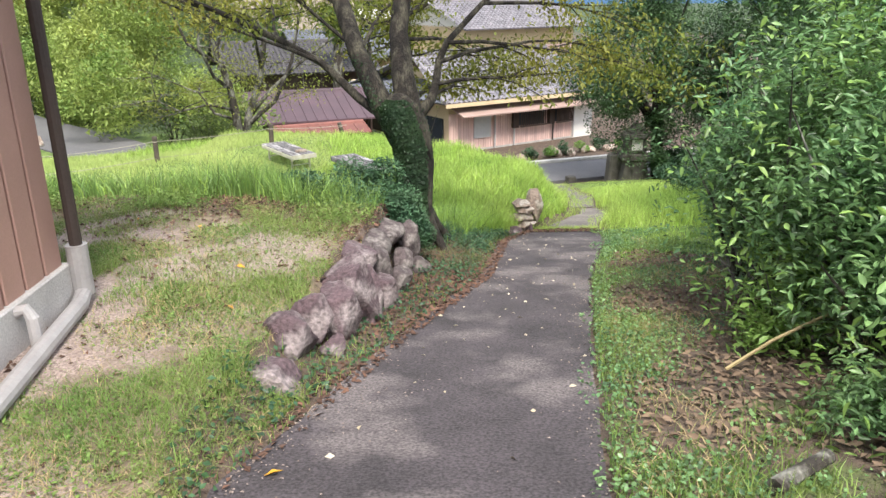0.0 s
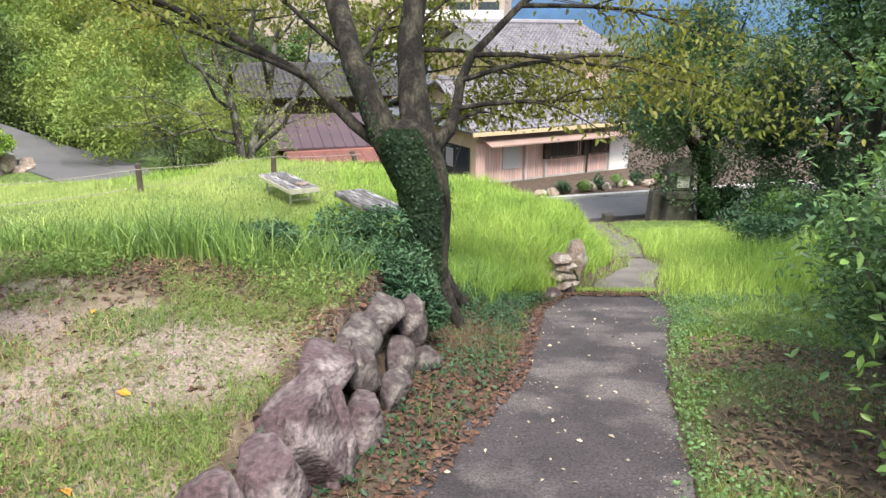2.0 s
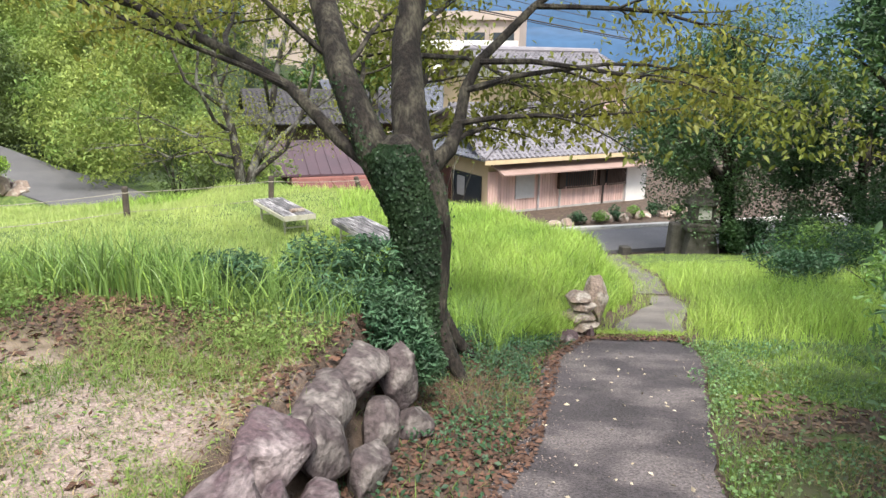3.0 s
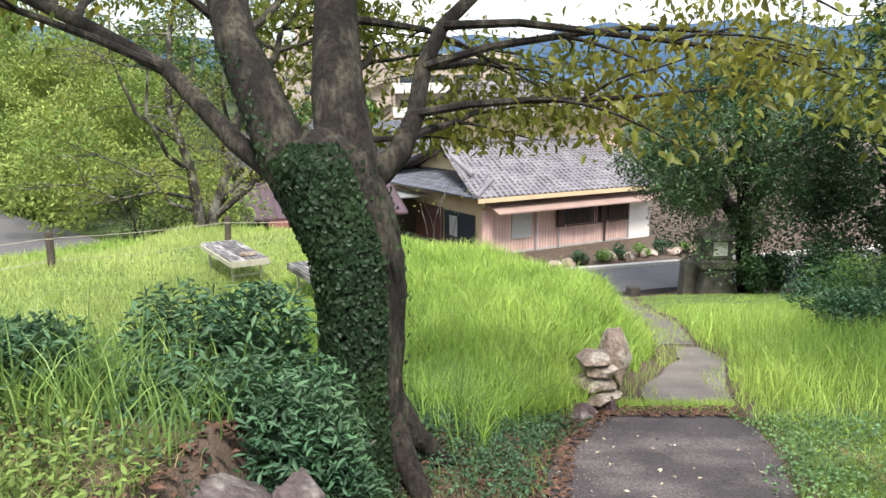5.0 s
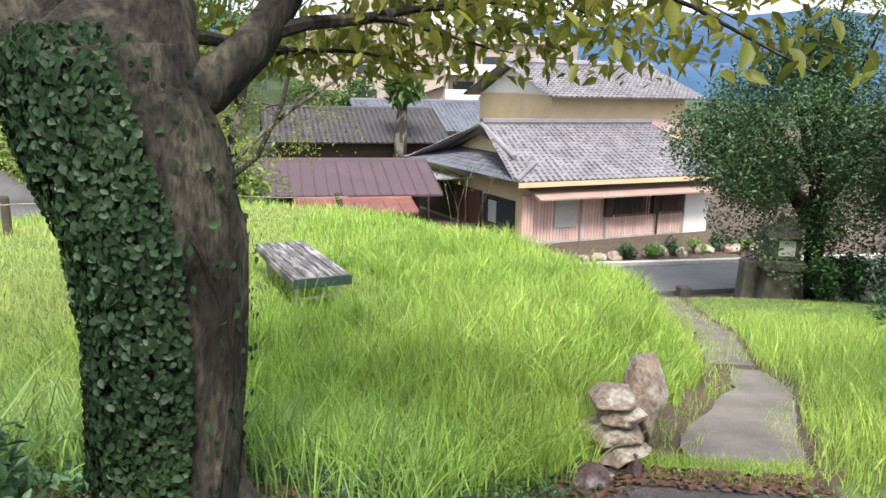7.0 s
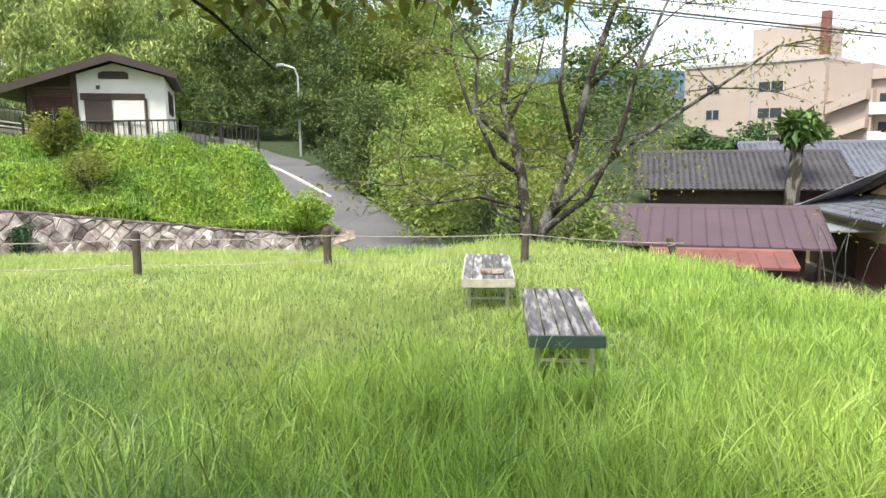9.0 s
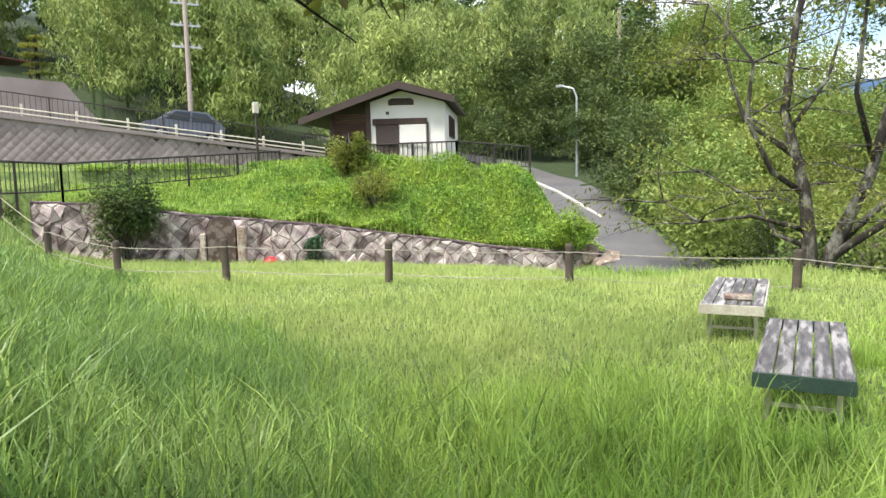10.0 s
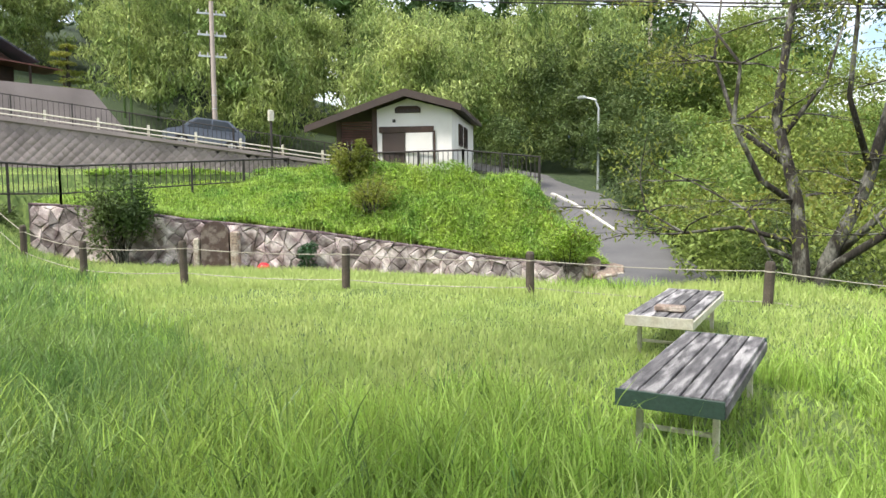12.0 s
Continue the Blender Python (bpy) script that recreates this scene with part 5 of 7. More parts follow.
tagged(put("kerb_post", boxes((-0.17, 0.17, -0.17, 0.17, 0, 0.34), bevel=0.03), LANTERN_STONE, m=pose(5.55, 28.2, float(height(5.55, 28.2)) - 0.02, 0, 0, 15)), "short dark concrete bollard by the lane", "bollard")

# ---- rocks along the path ----
def rock(name, label, c, r, mat_, seed, turn=0.0, group="", cuts_n=15, swell=1.12):
    bm = bmesh.new()
    bmesh.ops.create_icosphere(bm, subdivisions=4, radius=1)
    o = Vector((seed * 3.7, seed * 1.3, seed * 5.1))
    rnd = random.Random(seed)
    cuts = []
    for _ in range(cuts_n):
        d = Vector((rnd.gauss(0, 1), rnd.gauss(0, 1), rnd.gauss(0, 1))).normalized()
        cuts.append((d, rnd.uniform(0.55, 0.8)))
    for v in bm.verts:
        p = v.co.copy()
        for d, k in cuts:
            s = p.dot(d)
            if s > k:
                p -= d * (s - k) * 0.97
        p *= 1 + 0.07 * noise.noise(p * 1.8 + o) + 0.045 * noise.noise(p * 4.5 + o) + 0.03 * noise.noise(p * 11 + o)
        v.co = Vector((p.x * r[0], p.y * r[1], p.z * r[2])) * swell
    ob = put(name, bm, mat_, m=pose(c[0], c[1], c[2], 0, 0, turn), smooth=True)
    return tagged(ob, label, "rock", group=group)


ROCKS = [(-1.52, 4.4, -0.52, 0.26, 0.24, 0.12), (-1.42, 4.92, -0.52, 0.17, 0.15, 0.17), (-1.3, 5.22, -0.46, 0.14, 0.14, 0.17), (-1.13, 5.06, -0.64, 0.08, 0.08, 0.09), (-1.11, 5.52, -0.56, 0.16, 0.17, 0.24),
         (-1.13, 6.08, -0.62, 0.27, 0.31, 0.29), (-0.95, 6.25, -0.78, 0.13, 0.25, 0.25), (-1.12, 6.82, -0.6, 0.2, 0.28, 0.2), (-0.83, 6.62, -0.86, 0.13, 0.2, 0.22)]
for i, (x, y, z, a, b, c) in enumerate(ROCKS):
    rock("rock", "purple-brown boulder in the low path-side retaining row", (x, y, z), (a, b, c), STONE, i + 1, -12 + (i * 37) % 25, "boulders beside the path", 16, 1.42)
for i, (x, y, z, a, b, c) in enumerate([(-0.88, 7.1, -0.72, 0.11, 0.17, 0.2), (-1.02, 7.5, -0.66, 0.17, 0.34, 0.15), (-0.88, 8.1, -0.7, 0.18, 0.36, 0.15), (-0.62, 8.42, -0.9, 0.13, 0.17, 0.2), (-0.68, 7.85, -1.02, 0.12, 0.18, 0.15), (-0.5, 8.2, -1.14, 0.12, 0.13, 0.11), (-0.7, 7.3, -0.98, 0.11, 0.17, 0.16)]):
    rock("rock", "grey lichened stone in the path-side row", (x, y, z), (a, b, c), STONE_GREY, i + 20, -10 + (i * 53) % 22, "boulders beside the path", 16, 1.42)
for i, (x, y, z, a, b, c) in enumerate([(1.3, 12.16, -2.02, 0.15, 0.2, 0.09), (1.33, 12.2, -1.88, 0.17, 0.2, 0.075), (1.29, 12.24, -1.76, 0.17, 0.21, 0.07), (1.33, 12.28, -1.64, 0.16, 0.2, 0.065), (1.3, 12.32, -1.54, 0.15, 0.19, 0.06), (1.57, 12.72, -1.74, 0.18, 0.23, 0.29), (1.44, 12.08, -2.02, 0.06, 0.08, 0.17), (1.1, 11.88, -1.95, 0.13, 0.1, 0.1), (1.66, 13.1, -1.82, 0.15, 0.18, 0.22)]):
    rock("rock", "pale brown slab stacked by the path's lower end" if i < 5 else "brown boulder by the path's lower end", (x, y, z), (a, b, c), STONE_PALE if i < 6 else STONE, i + 40, (i * 61) % 40 - 20, "boulders at the path's lower end", 18, 1.42)
for i in range(15):
    x, y = 3.0 + i * 0.62 + random.uniform(-0.2, 0.2), 32.2 + i * 0.3 + random.uniform(-0.2, 0.3)
    rock("rock", "small garden stone before the pink house", (x, y, -5.1), (random.uniform(0.15, 0.35),) * 2 + (random.uniform(0.15, 0.3),), STONE_PALE, i + 60, i * 41, "garden stones")

# a broken branch and a pale log under the bushes
tagged(put("fallen_log", tube(bmesh.new(), [(1.05, 2.75, -0.21), (1.4, 2.95, -0.2)], [0.04, 0.035], 8), BARK_GREY), "short pale log lying in dry grass", "log")
tagged(put("dead_branch", tube(bmesh.new(), [(1.45, 4.2, -0.42), (1.75, 4.25, -0.25), (2.3, 4.3, 0.0), (2.9, 4.2, 0.2)], [0.012, 0.011, 0.009, 0.006], 5), STRAW), "thin dead branch leaning out of the bush", "branch")

# ---- grass ----
def scatter(n, x0, x1, y0, y1):
    return RNG.uniform(x0, x1, n), RNG.uniform(y0, y1, n)


def patchy(x, y, scale, seed=0.0):
    return 0.5 + 0.25 * (np.sin(x * scale + 1.3 * np.sin(y * scale * 0.7 + seed)) + np.sin(y * scale * 1.1 + 1.7 * np.sin(x * scale * 0.6 + seed * 2)))


def inside_lawn(x, y):
    s = (x - WALL_P[0]) * WALL_U[0] + (y - WALL_P[1]) * WALL_U[1]
    b = (x - WALL_P[0]) * WALL_N[0] + (y - WALL_P[1]) * WALL_N[1]
    xl = np.interp(y, PY, PXL)
    st = np.interp(y, SY, SX)
    left = np.where(y < 9.75, x < np.minimum(st, xl) - 0.1, x < xl - 0.08 - 0.35 * sstep(12.4, 11, y))
    rd, _ = road_at(x, y)
    return left & (b < -0.1) & ((rd > 2.2) | (y < 20.5)) & ~((np.hypot(x + 0.5, y - 9.9) < 0.42)) & ~((np.hypot((x + 0.2) / 0.9, (y - 9.35) / 0.9) < 0.9) & (np.sin(x * 31) * np.sin(y * 37) > -0.3))


def mown(x, y):
    """1 on the mown middle of the lawn, 0 in the tall grass round it."""
    k = sstep(11.9, 13.4, y + 0.5 * patchy(x, y, 1.1, 2)) * sstep(-1.6, -3.0, x + 0.5 * patchy(x, y, 1.3, 5))
    return k * sstep(22, 20, y)


def add_grass(name, label, x, y, h, w, mat_, lean, segs):
    z = height(x, y) - 0.02
    ob = mesh_np(name, *blades_np(x, y, z, h, w, lean, segs), mat_)
    return tagged(ob, label, "grass", kind="stuff")


# tall grass of the bank and along the path
x, y = scatter(300000, -17, 3.2, 8.1, 21.5)
keep = inside_lawn(x, y)
mw = mown(x, y)
near = np.exp(-np.maximum(0, np.hypot(x - 0.5, y - 12) - 2.5) / 5.0)
root_d = np.hypot((x + 0.1) / 1.1, y - 10.0)
keep &= RNG.uniform(size=len(x)) < 0.12 + 0.88 * sstep(0.45, 1.25, root_d + 0.35 * patchy(x, y, 3.3, 4))
keep &= (RNG.uniform(size=len(x)) < (1 - mw) * (0.16 + 0.84 * near)) & (RNG.uniform(size=len(x)) < sstep(8.0, 8.9, y + 0.5 * patchy(x, y, 2.2)))
x, y, mw = x[keep], y[keep], mw[keep]
far = np.clip(np.hypot(x - 1.2, y - 11) / 9, 0.35, 1.6)
h = (0.2 + 0.27 * patchy(x, y, 1.6, 1)) * (1 - 0.45 * sstep(-5, -12, x)) * (0.55 + 0.45 * sstep(-0.5, 0.6, 1 - mw)) * (0.75 + 0.25 * sstep(14, 11, y))
nb = np.minimum(np.hypot(x + 1.66, y - 15.22), np.hypot(x + 3.45, y - 16.92))
h = h * (0.45 + 0.55 * sstep(0.8, 1.6, nb))
# blade colour follows the sunny lawn edge and the shaded bank
bright = RNG.uniform(size=len(x)) < np.clip(0.15 + 0.85 * sstep(9.9, 12.3, y + 0.55 * np.clip(x + 0.9, -3, 1.5) * sstep(14.5, 12, y) + RNG.normal(0, 0.5, len(x))), 0, 1)
add_grass("grass_tall", "tall bright green unmown grass at the lawn's edge", x[bright], y[bright], h[bright], 0.014 * (0.7 + 0.5 * far[bright]), GRASS, 0.8, 3)
dk = ~bright
add_grass("grass_bank", "long dark green grass on the bank, shade put into its colour", x[dk], y[dk], h[dk] * 1.15, 0.014 * (0.7 + 0.5 * far[dk]), GRASS_DARK, 0.9, 3)

# separate taller tufts that break up the sward
tx, ty = scatter(6500, -7, 2.9, 8.8, 16.8)
keep = inside_lawn(tx, ty) & (RNG.uniform(size=len(tx)) < np.clip(1.05 - mown(tx, ty) * 1.25, 0, 1)) & (np.hypot(tx + 0.1, ty - 10.0) > 0.8) & (np.minimum(np.hypot(tx + 1.66, ty - 15.22), np.hypot(tx + 3.45, ty - 16.92)) > 1.1)
tx, ty = tx[keep], ty[keep]
th = RNG.uniform(0.3, 0.56, len(tx)) * (1 - 0.35 * sstep(13, 16, ty)) * (1 - 0.3 * sstep(-2, -6, tx))
rp = 15
x, y = np.repeat(tx, rp) + RNG.normal(0, 0.045, len(tx) * rp), np.repeat(ty, rp) + RNG.normal(0, 0.045, len(tx) * rp)
hh = np.repeat(th, rp) * RNG.uniform(0.6, 1.15, len(x))
# tufts take the same sunny and shaded colours as the sward
lush = np.repeat(RNG.uniform(size=len(tx)) < 0.12 + 0.82 * sstep(10.0, 12.3, ty + 0.55 * np.clip(tx + 0.9, -3, 1.5)), rp)
add_grass("grass_tufts", "lush bright green tufts of long grass", x[lush], y[lush], hh[lush], 0.015, GRASS, 0.75, 4)
add_grass("grass_tufts_blue", "arching blue-green tufts of long grass", x[~lush], y[~lush], hh[~lush], 0.015, GRASS_DARK, 0.95, 4)

# mown lawn
x, y = scatter(190000, -17, 1.5, 10.5, 21.6)
keep = inside_lawn(x, y)
keep &= RNG.uniform(size=len(x)) < np.clip(mown(x, y) + 0.12, 0, 1)
keep &= RNG.uniform(size=len(x)) < np.clip(1.25 - np.hypot(x - 0.5, y - 12) / 22, 0.35, 1)
x, y = x[keep], y[keep]
add_grass("grass_mown", "pale yellow-green mown lawn grass", x, y, 0.09 + 0.06 * patchy(x, y, 0.9, 3), 0.019, GRASS_SHORT, 0.7, 2)

# grass right of the path
x, y = scatter(90000, 1.5, 9.5, 8.8, 27.0)
xr = np.interp(y, PY, PXR)
d = x - xr
keep = (d > 0.04 + 0.1 * sstep(12.5, 11, y)) & (RNG.uniform(size=len(x)) < np.clip(1.15 - y / 34, 0.2, 1)) & (d < 6)
x, y, d = x[keep], y[keep], d[keep]
hh = (0.07 + 0.4 * sstep(11.2, 12.6, y) * sstep(24, 17, y)) * (0.8 + 0.5 * patchy(x, y, 1.9)) * (0.5 + 0.5 * sstep(0.0, 0.5, d))
add_grass("grass_verge", "bright green grass on the path's verge", x, y, hh, 0.012, GRASS, 0.8, 3)
# tufts across the path's end and on the lower slab's edge
x, y = scatter(5000, 1.4, 2.9, 11.95, 12.55)
keep = (x < np.interp(y, PY, PXR)) & (x > np.interp(y, PY, PXL))
add_grass("grass_joint", "short grass growing across the path's joint", x[keep], y[keep], np.full(keep.sum(), 0.13), 0.009, GRASS, 0.7, 3)
# grass creeping over the lower path's edges
x, y = scatter(26000, 1.3, 5.2, 12.2, 26.5)
xl, xr = np.interp(y, PY, PXL), np.interp(y, PY, PXR)
keep = (x > xl) & (x < xr) & ((x - xl < 0.12 + 0.42 * patchy(x, y, 2.7, 3)) | (xr - x < 0.05 + 0.24 * patchy(x, y, 3.1, 6))) & (RNG.uniform(size=len(x)) < 0.7)
add_grass("grass_creep", "thin grass creeping over the old path's edges", x[keep], y[keep], np.full(keep.sum(), 0.17), 0.008, GRASS, 0.8, 3)
# clover and moss creeping over the upper path's edge
x, y = scatter(14000, -1.0, 2.6, 1.5, 12.0)
xr = np.interp(y, PY, PXR)
keep = (x < xr + 0.03) & (x > xr - 0.02 - 0.3 * np.clip(patchy(x, y, 3.4, 8) - 0.5, 0, 1))
v = np.stack([x[keep], y[keep], path_z(y[keep]) + RNG.uniform(0.01, 0.05, keep.sum())], 1)
tagged(mesh_np("clover_edge", *leaves_np(v, 0.032, narrow=0.7), LEAF_THICKET), "clover creeping over the path's edge", "weeds", kind="stuff")
# far slope below the lawn's brink
x, y = scatter(26000, -8, 4.2, 17, 28)
keep = (x < np.interp(y, PY, PXL) - 0.1) & (height(x, y) < -1.95)
add_grass("grass_slope", "rough grass on the slope below the lawn", x[keep], y[keep], np.full(keep.sum(), 0.3), 0.022, GRASS, 0.6, 2)
# beyond the fence and beside the lane
x, y = scatter(40000, -24, -5, 8, 24)
s = (x - WALL_P[0]) * WALL_U[0] + (y - WALL_P[1]) * WALL_U[1]
b = (x - WALL_P[0]) * WALL_N[0] + (y - WALL_P[1]) * WALL_N[1]
rd, _ = road_at(x, y)
keep = ((s < -0.7) | (b < 0)) & (rd > 2.3) & ((x < -12) | (y > 17))
add_grass("grass_rough", "light green rough grass near the railing", x[keep], y[keep], 0.14 + 0.12 * patchy(x[keep], y[keep], 0.8), 0.02, GRASS_SHORT, 0.5, 2)

# weeds and clumps in the gravel yard, denser towards the boulders
x, y = scatter(260000, -6.5, -0.9, 0.6, 8.3)
st = np.interp(y, SY, SX)
dens = (patchy(x, y, 2.4, 4) ** 1.6) * (0.55 + 0.45 * sstep(-3.4, -1.7, x)) + 0.75 * sstep(3.9, 2.7, y) * sstep(-3.0, -2.2, x) * patchy(x, y, 1.7, 8)
dens = dens + 0.1 + 0.5 * sstep(0.62, 0.8, patchy(x, y, 5.5, 9)) * sstep(-4.5, -2.5, x)
dens *= np.where(y < 4.4, x < np.interp(y, PY, PXL) - 0.12, x < st - 0.12)
clump = np.maximum(sstep(0.42, 0.62, 0.55 * patchy(x, y, 2.9, 4) + 0.45 * patchy(x, y, 7.5, 3)), 0.75 * sstep(4.3, 3.3, y) * sstep(-3.0, -2.4, x))
dens *= 0.2 + 1.6 * clump
keep = (RNG.uniform(size=len(x)) < np.clip(dens * 2.3, 0, 1) * 0.95) & ~((x < -2.85) & (y < 5.6))
x, y = x[keep], y[keep]
add_grass("grass_yard", "patchy weeds and thin grass in the gravel", x, y, 0.035 + 0.1 * patchy(x, y, 3.1, 6), 0.006, WEED, 1.4, 2)
st_ = RNG.uniform(size=len(x)) < 0.3
add_grass("grass_yard_dry", "thin dry straw among the yard's weeds", x[st_] + RNG.normal(0, 0.05, st_.sum()), y[st_] + RNG.normal(0, 0.05, st_.sum()), 0.09, 0.006, STRAW, 2.4, 2)
pick = RNG.uniform(size=len(x)) < 0.12
v = np.stack([x[pick], y[pick], height(x[pick], y[pick]) + RNG.uniform(0.0, 0.05, pick.sum())], 1)
ob = mesh_np("clover_yard", *leaves_np(v, 0.024, narrow=0.7, normals=np.tile((0.0, 0, 1.0), (len(v), 1))), WEED)
tagged(ob, "small round-leaved weeds in the yard", "weeds", kind="stuff")
# path-side bank between slab and boulders, and the right verge
x, y = scatter(30000, -1.7, 1.2, 2.0, 11.8)
xl, st = np.interp(y, PY, PXL), np.interp(y, SY, SX)
keep = (x < xl + 0.02) & (x > np.where(y < 4.3, -9, st - 0.05)) & (RNG.uniform(size=len(x)) < 0.35 + 0.5 * patchy(x, y, 3))
x, y = x[keep], y[keep]
k = RNG.uniform(size=len(x)) < 0.5
add_grass("grass_bankside", "thin grass between boulders and path", x[k], y[k], 0.06 + 0.12 * patchy(x[k], y[k], 2.7, 3), 0.008, WEED, 0.9, 3)
v = np.stack([x[~k], y[~k], height(x[~k], y[~k]) + RNG.uniform(0.01, 0.09, (~k).sum())], 1)
ob = mesh_np("weeds_bankside", *leaves_np(v, 0.045, narrow=0.6), LEAF_MID)
tagged(ob, "low leafy weeds beside the path", "weeds", kind="stuff")
x, y = scatter(150000, 0.3, 4.2, 1.2, 11.8)
d = x - np.interp(y, PY, PXR)
keep = (d > 0.03) & (d < 2.2) & (RNG.uniform(size=len(x)) < (0.12 + 0.9 * sstep(0.38, 0.62, 0.6 * patchy(x, y, 2.6, 7) + 0.4 * patchy(x, y, 6.7, 1) + 0.25 * sstep(0.4, 0.1, d))) * np.clip(1.35 - d, 0.3, 1))
x, y = x[keep], y[keep]
k = RNG.uniform(size=len(x)) < 0.42
v = np.stack([x[k], y[k], height(x[k], y[k]) + RNG.uniform(0.0, 0.07, k.sum())], 1)
ob = mesh_np("clover_verge", *leaves_np(v, 0.028, narrow=0.8), LEAF_THICKET)
tagged(ob, "low clover and creeping weeds on the verge", "weeds", kind="stuff")
add_grass("grass_verge_low", "short thin grass on the verge", x[~k], y[~k], 0.05 + 0.1 * patchy(x[~k], y[~k], 2), 0.008, WEED, 0.9, 2)
x, y = scatter(16000, 0.5, 2.9, 1.8, 11.2)
keep = (x - np.interp(y, PY, PXR) > 0.15) & (patchy(x, y, 2.3, 2) > 0.52)
x, y = x[keep], y[keep]
add_grass("grass_dry", "flattened dry straw-coloured grass", x, y, np.full(len(x), 0.1), 0.008, STRAW, 2.2, 3)

x, y = scatter(9000, 0.3, 3.0, 1.2, 9.5)
d = x - np.interp(y, PY, PXR)
keep = (d > 0.2) & (d < 1.6) & (patchy(x, y, 2.6, 7) < 0.55)
v = np.stack([x[keep], y[keep], height(x[keep], y[keep]) + RNG.uniform(0.01, 0.05, keep.sum())], 1)
tagged(mesh_np("leaf_litter_verge", *leaves_np(v, 0.07, narrow=0.4, normals=np.tile((0.0, 0, 1.0), (len(v), 1))), THATCH), "brown dead leaves and stalks under the thicket", "fallen leaves", kind="stuff")

# ---- fallen leaves ----
def litter(name, label, x, y, size, mat_, lift=0.008):
    z = np.where((x > np.interp(y, PY, PXL)) & (x < np.interp(y, PY, PXR)), path_z(y), height(x, y)) + lift
    nrm = np.tile((0.0, 0.0, 1.0), (len(x), 1))
    ob = mesh_np(name, *leaves_np(np.stack([x, y, z], 1), size, narrow=0.6, normals=nrm), mat_)
    return tagged(ob, label, "fallen leaves", kind="stuff")


x, y = scatter(60000, -5.5, 1.6, 2.5, 12.3)
xl, st = np.interp(y, PY, PXL), np.interp(y, SY, SX)
bankd = np.where((x < xl + 0.12) & (x > st), 1, 0) * (0.35 + 0.75 * np.exp(-np.abs(x - xl) / 0.25)) * sstep(2, 5, y)
edge = np.exp(-((y - 7.9 - 0.3 * np.sin(x * 1.3)) / 0.45) ** 2) * (x < st) * 0.75
loose = np.where((x < st) & (y < 8.2), 0.03 + 0.13 * sstep(5.2, 7.5, y) * patchy(x, y, 2.1, 3), 0)
root = 2.2 * np.exp(-(np.hypot(x + 0.2, (y - 9.2) * 0.8) / 1.4) ** 2) * (x < xl + 0.15)
keep = RNG.uniform(size=len(x)) < np.clip(bankd * 0.75 + edge + loose + root, 0, 1)
litter("leaf_litter", "brown dead leaves on the bank and yard", x[keep], y[keep], 0.05, LEAF_FALLEN, 0.015)
x, y = scatter(900, -1.4, 2.5, 1.0, 12.0)
xl, xr = np.interp(y, PY, PXL), np.interp(y, PY, PXR)
keep = (x > xl + 0.05) & (x < xr - 0.05) & (RNG.uniform(size=len(x)) < 0.1 + 0.35 * sstep(4.5, 8, y))
litter("leaf_litter_path", "pale curled dead leaves on the path", x[keep], y[keep], 0.042, LEAF_PALE, 0.01)
# pale grit washed onto the path's margins
x, y = scatter(60000, -2.0, 2.6, 0.5, 12.0)
xl, xr = np.interp(y, PY, PXL), np.interp(y, PY, PXR)
a, b = x - xl, xr - x
keep = (a > 0) & (b > 0) & (RNG.uniform(size=len(x)) < np.exp(-a / (0.05 + 0.16 * patchy(x, y, 1.9, 2))) + 0.6 * np.exp(-b / (0.03 + 0.1 * patchy(x, y, 2.3, 5))))
litter("path_grit", "pale grit and crumbs along the path's margins", x[keep], y[keep], 0.016, PATH_GRIT, 0.008)
x, y = scatter(500, 1.3, 2.6, 11.85, 12.2)
litter("leaf_litter_joint", "brown leaves in the path's joint", x, y, 0.06, LEAF_FALLEN, 0.02)
for lx, ly in ((-1.2, 3.12), (-2.0, 6.02), (-3.3, 7.3), (-2.6, 7.0), (-1.9, 5.2), (-3.6, 6.6)):
    v, f = leaves_np(np.array([[lx, ly, (float(path_z(ly)) if lx > float(np.interp(ly, PY, PXL)) else float(height(lx, ly))) + 0.02]]), 0.075, narrow=0.65, normals=np.array([[0.0, 0, 1.0]]))
    tagged(mesh_np("yellow_leaf", v, f, LEAF_YELLOW), "single fallen yellow cherry leaf", "leaf", group="yellow fallen leaves")

x, y = scatter(46000, -2.2, 1.2, 8.0, 11.6)
keep = (x < np.interp(y, PY, PXL) - 0.1) & (patchy(x, y, 4.3, 2) > 0.3) & (RNG.uniform(size=len(x)) < 0.15 + 0.6 * sstep(9.2, 10.2, y))
x, y = x[keep], y[keep]
ob = mesh_np("root_weeds", *leaves_np(np.stack([x, y, height(x, y) + RNG.uniform(0.01, 0.12, len(x))], 1), 0.036, narrow=0.4), LEAF_NANDINA)
tagged(ob, "small dark fern-like weeds round the roots", "weeds", kind="stuff")
x, y = scatter(9000, -5.5, -0.8, 7.6, 8.9)
keep = (patchy(x, y, 3.7, 5) > 0.5) & (x < np.interp(y, SY, SX) - 0.05)
v = np.stack([x[keep], y[keep], height(x[keep], y[keep]) + RNG.uniform(0.01, 0.13, keep.sum())], 1)
tagged(mesh_np("edge_weeds", *leaves_np(v, 0.04, narrow=0.4), WEED), "low leafy weeds at the yard's grassy edge", "weeds", kind="stuff")
x, y = scatter(3600, -0.7, 0.5, 8.6, 9.8)
keep = np.hypot((x + 0.08) / 0.55, (y - 9.2) / 0.6) < 0.9
add_grass("dry_thatch", "heap of dry grass thatch at the tree's foot", x[keep], y[keep], np.full(keep.sum(), 0.16), 0.005, THATCH, 2.2, 3)

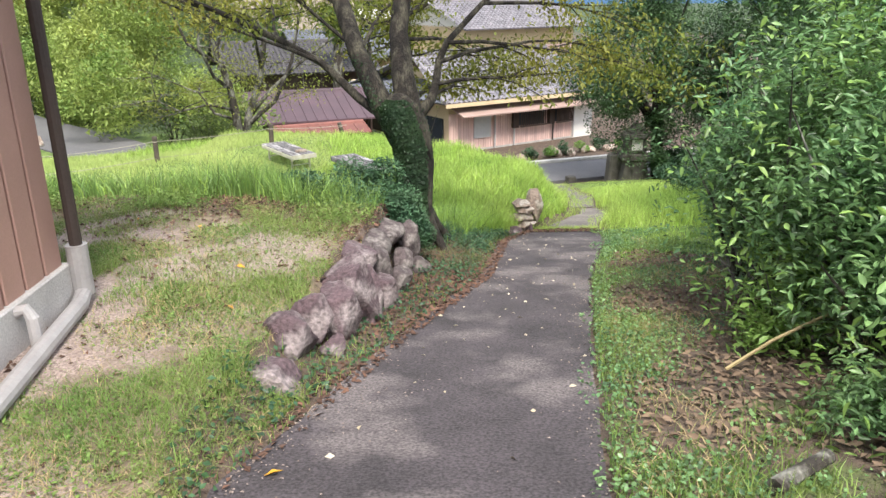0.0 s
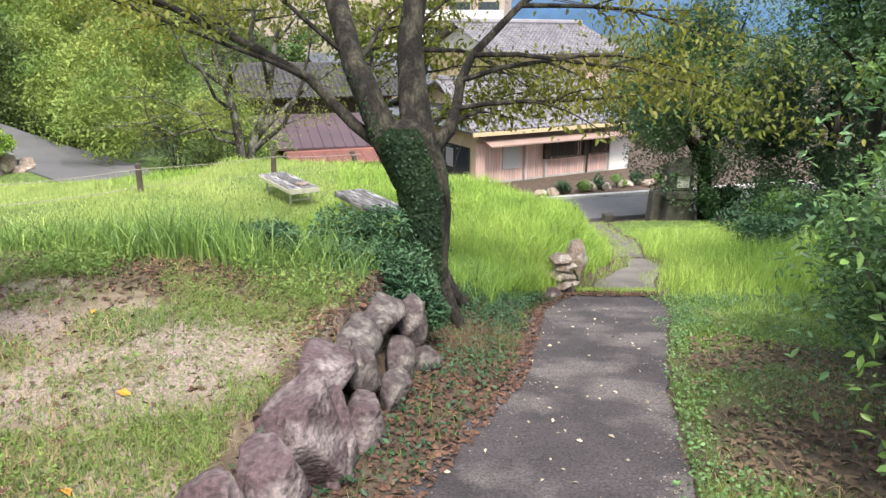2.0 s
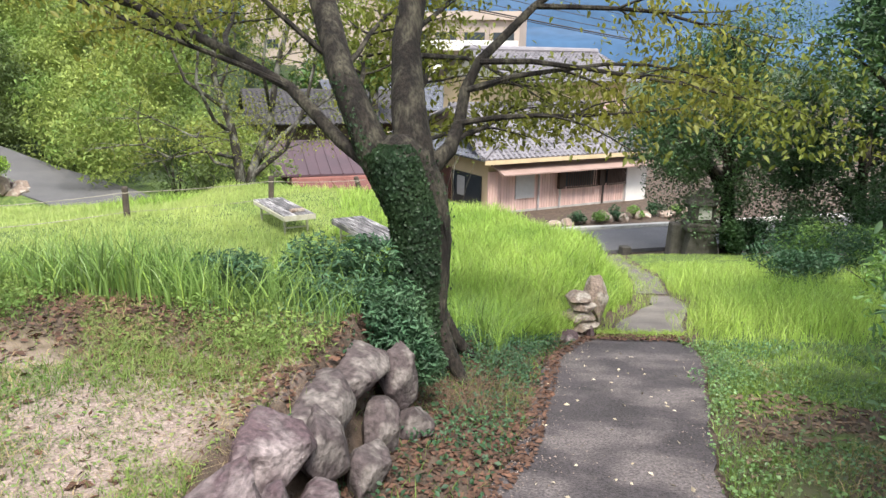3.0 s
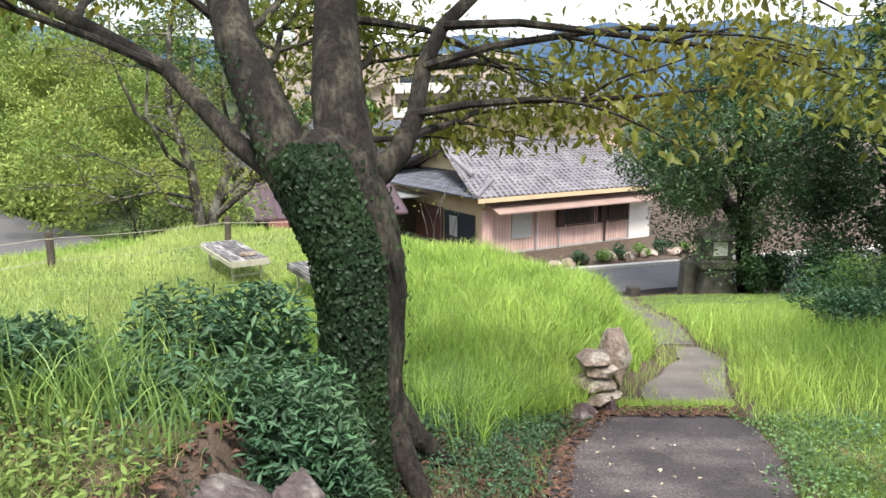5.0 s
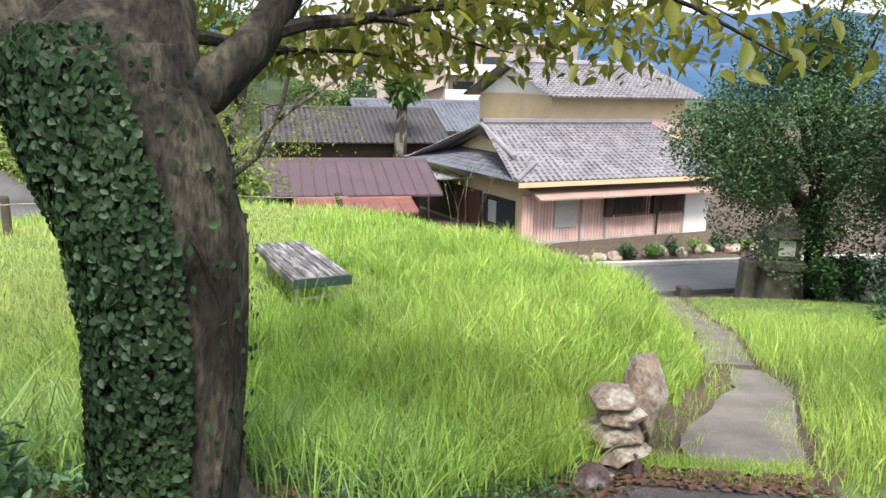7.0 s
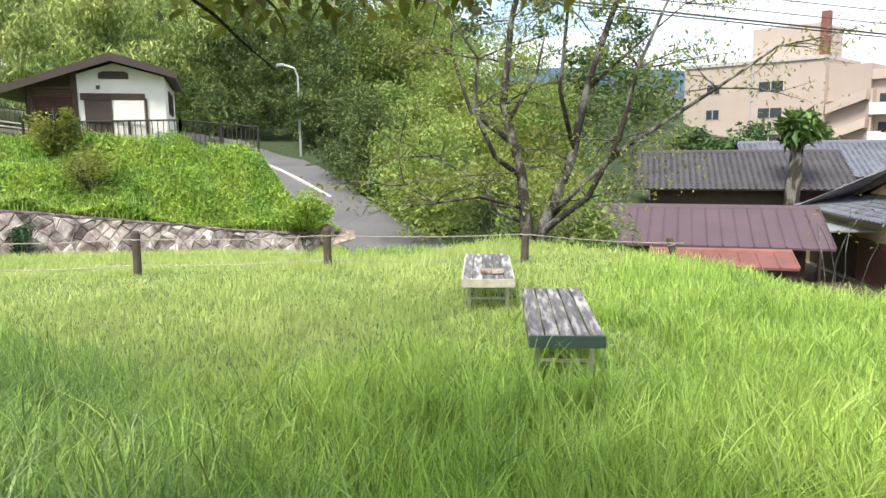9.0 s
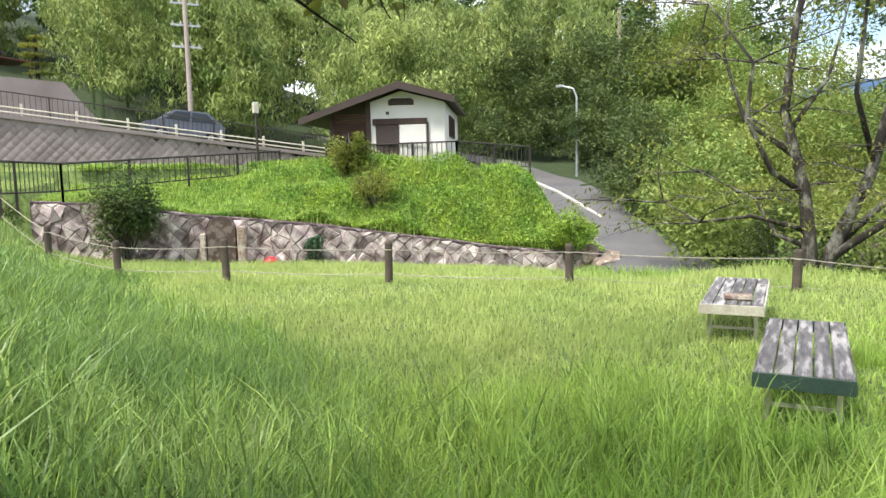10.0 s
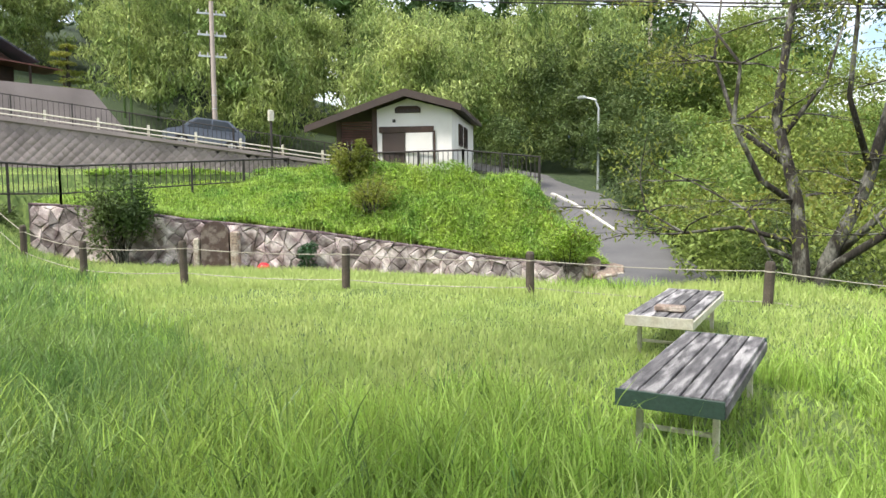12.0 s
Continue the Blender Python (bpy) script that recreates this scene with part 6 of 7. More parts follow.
# ---- the ivy-clad cherry tree ----
def branch_out(bm, start, way, length, r, rnd, depth, tips, droop=0.05):
    p, d, pts, rad = Vector(start), Vector(way).normalized(), [Vector(start)], [r]
    n = 6
    for i in range(n):
        d = (d + Vector((rnd.uniform(-0.22, 0.22), rnd.uniform(-0.22, 0.22), rnd.uniform(-0.16, 0.14) - droop))).normalized()
        p = p + d * length / n
        pts.append(p.copy())
        rad.append(r * (1 - 0.8 * (i + 1) / n))
        if depth == 0 or i >= 2:
            tips.append((p.copy(), d.copy()))
        if depth > 0 and i >= 1:
            for s in (-1, 1):
                if rnd.random() < 0.75:
                    side = d.cross(Vector((0, 0, 1))).normalized() * s
                    branch_out(bm, p, d * 0.6 + side * rnd.uniform(0.5, 1.0) + Vector((0, 0, rnd.uniform(-0.2, 0.25))), length * rnd.uniform(0.35, 0.6), rad[-1] * 0.6, rnd, depth - 1, tips, droop)
    tube(bm, pts, rad, 7 if r > 0.02 else 4, cap=False)


def cherry_tree():
    root = thing("cherry_tree", "old leaning cherry tree, trunk wrapped in ivy", "tree")
    rnd = random.Random(11)
    bm = bmesh.new()
    axis = [(-0.47, 9.77, -1.6), (-0.49, 9.78, -1.25), (-0.5, 9.8, -1.0), (-0.505, 9.84, -0.7), (-0.5, 9.875, -0.4), (-0.52, 9.885, -0.06), (-0.615, 9.905, 0.2), (-0.71, 9.925, 0.46), (-0.72, 9.945, 0.64)]
    girth = [0.34, 0.265, 0.22, 0.21, 0.222, 0.245, 0.272, 0.265, 0.1]
    rings = 64
    dense = [[float(np.interp(8 * k / rings, range(9), [a[i] for a in axis])) for i in range(3)] for k in range(rings + 1)]
    swell = [float(np.interp(8 * k / rings, range(9), girth)) for k in range(rings + 1)]
    tube(bm, dense, swell, 44)
    for v in bm.verts:
        k = min(range(rings + 1), key=lambda q: abs(dense[q][2] - v.co.z))
        out = v.co - Vector(dense[k])
        ridge_n = noise.noise(Vector((v.co.x * 14, v.co.y * 14, v.co.z * 4.5)))
        v.co += out * (0.1 * noise.noise(v.co * 3.1) + 0.09 * abs(ridge_n) + 0.05 * noise.noise(v.co * 26))
    tube(bm, [(-0.4, 9.9, -0.16), (-0.32, 9.95, -0.13), (-0.28, 9.97, -0.12)], [0.05, 0.035, 0.02], 8, wob=0.3)
    trunk = part("trunk", bm, BARK, root, "dark lichened bark", smooth=True)
    for a, l in ((0.5, 0.5), (1.5, 0.45), (2.6, 0.5), (3.7, 0.45), (4.6, 0.6), (5.5, 0.55)):
        c, s = math.cos(a), math.sin(a)
        p = [Vector((-0.46 + c * q, 9.82 + s * q, 0)) for q in (0.1, 0.26, 0.26 + l * 0.5, 0.26 + l)]
        zs = [-0.95, -1.2] + [float(height(q.x, q.y)) - 0.04 for q in p[2:]]
        part("root", tube(bmesh.new(), [(q.x, q.y, min(z, -0.95)) for q, z in zip(p, zs)], [0.1, 0.075, 0.045, 0.02], 9, wob=0.3), BARK, root, smooth=True)
    limbs = {
        "A": ([(-0.68, 9.8, -0.05), (-0.78, 9.83, 0.18), (-0.93, 9.89, 0.46), (-1.06, 9.98, 0.74), (-1.25, 10.15, 1.15), (-1.45, 10.55, 1.7), (-1.75, 10.8, 2.6), (-2.1, 11.0, 3.6)], [0.16, 0.17, 0.16, 0.14, 0.125, 0.115, 0.09, 0.05]),
        "B": ([(-0.58, 9.8, -0.05), (-0.59, 9.85, 0.25), (-0.61, 9.93, 0.5), (-0.66, 10.08, 0.86), (-0.7, 10.45, 1.4), (-0.65, 10.6, 1.85), (-0.5, 10.9, 2.8), (-0.3, 11.2, 3.8)], [0.16, 0.18, 0.17, 0.15, 0.13, 0.12, 0.09, 0.05]),
        "C": ([(-0.58, 9.9, 0.32), (-0.42, 9.96, 0.4), (-0.3, 10.03, 0.52), (-0.22, 10.22, 0.72), (-0.17, 10.34, 1.0), (-0.05, 10.45, 1.25), (0.45, 10.75, 1.75), (1.2, 11.1, 2.3)], [0.11, 0.085, 0.07, 0.06, 0.05, 0.045, 0.035, 0.02]),
        "D": ([(-0.85, 9.86, 0.26), (-1.02, 9.92, 0.4), (-1.25, 10.0, 0.56), (-1.75, 10.35, 1.0), (-2.32, 10.46, 1.3), (-3.2, 10.6, 1.7), (-4.4, 10.8, 2.0)], [0.1, 0.07, 0.06, 0.052, 0.046, 0.035, 0.018]),
    }
    limbs = {k: ([(x + 0.02 * max(0.0, 1 - max(z, 0)), y + 0.07 * max(0.0, 1 - 0.5 * max(z, 0)), z) for x, y, z in pts], rad) for k, (pts, rad) in limbs.items()}
    for pts, rad in limbs.values():
        part("limb", tube(bmesh.new(), pts, rad, 12, wob=0.12), BARK, root, smooth=True)
    tips = []
    bm = bmesh.new()
    shoots = [((-0.66, 10.1, 0.9), (0.2, 0.9, 0.15), 2.0), ((-0.7, 10.4, 1.3), (-0.2, 0.9, 0.05), 2.2), ((-0.61, 9.95, 0.55), (0.4, 0.9, 0.25), 1.7), ((-0.7, 10.4, 1.3), (0.7, 0.7, 0.0), 2.4), ((-1.06, 10.0, 0.8), (-0.3, 0.9, 0.3), 2.0), ((-1.25, 10.15, 1.15), (0.2, 0.9, 0.1), 2.0), ((-0.3, 10.05, 0.55), (0.6, 0.7, 0.2), 1.6),
              ((-1.45, 10.55, 1.7), (-0.9, 0.2, 0.5), 3.2), ((-1.75, 10.8, 2.6), (-0.6, 0.9, 0.5), 3.2), ((-1.25, 10.35, 1.15), (-0.8, -0.6, 0.6), 2.6), ((-1.75, 10.8, 2.6), (-0.6, -0.9, 0.4), 3.4),
              ((-0.7, 10.45, 1.4), (0.3, 0.9, 0.5), 3.0), ((-0.5, 10.9, 2.8), (0.7, 0.6, 0.4), 3.4), ((-0.65, 10.6, 1.85), (0.8, -0.5, 0.5), 2.6), ((-0.5, 10.9, 2.8), (0.3, -0.9, 0.4), 3.2),
              ((-0.17, 10.34, 1.0), (0.85, 0.35, 0.1), 2.7), ((-0.05, 10.45, 1.25), (0.95, -0.05, 0.12), 2.8), ((0.45, 10.75, 1.75), (0.9, 0.35, -0.05), 2.4), ((-0.22, 10.22, 0.72), (0.9, 0.15, 0.12), 2.0), ((-0.17, 10.34, 1.0), (0.55, 0.8, 0.15), 2.2),
              ((-2.32, 10.46, 1.3), (-0.7, 0.7, 0.1), 2.2), ((-3.2, 10.6, 1.7), (-0.9, -0.3, 0.15), 2.6), ((-1.75, 10.35, 1.0), (-0.9, -0.2, 0.25), 2.6), ((-2.32, 10.46, 1.3), (-0.6, 0.9, 0.35), 2.4), ((-4.4, 10.8, 2.0), (-0.9, 0.3, 0.0), 1.8), ((-2.1, 11.0, 3.6), (-0.5, 0.6, 0.6), 2.5), ((-0.3, 11.2, 3.8), (0.4, 0.6, 0.6), 2.5)]
    for s, w, ln in shoots:
        branch_out(bm, s, (w[0], w[1], w[2] + (0.22 if s[0] < -1 else 0)), ln, 0.03, rnd, 1, tips, 0.03 if s[0] > -1 else -0.02)
    part("branchwork", bm, BARK, root)["kind"] = "stuff"
    P = np.array([tuple(t[0]) for t in tips])
    n = len(P)
    rep = max(1, int(26000 / n))
    C = np.repeat(P, rep, 0) + RNG.normal(0, 1, (n * rep, 3)) * (0.17, 0.17, 0.11) - (0, 0, 0.05)
    keep = (C[:, 2] > 0.45) & ((C[:, 0] > 0.5) | (C[:, 1] < 9.6) | (C[:, 2] > -0.18 + 0.235 * np.hypot(C[:, 0] - 1.4, C[:, 1] - 11))) & ~((C[:, 1] > 11.6) & (C[:, 0] > -1.5) & (C[:, 2] < 1.5))
    crown = mesh_np("crown", *leaves_np(C[keep], 0.07, droop=0.9, narrow=0.5, oval=True), LEAF_CHERRY)
    crown.parent = root
    crown["label"] = "sparse yellow-green cherry leaves"
    # ivy over the trunk and the foot of the limbs
    A = np.array(axis)
    rad = np.array(girth)
    m = 34000
    t = RNG.uniform(0.6, 7.6, m)
    c = np.stack([np.interp(t, range(9), A[:, i]) for i in range(3)], 1)
    r = np.interp(t, range(9), rad)
    a = RNG.uniform(0, 2 * np.pi, m)
    thin = RNG.uniform(size=m) < np.where((a + 0.95) % (2 * np.pi) < 3.95, 0.02, 0.98)
    nn = np.stack([np.cos(a), np.sin(a), np.zeros(m)], 1)
    pos = (c + nn * (r * 1.03 + RNG.uniform(0.01, 0.05, m))[:, None])[thin]
    nrm = nn[thin]
    A2 = np.array(limbs["A"][0])
    t = RNG.uniform(0, 4, 1500)
    a = RNG.uniform(0, 2 * np.pi, 1500)
    n2 = np.stack([np.cos(a), np.sin(a), np.zeros(1500)], 1)
    c2 = np.stack([np.interp(t, range(8), A2[:, i]) for i in range(3)], 1) + n2 * np.interp(t, range(8), limbs["A"][1])[:, None] * 1.08
    ivy = mesh_np("ivy", *leaves_np(np.concatenate([pos, c2]), 0.028, droop=1.1, narrow=0.8, normals=np.concatenate([nrm, n2]), oval=True), LEAF_IVY)
    ivy.parent = root
    ivy["label"] = "dark glossy ivy leaves"
    bm = bmesh.new()
    for k in range(7):
        a0 = rnd.uniform(0, 6.28)
        pts = []
        for q in range(10):
            tt = 0.4 + q * 0.65
            aa = a0 + 0.35 * math.sin(q * 0.8 + k)
            ce = [float(np.interp(tt, range(9), A[:, i])) for i in range(3)]
            rr = float(np.interp(tt, range(9), rad)) * 1.02
            pts.append((ce[0] + math.cos(aa) * rr, ce[1] + math.sin(aa) * rr, ce[2]))
        tube(bm, pts, 0.012, 5)
    part("ivy_vine", bm, BARK, root)["kind"] = "stuff"


cherry_tree()

# ---- shrubs and bushes ----
def bush(name, label, centre, radii, n, size, mat_, stems=8, narrow=0.45, base=None, droop=0.0, lumps=7, shell=0.35, cat="bush", spread=0.45, oval=False):
    """Stems that fan out from the ground, and leaves in uneven clumps."""
    root = thing(name, label, cat)
    rnd = random.Random(int(abs(centre[0] * 31 + centre[1] * 17) * 10))
    zg = base if base is not None else float(height(centre[0], centre[1]))
    bm = bmesh.new()
    tops = []
    for k in range(stems):
        d = Vector((rnd.gauss(0, 1), rnd.gauss(0, 1), rnd.gauss(0.4, 0.6))).normalized()
        e = Vector(centre) + Vector((d.x * radii[0], d.y * radii[1], d.z * radii[2])) * rnd.uniform(0.5, 0.9)
        s = Vector((centre[0] + rnd.uniform(-0.15, 0.15) * radii[0], centre[1] + rnd.uniform(-0.15, 0.15) * radii[1], zg - 0.05))
        mid = s.lerp(e, 0.5) + Vector((0, 0, 0.12 * radii[2]))
        tube(bm, [s, mid, e], [0.014 * max(1, radii[2]), 0.01 * max(1, radii[2]), 0.004], 5, cap=False)
        tops.append(e)
    part("stemwork", bm, BARK_GREY, root)["kind"] = "stuff"
    pts = []
    for k in range(lumps):
        d = RNG.normal(size=3)
        d /= np.linalg.norm(d)
        c = np.array(centre) + d * np.array(radii) * RNG.uniform(0.25, 0.7)
        pts.append(blob(c, np.array(radii) * RNG.uniform(spread * 0.75, spread * 1.25), n // lumps, shell))
    C = np.concatenate(pts)
    C = C[C[:, 2] > height(C[:, 0], C[:, 1]) + 0.03]
    ob = mesh_np("foliage", *leaves_np(C, size, droop=droop, narrow=narrow, oval=oval), mat_)
    ob.parent = root
    return root


bush("nandina_shrub", "dark green leafy shrub at the tree's foot", (-1.08, 8.95, -0.66), (0.86, 0.62, 0.74), 20000, 0.056, LEAF_NANDINA, 14, 0.32, lumps=18, cat="shrub", spread=0.38, oval=True)
bush("nandina_shrub", "dark green leafy shrub between boulders and trunk", (-0.72, 8.85, -0.74), (0.52, 0.42, 0.54), 10000, 0.056, LEAF_NANDINA, 9, 0.32, lumps=12, cat="shrub", spread=0.4, oval=True)
bush("nandina_shrub", "dark green leafy shrub on the yard's edge", (-1.85, 8.75, -0.42), (0.5, 0.45, 0.36), 4200, 0.066, LEAF_NANDINA, 8, 0.26, lumps=8, cat="shrub")
# the dense thicket beside the path
for i, (bx, by, bz, r, hgt, mt, sz) in enumerate([(2.75, 3.1, 0.35, 1.25, 1.1, LEAF_BRIGHT, 0.1), (2.6, 4.4, 0.55, 1.25, 1.45, LEAF_THICKET, 0.1), (2.6, 5.6, 0.45, 1.15, 1.55, LEAF_THICKET, 0.09), (2.75, 6.7, 0.25, 1.15, 1.5, LEAF_THICKET, 0.09),
                                                 (3.9, 4.0, 1.2, 1.6, 1.9, LEAF_DARK, 0.1), (4.1, 6.0, 1.3, 1.6, 2.2, LEAF_BRIGHT, 0.1), (4.0, 7.6, 0.9, 1.3, 2.0, LEAF_DARK, 0.1), (2.2, 4.9, -0.25, 0.75, 0.6, LEAF_BRIGHT, 0.07), (2.0, 3.3, -0.2, 0.6, 0.4, LEAF_THICKET, 0.07), (3.7, 8.5, -0.3, 1.0, 1.1, LEAF_THICKET, 0.09), (4.6, 10.2, -0.8, 1.1, 0.95, LEAF_BRIGHT, 0.09)]):
    tb = bush("thicket_bush", ("dark" if mt is LEAF_DARK else "bright") + " green leafy bush crowding the path's verge", (bx, by, bz), (r, r, hgt), 8500 if r > 0.8 else 3000, sz * 0.8, mt, 12, 0.36, lumps=24, shell=0.3, spread=0.29, oval=True)
    # scattered larger pale leaves on the outer shoots
    if mt is not LEAF_DARK:
        ex = mesh_np("outer_leaves", *leaves_np(blob((bx, by, bz), (r * 0.95, r * 0.95, hgt * 0.95), 600 if r > 0.8 else 200, 0.8), 0.075, narrow=0.42, oval=True), LEAF_BRIGHT if i % 3 else LEAF_THICKET)
        ex.parent = tb
for bx, by, r, h in ((10.0, 25.2, 1.5, 1.25), (11.9, 24.6, 1.7, 1.5), (8.6, 26.2, 0.9, 0.8)):
    bush("evergreen_bush", "dark evergreen bush beside the stone lantern", (bx, by, float(height(bx, by)) + h * 0.8), (r, r, h), 5200, 0.13, LEAF_DARK, 8, 0.42, lumps=14, shell=0.3)
for i, (bx, by, r, h) in enumerate([(5.9, 16.6, 1.0, 0.55), (6.9, 15.2, 1.1, 0.6), (7.4, 18.0, 1.3, 0.8), (8.6, 20.0, 1.5, 1.0)]):
    bush("low_bush", "low spreading green bush on the grassy slope", (bx, by, float(height(bx, by)) + h * 0.6), (r, r, h), 3000, 0.1, LEAF_BRIGHT if i % 2 else LEAF_MID, 6, 0.35, lumps=9)


def tree(name, label, base, h, crown, n, size, mat_, bark=BARK, r=0.15, lumps=16, lean=(0, 0), narrow=0.45, limbs=7, droop=0.2, shell=0.4, spread=0.34):
    """A tapered trunk with limbs that reach into an uneven crown: crown is (centre offset z, rx, ry, rz)."""
    root = thing(name, label, "tree")
    rnd = random.Random(int(abs(base[0] * 13 + base[1] * 7)))
    b = Vector(base)
    cz, rx, ry, rz = crown
    cc = b + Vector((lean[0], lean[1], cz))
    part("trunk", tube(bmesh.new(), [b - Vector((0, 0, 0.3)), b.lerp(cc, 0.35) + Vector((rnd.uniform(-0.1, 0.1), 0, 0)), b.lerp(cc, 0.7), cc + Vector((0, 0, rz * 0.5))], [r, r * 0.8, r * 0.6, r * 0.2], 10, wob=0.15), bark, root, smooth=True)
    bm = bmesh.new()
    cs = []
    for k in range(lumps):
        d = Vector((rnd.gauss(0, 1), rnd.gauss(0, 1), rnd.gauss(0.1, 0.8))).normalized()
        e = cc + Vector((d.x * rx, d.y * ry, d.z * rz)) * rnd.uniform(0.35, 0.75)
        cs.append(e)
        if k < limbs:
            s = b.lerp(cc, rnd.uniform(0.35, 0.9))
            tube(bm, [s, s.lerp(e, 0.5) + Vector((0, 0, 0.1 * rz)), e], [r * 0.4, r * 0.25, r * 0.06], 6, cap=False)
    part("limbwork", bm, bark, root)["kind"] = "stuff"
    C = np.concatenate([blob(tuple(e), np.array((rx, ry, rz)) * rnd.uniform(spread * 0.7, spread * 1.3), n // lumps, shell) for e in cs])
    C = C[C[:, 2] > height(C[:, 0], C[:, 1]) + 0.1]
    ob = mesh_np("crown", *leaves_np(C, size, droop=droop, narrow=narrow), mat_)
    ob.parent = root
    return root


G = lambda x, y: (x, y, float(height(x, y)))
tree("evergreen_tree", "dense dark evergreen tree over the stone lantern", G(8.9, 27.6), 7, (4.0, 4.6, 4.0, 4.8), 64000, 0.115, LEAF_DARK, r=0.3, lumps=60, spread=0.22, limbs=14, lean=(-0.5, 0))
tree("evergreen_tree", "dark evergreen tree beside the lane", G(12.6, 27.0), 6, (3.3, 2.8, 2.8, 2.9), 9000, 0.22, LEAF_DARK, r=0.2, lumps=18)
tree("evergreen_tree", "tall dark evergreen tree above the thicket", G(6.1, 10.2), 7, (4.4, 2.4, 2.4, 2.9), 15000, 0.13, LEAF_DARK, r=0.2, lumps=24)
tree("evergreen_tree", "tall dark evergreen tree at the wood's edge", G(8.8, 15.5), 8, (4.8, 2.4, 2.4, 3.6), 12000, 0.17, LEAF_DARK, r=0.22, lumps=22)
tree("broadleaf_tree", "bright green leafy tree on the grassy slope", G(10.8, 19.5), 6, (3.2, 2.2, 2.2, 2.4), 8000, 0.17, LEAF_BRIGHT, r=0.16, lumps=18)
tree("evergreen_tree", "tall dark evergreen tree behind the grassy slope", G(11.3, 22.5), 9, (6.0, 3.0, 3.0, 4.0), 14000, 0.2, LEAF_DARK, r=0.24, lumps=24)
tree("evergreen_tree", "dark evergreen tree deep in the thicket", G(7.2, 5.5), 7, (3.8, 2.4, 2.8, 3.2), 9000, 0.16, LEAF_DARK, r=0.2, lumps=18)

# forked cherry by the fence
def fork_tree():
    root = thing("forked_cherry_tree", "forked grey-barked cherry with thin airy foliage", "tree")
    rnd = random.Random(21)
    R = Vector((0.866, 0.5, 0))
    o = Vector((-5.8, 22.1, -2.25))
    def at(u, z, d=0.0):
        return o + R * u + Vector((0, 0, z)) + Vector((-0.5, 0.866, 0)) * d
    limbs = [([(0.05, -0.3, 0), (0.0, 0.7, 0), (-0.1, 1.7, 0.1), (-0.45, 3.0, 0.2), (-0.3, 4.6, 0.3), (0.1, 6.2, 0.4)], 0.15), ([(0.12, -0.3, 0), (0.35, 0.7, 0.05), (0.85, 1.9, 0.1), (1.2, 3.5, 0.2), (1.65, 4.8, 0.2), (2.3, 6.3, 0.2)], 0.13),
             ([(0.45, 0.8, 0.1), (1.1, 1.5, 0), (1.9, 2.2, -0.2), (3.4, 3.2, -0.4), (4.4, 3.9, -0.5)], 0.07), ([(-0.1, 1.6, 0.1), (-0.6, 2.0, -0.2), (-1.0, 2.9, -0.4), (-0.9, 3.8, -0.5), (-1.6, 4.8, -0.6)], 0.06),
             ([(0.0, 0.7, 0), (-0.55, 0.9, 0.3), (-0.9, 1.5, 0.5), (-1.9, 2.0, 0.8)], 0.05), ([(-0.35, 2.7, 0.2), (0.2, 3.6, 0.8), (0.5, 5.0, 1.4)], 0.05), ([(0.0, 0.2, 0.1), (0.55, 0.75, -0.1), (1.15, 1.2, -0.2), (1.7, 2.3, -0.3), (2.0, 3.6, -0.4), (2.6, 5.0, -0.4)], 0.085), ([(-0.2, 2.2, 0.1), (-1.1, 2.9, 0.4), (-1.5, 4.1, 0.6), (-1.4, 5.4, 0.7)], 0.055), ([(0.9, 2.1, 0.1), (0.6, 3.2, -0.4), (0.7, 4.6, -0.8), (0.4, 5.8, -1.0)], 0.055), ([(-0.05, 1.0, 0), (-0.9, 1.25, -0.3), (-1.7, 1.15, -0.5), (-2.3, 1.5, -0.6)], 0.045), ([(1.1, 3.2, 0.2), (2.0, 4.0, 0.9), (3.2, 5.0, 1.4)], 0.045)]
    tips = []
    bm = bmesh.new()
    for pts, r in limbs:
        P = [at(*p) for p in pts]
        part("limb", tube(bmesh.new(), P, [r * (1 - 0.75 * i / (len(P) - 1)) for i in range(len(P))], 9, wob=0.15), BARK_GREY, root, smooth=True)
        for i in range(2, len(P)):
            for _ in range(3):
                branch_out(bm, P[i], (rnd.gauss(0, 1), rnd.gauss(0, 1), rnd.uniform(-0.2, 0.6)), rnd.uniform(1.0, 2.0), 0.02, rnd, 1, tips, 0.03)
    part("twigwork", bm, BARK_GREY, root)["kind"] = "stuff"
    P = np.array([tuple(t[0]) for t in tips])
    rep = max(1, int(9500 / len(P)))
    C = np.repeat(P, rep, 0) + RNG.normal(0, 1, (len(P) * rep, 3)) * (0.2, 0.2, 0.14)
    C = C[C[:, 2] > -1.2]
    ob = mesh_np("crown", *leaves_np(C, 0.095, droop=0.9, narrow=0.4), LEAF_AIRY)
    ob.parent = root


fork_tree()
# thin bare sapling at the lawn's brink
sp = thing("sapling", "thin pale bare sapling at the lawn's edge", "sapling")
rnd = random.Random(4)
bm = bmesh.new()
tips = []
for k in range(5):
    branch_out(bm, (-0.37 + rnd.uniform(-0.1, 0.1), 22.8, -3.2), (rnd.gauss(0, 0.2), rnd.gauss(0, 0.2), 1), rnd.uniform(2.0, 2.9), 0.016, rnd, 0, tips, -0.05)
part("stemwork", bm, BARK_GREY, sp)["kind"] = "stuff"
P = np.array([tuple(t[0]) for t in tips])
fo = mesh_np("foliage", *leaves_np(np.repeat(P[P[:, 2] > -1.6], 5, 0) + RNG.normal(0, 0.12, ((P[:, 2] > -1.6).sum() * 5, 3)), 0.08), LEAF_AIRY)
fo.parent = sp

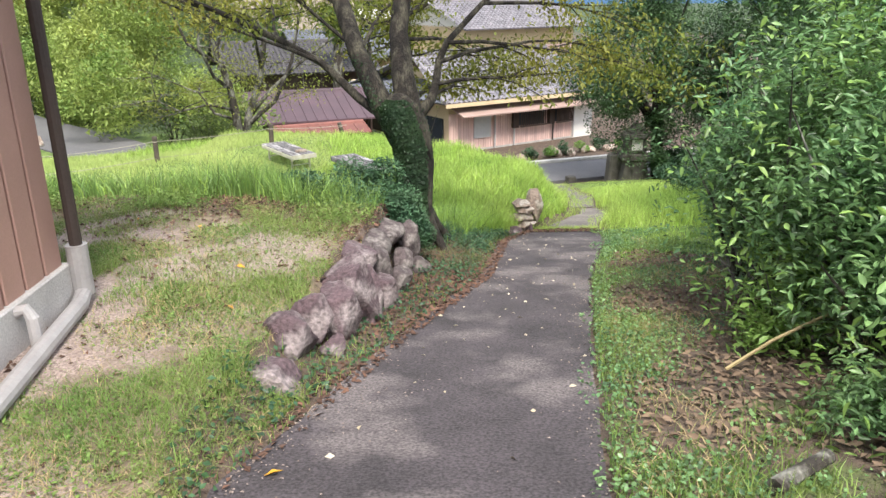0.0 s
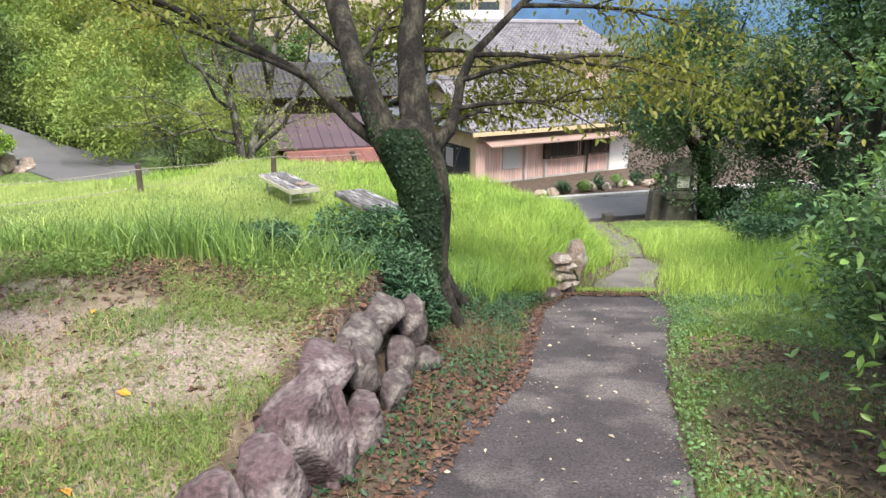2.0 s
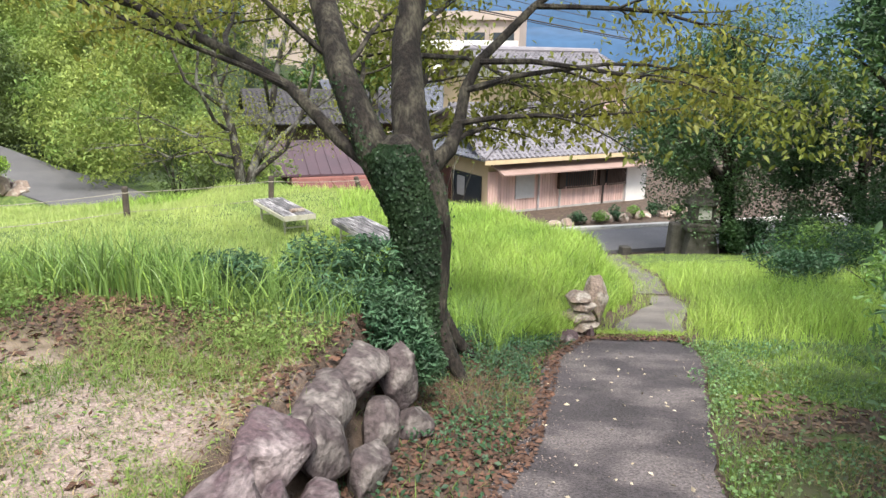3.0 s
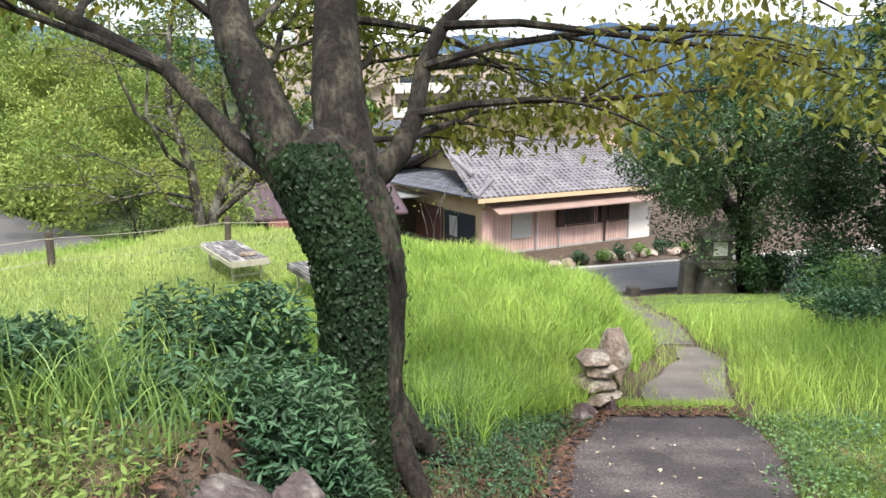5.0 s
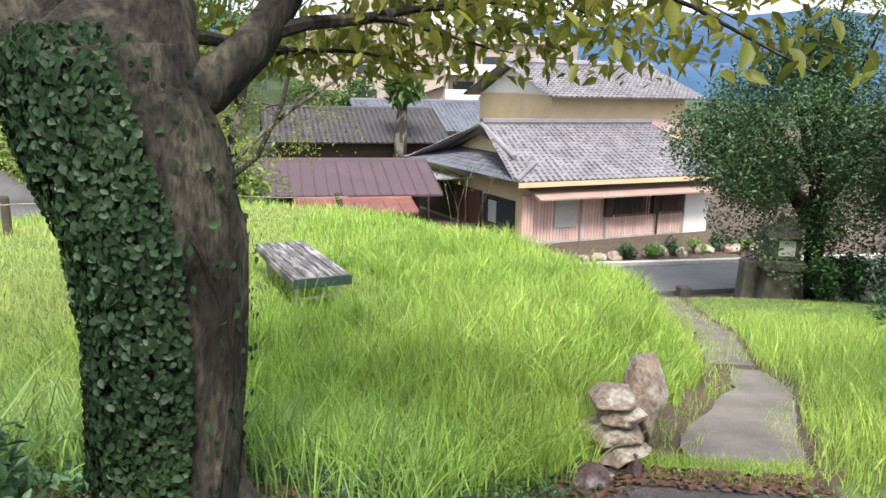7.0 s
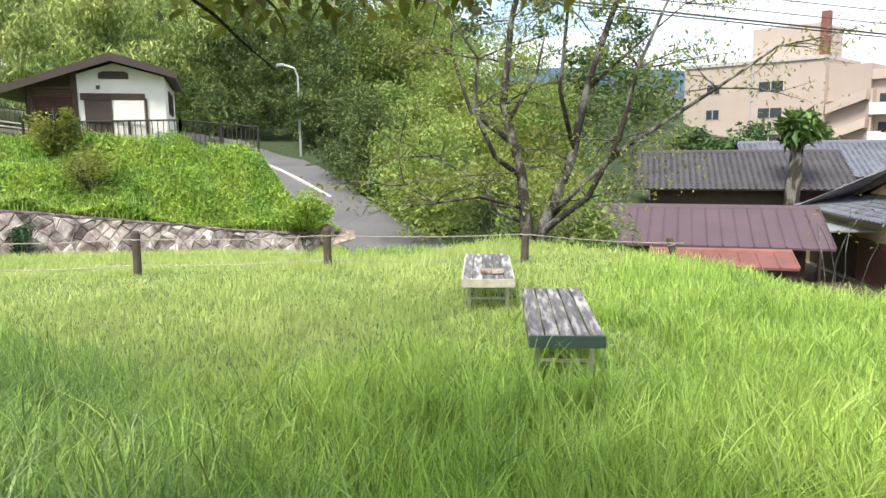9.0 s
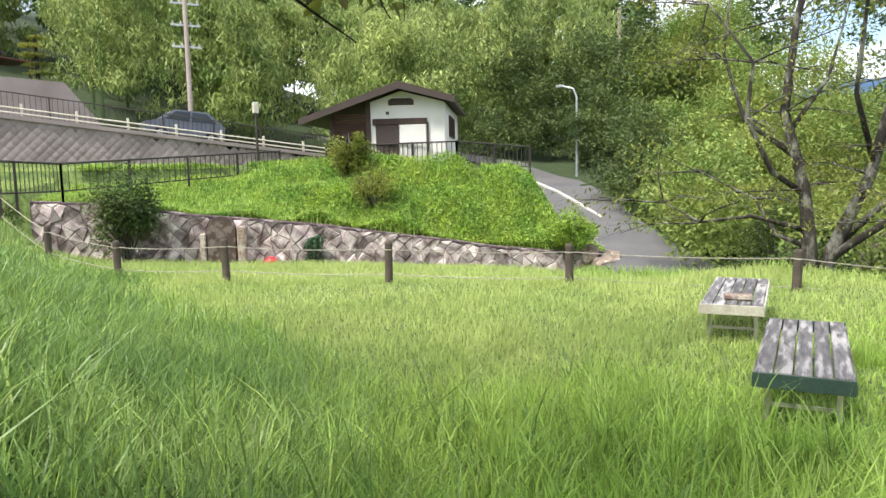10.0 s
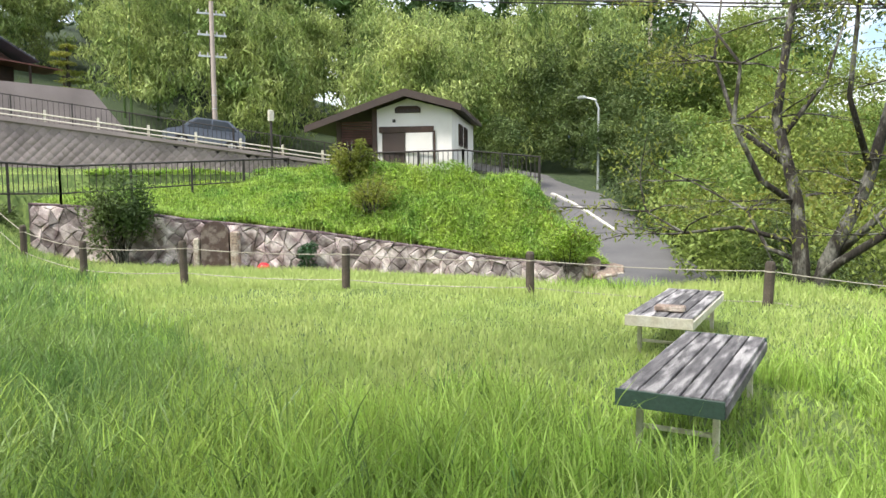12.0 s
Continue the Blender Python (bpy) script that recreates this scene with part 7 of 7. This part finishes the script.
# shrubs at the stone wall and on the planted slope
bush("wall_shrub", "upright green shrub in front of the stone wall", (-18.6, 13.4, -0.95), (1.15, 1.15, 1.45), 4600, 0.12, LEAF_SHRUB, 30, 0.4, lumps=20, cat="shrub", shell=0.1, spread=0.36)
bush("wall_shrub", "small dark shrub at the wall's foot", (-16.6, 17.6, -2.1), (0.45, 0.45, 0.42), 700, 0.11, LEAF_MID, 8, 0.4, lumps=6, cat="shrub", shell=0.2)
bush("dry_shrub", "thin greyish twiggy shrub on the slope", (-17.5, 19.8, -0.7), (0.95, 0.95, 1.15), 1500, 0.1, LEAF_AIRY, 40, 0.4, lumps=14, cat="shrub", shell=0.1)
bush("yellow_shrub", "yellow-green shrub before the toilet building", (-19.2, 19.9, 0.45), (1.0, 1.0, 1.15), 2600, 0.12, LEAF_AIRY, 22, 0.45, lumps=18, cat="shrub", shell=0.15, spread=0.3)
bush("wall_shrub", "greyish shrub at the railing's foot", (-19.6, 10.7, -1.15), (1.0, 0.8, 0.75), 2600, 0.11, LEAF_SHRUB, 18, 0.4, lumps=12, cat="shrub", shell=0.15)
bush("slope_shrub", "dark green rounded shrub on the slope's end", (-13.9, 23.9, -1.75), (0.9, 0.9, 0.75), 2600, 0.11, LEAF_SLOPE, 10, 0.4, lumps=10, cat="shrub", shell=0.3)
for k, (ex, ey, ez, er) in enumerate([(-13.4, 25.0, -2.75, 0.42), (-13.15, 24.5, -2.85, 0.36), (-13.5, 24.4, -2.55, 0.3), (-13.0, 25.2, -2.95, 0.26)]):
    rock("rock", "pale brown boulder closing the stone wall's end", (ex, ey, ez), (er, er * 0.9, er), STONE_PALE, k + 90, k * 57, "boulders at the wall's end")

# planted slope behind the wall
n = 95000
s = RNG.uniform(-0.5, 15.4, n)
b = np.abs(RNG.normal(0, 1, n)) * 3.4 + 0.25
x, y = WALL_P[0] + WALL_U[0] * s + WALL_N[0] * b, WALL_P[1] + WALL_U[1] * s + WALL_N[1] * b
rd, _ = road_at(x, y)
u = (x + 19.6) * 0.6 + (y - 21.9) * 0.8
w = -(x + 19.6) * 0.8 + (y - 21.9) * 0.6
keep = (rd > 1.05) & ~((u > -3.4) & (u < 2.6) & (w > -0.6)) & (b < 9) & ~((s < 4) & (b > 5.5))
x, y, s, b = x[keep], y[keep], s[keep], b[keep]
lump = (0.06 + 0.42 * patchy(x, y, 2.6, 1)) * (1 - 0.6 * sstep(3.5, 5.0, b) * sstep(9, 11, s)) * (0.35 + 0.65 * sstep(3.5, 7.5, s)) * sstep(15.6, 13.5, s) + 0.32 * sstep(15.8, 12.8, s) * sstep(6.5, 10.0, s) * sstep(0.2, 1.6, b) * sstep(4.6, 2.4, b)
z = height(x, y) + lump * RNG.uniform(0.15, 1.0, len(x)) ** 0.5
ob = mesh_np("slope_plants", *leaves_np(np.stack([x, y, z], 1), 0.13, narrow=0.3, droop=-0.7), LEAF_SLOPE)
tagged(ob, "lush bright green weeds covering the slope", "weeds", kind="stuff")
pk = RNG.uniform(size=len(x)) < 0.25
add_grass("slope_grass", "tall grass among the slope weeds", x[pk], y[pk], lump[pk] + 0.15, 0.03, GRASS, 0.5, 3)

# the darker shrub leaves carry the shade beneath the forked tree
for bx, by, hh in ((-7.6, 25.3, 1.3), (-5.9, 26.3, 1.2), (-9.2, 26.6, 1.6), (-4.3, 27.2, 1.0), (-7.3, 28.3, 1.2)):
    bush("wild_bush", "loose yellow-green bush on the bank above the sheds, darkened for tree shade", (bx, by, float(height(bx, by)) + hh * 0.8), (1.2, 1.2, hh), 4200, 0.1, LEAF_SHRUB, 14, 0.42, lumps=18, shell=0.2, spread=0.32)

# ---- woods ----
def plumes(name, label, spots, heights, width, per, size, mat_, narrow, droop, clumps=14):
    """Leafy plumes, each a stack of uneven clumps that nod outwards towards the top."""
    cs = []
    for (px, py), hh in zip(spots, heights):
        z0 = float(height(px, py))
        t = RNG.beta(1.9, 1.15, clumps)
        a = RNG.uniform(0, 2 * np.pi, clumps)
        r = width * np.sqrt(np.clip(1.08 - t, 0, 1)) * np.clip(t * 2.6, 0.3, 1) * RNG.uniform(0.35, 0.95, clumps)
        d = px * 3.3 + py * 1.7
        nod = (t ** 3) * 0.14 * hh
        cc = np.stack([px + r * np.cos(a) + nod * math.cos(d), py + r * np.sin(a) + nod * math.sin(d), z0 + hh * (0.05 + 0.93 * t)], 1)
        sz = width * RNG.uniform(0.28, 0.52, clumps)
        k = RNG.integers(0, clumps, per)
        dd = RNG.normal(size=(per, 3))
        dd /= np.linalg.norm(dd, axis=1, keepdims=True)
        dd *= (RNG.uniform(0.25, 1.0, per) ** 0.6 * sz[k])[:, None]
        cs.append(cc[k] + dd * (1, 1, 0.75))
    C = np.concatenate(cs)
    C = C[C[:, 2] > height(C[:, 0], C[:, 1]) + 0.05]
    ob = mesh_np(name, *leaves_np(C, size, droop=droop, narrow=narrow), mat_)
    return tagged(ob, label, "trees", kind="stuff")


def ring_spots(n, yaw0, yaw1, d0, d1, test):
    out = []
    while len(out) < n:
        a, d = radians(RNG.uniform(yaw0, yaw1)), RNG.uniform(d0, d1)
        px, py = 1.3 - math.sin(a) * d, 11 + math.cos(a) * d
        if test(px, py):
            out.append((px, py))
    return out


def free(px, py):
    rd, _ = road_at(np.array(px), np.array(py))
    return rd > 2.6 and not (px > -53 and py < 15.5) and px < -20 and not (-40.5 < px and py < 28)


sp1 = ring_spots(165, 46, 118, 42, 64, free)
plumes("bamboo_grove", "feathery yellow-green bamboo grove on the hillside", sp1, RNG.uniform(6.0, 11.0, len(sp1)), 2.3, 1300, 0.42, LEAF_BAMBOO, 0.22, 1.3, clumps=18)
sp2 = ring_spots(75, 42, 104, 60, 84, free)
plumes("woodland_back", "dark mixed trees behind the bamboo", sp2, RNG.uniform(11, 17, len(sp2)), 3.2, 900, 0.75, LEAF_WOODS, 0.4, 0.4)
culms = bmesh.new()
for px, py in sp1[:45]:
    z0 = float(height(px, py))
    tube(culms, [(px, py, z0 - 0.3), (px + 0.2, py, z0 + 5), (px + 0.5, py + 0.2, z0 + 9)], [0.08, 0.07, 0.03], 5, cap=False)
tagged(put("bamboo_culms", culms, LEAF_WOODS), "slender green bamboo stems in the grove", "bamboo", kind="stuff")


def lane_line(px):
    return 20.6 - 0.7 * (px + 7.5)


sp3 = []
while len(sp3) < 62:
    px, py = RNG.uniform(-34, -6.6), RNG.uniform(22.5, 56)
    over = py - lane_line(px)
    if 2.8 < over < 13 and not (px > -10.5 and py > 27.5) and not (px > -12.5 and over > 8):
        sp3.append((px, py))
hts = np.array([1.3 + 0.55 * (p[1] - lane_line(p[0])) * min(1.0, max(0.45, (-10 - p[0]) / 7)) + RNG.uniform(0, 1.6) for p in sp3])
front = np.array([p[1] - lane_line(p[0]) < 5.5 and p[0] < -14.5 for p in sp3])
plumes("roadside_woods", "bright green shrubs and trees above the lane", [p for p, q in zip(sp3, front) if not q], hts[~front], 2.0, 3000, 0.17, LEAF_LANE, 0.42, 0.4, clumps=26)
plumes("roadside_thicket", "dark green undergrowth beside the lane", [p for p, q in zip(sp3, front) if q], hts[front], 1.7, 2800, 0.15, LEAF_SHRUB, 0.42, 0.4, clumps=24)
sp4 = [(p[0] - 1.5, p[1] + 2.5) for p in sp3[:24]]
plumes("roadside_scrub", "pale green scrub among the roadside trees", sp4, hts[:24] * 0.8, 1.6, 2000, 0.16, LEAF_LANE, 0.42, 0.3, clumps=20)
bend = [(-24.0, 37.2), (-26.2, 37.8), (-28.5, 37.4), (-30.0, 36.4), (-32.0, 36.2), (-34.0, 36.0), (-27.0, 38.5), (-31.0, 38.8), (-23.5, 37.6)]
plumes("bend_trees", "dark leafy trees closing the lane's bend", bend, RNG.uniform(4.5, 7.5, len(bend)), 2.0, 2400, 0.2, LEAF_SHRUB, 0.42, 0.4, clumps=26)
low = [(-22.6, 34.6), (-24.2, 35.4), (-26.0, 36.0), (-27.8, 36.2), (-21.0, 33.6), (-24.3, 34.4), (-25.6, 35.2), (-29.5, 36.2), (-31.5, 36.3), (-27.0, 30.9), (-29.0, 31.4)]
plumes("bend_undergrowth", "low green undergrowth on the lane's verge", low, RNG.uniform(2.4, 3.5, len(low)), 1.2, 1700, 0.15, LEAF_SHRUB, 0.42, 0.3)
yards = [(-14.6, 44.0), (-16.8, 46.0), (-13.2, 48.5), (-18.6, 43.0), (-20.5, 47.0), (-15.5, 50.0)]
plumes("garden_trees", "green garden trees behind the sheds", yards, RNG.uniform(5.0, 7.0, len(yards)), 2.0, 1700, 0.22, LEAF_SHRUB, 0.42, 0.3)
sp5 = []
while len(sp5) < 22:
    px, py = RNG.uniform(-44, -24), RNG.uniform(27, 46)
    if py < lane_line(px) - 2.6 and (-(px + 19.6) * 0.8 + (py - 21.9) * 0.6) > 10:
        sp5.append((px, py))
plumes("hillside_trees", "leafy trees on the hillside behind the toilet building", sp5, RNG.uniform(5, 9, len(sp5)), 2.4, 1700, 0.32, LEAF_BAMBOO, 0.24, 1.1, clumps=20)
sp6 = [(RNG.uniform(-75, 10), RNG.uniform(62, 105)) for _ in range(46)]
sp6 = [p for p in sp6 if not (-22 < p[0] < 40 and p[1] > 95)]
plumes("distant_trees", "distant rounded trees between the houses", sp6, RNG.uniform(4, 9, len(sp6)) + np.array([6.0 if p[0] < -32 else -1.0 for p in sp6]), 3.2, 500, 0.6, LEAF_WOODS, 0.5, 0.2)
# layered garden pine by the hill house
pine = thing("garden_pine", "cloud-pruned garden pine in flat layers", "tree")
px, py, pz = -42.0, 13.3, 4.3
part("trunk", tube(bmesh.new(), [(px, py, pz - 0.8), (px + 0.1, py, pz + 1.4), (px, py, pz + 2.9)], [0.13, 0.1, 0.05], 8), BARK, pine)
for k in range(6):
    w = 1.15 - 0.14 * k
    ob = mesh_np("layer", *leaves_np(blob((px + 0.2 * math.sin(k * 2.1), py + 0.3 * math.sin(k * 1.3), pz + 0.5 + k * 0.45), (w, w, 0.13), 420, 0.1), 0.16, narrow=0.3), LEAF_AIRY)
    ob.parent = pine
    ob["kind"] = "stuff"
# garden shrubs before the pink house, palm among the roofs
for i in range(7):
    bx, by = 4.6 + i * 0.95, 33.0 + i * 0.5
    bush("garden_shrub", "small clipped garden shrub before the house", (bx, by, -4.9), (0.5, 0.5, 0.4), 700, 0.1, LEAF_BRIGHT if i % 2 else LEAF_MID, 4, 0.45, base=-5.2, lumps=5, cat="shrub")
palm = thing("palm_tree", "shaggy windmill palm among the tiled roofs", "palm tree")
part("trunk", tube(bmesh.new(), [(-5.2, 45.0, -5.4), (-5.1, 45.0, -2.0), (-5.0, 45.1, 0.2)], [0.3, 0.32, 0.22], 10, wob=0.2), BARK_GREY, palm)
fr = blob((-5.0, 45.1, 0.4), (1.0, 1.0, 0.8), 260, 0.3)
ob = mesh_np("fronds", *leaves_np(fr, 0.9, droop=0.6, narrow=0.3), LEAF_WOODS)
ob.parent = palm
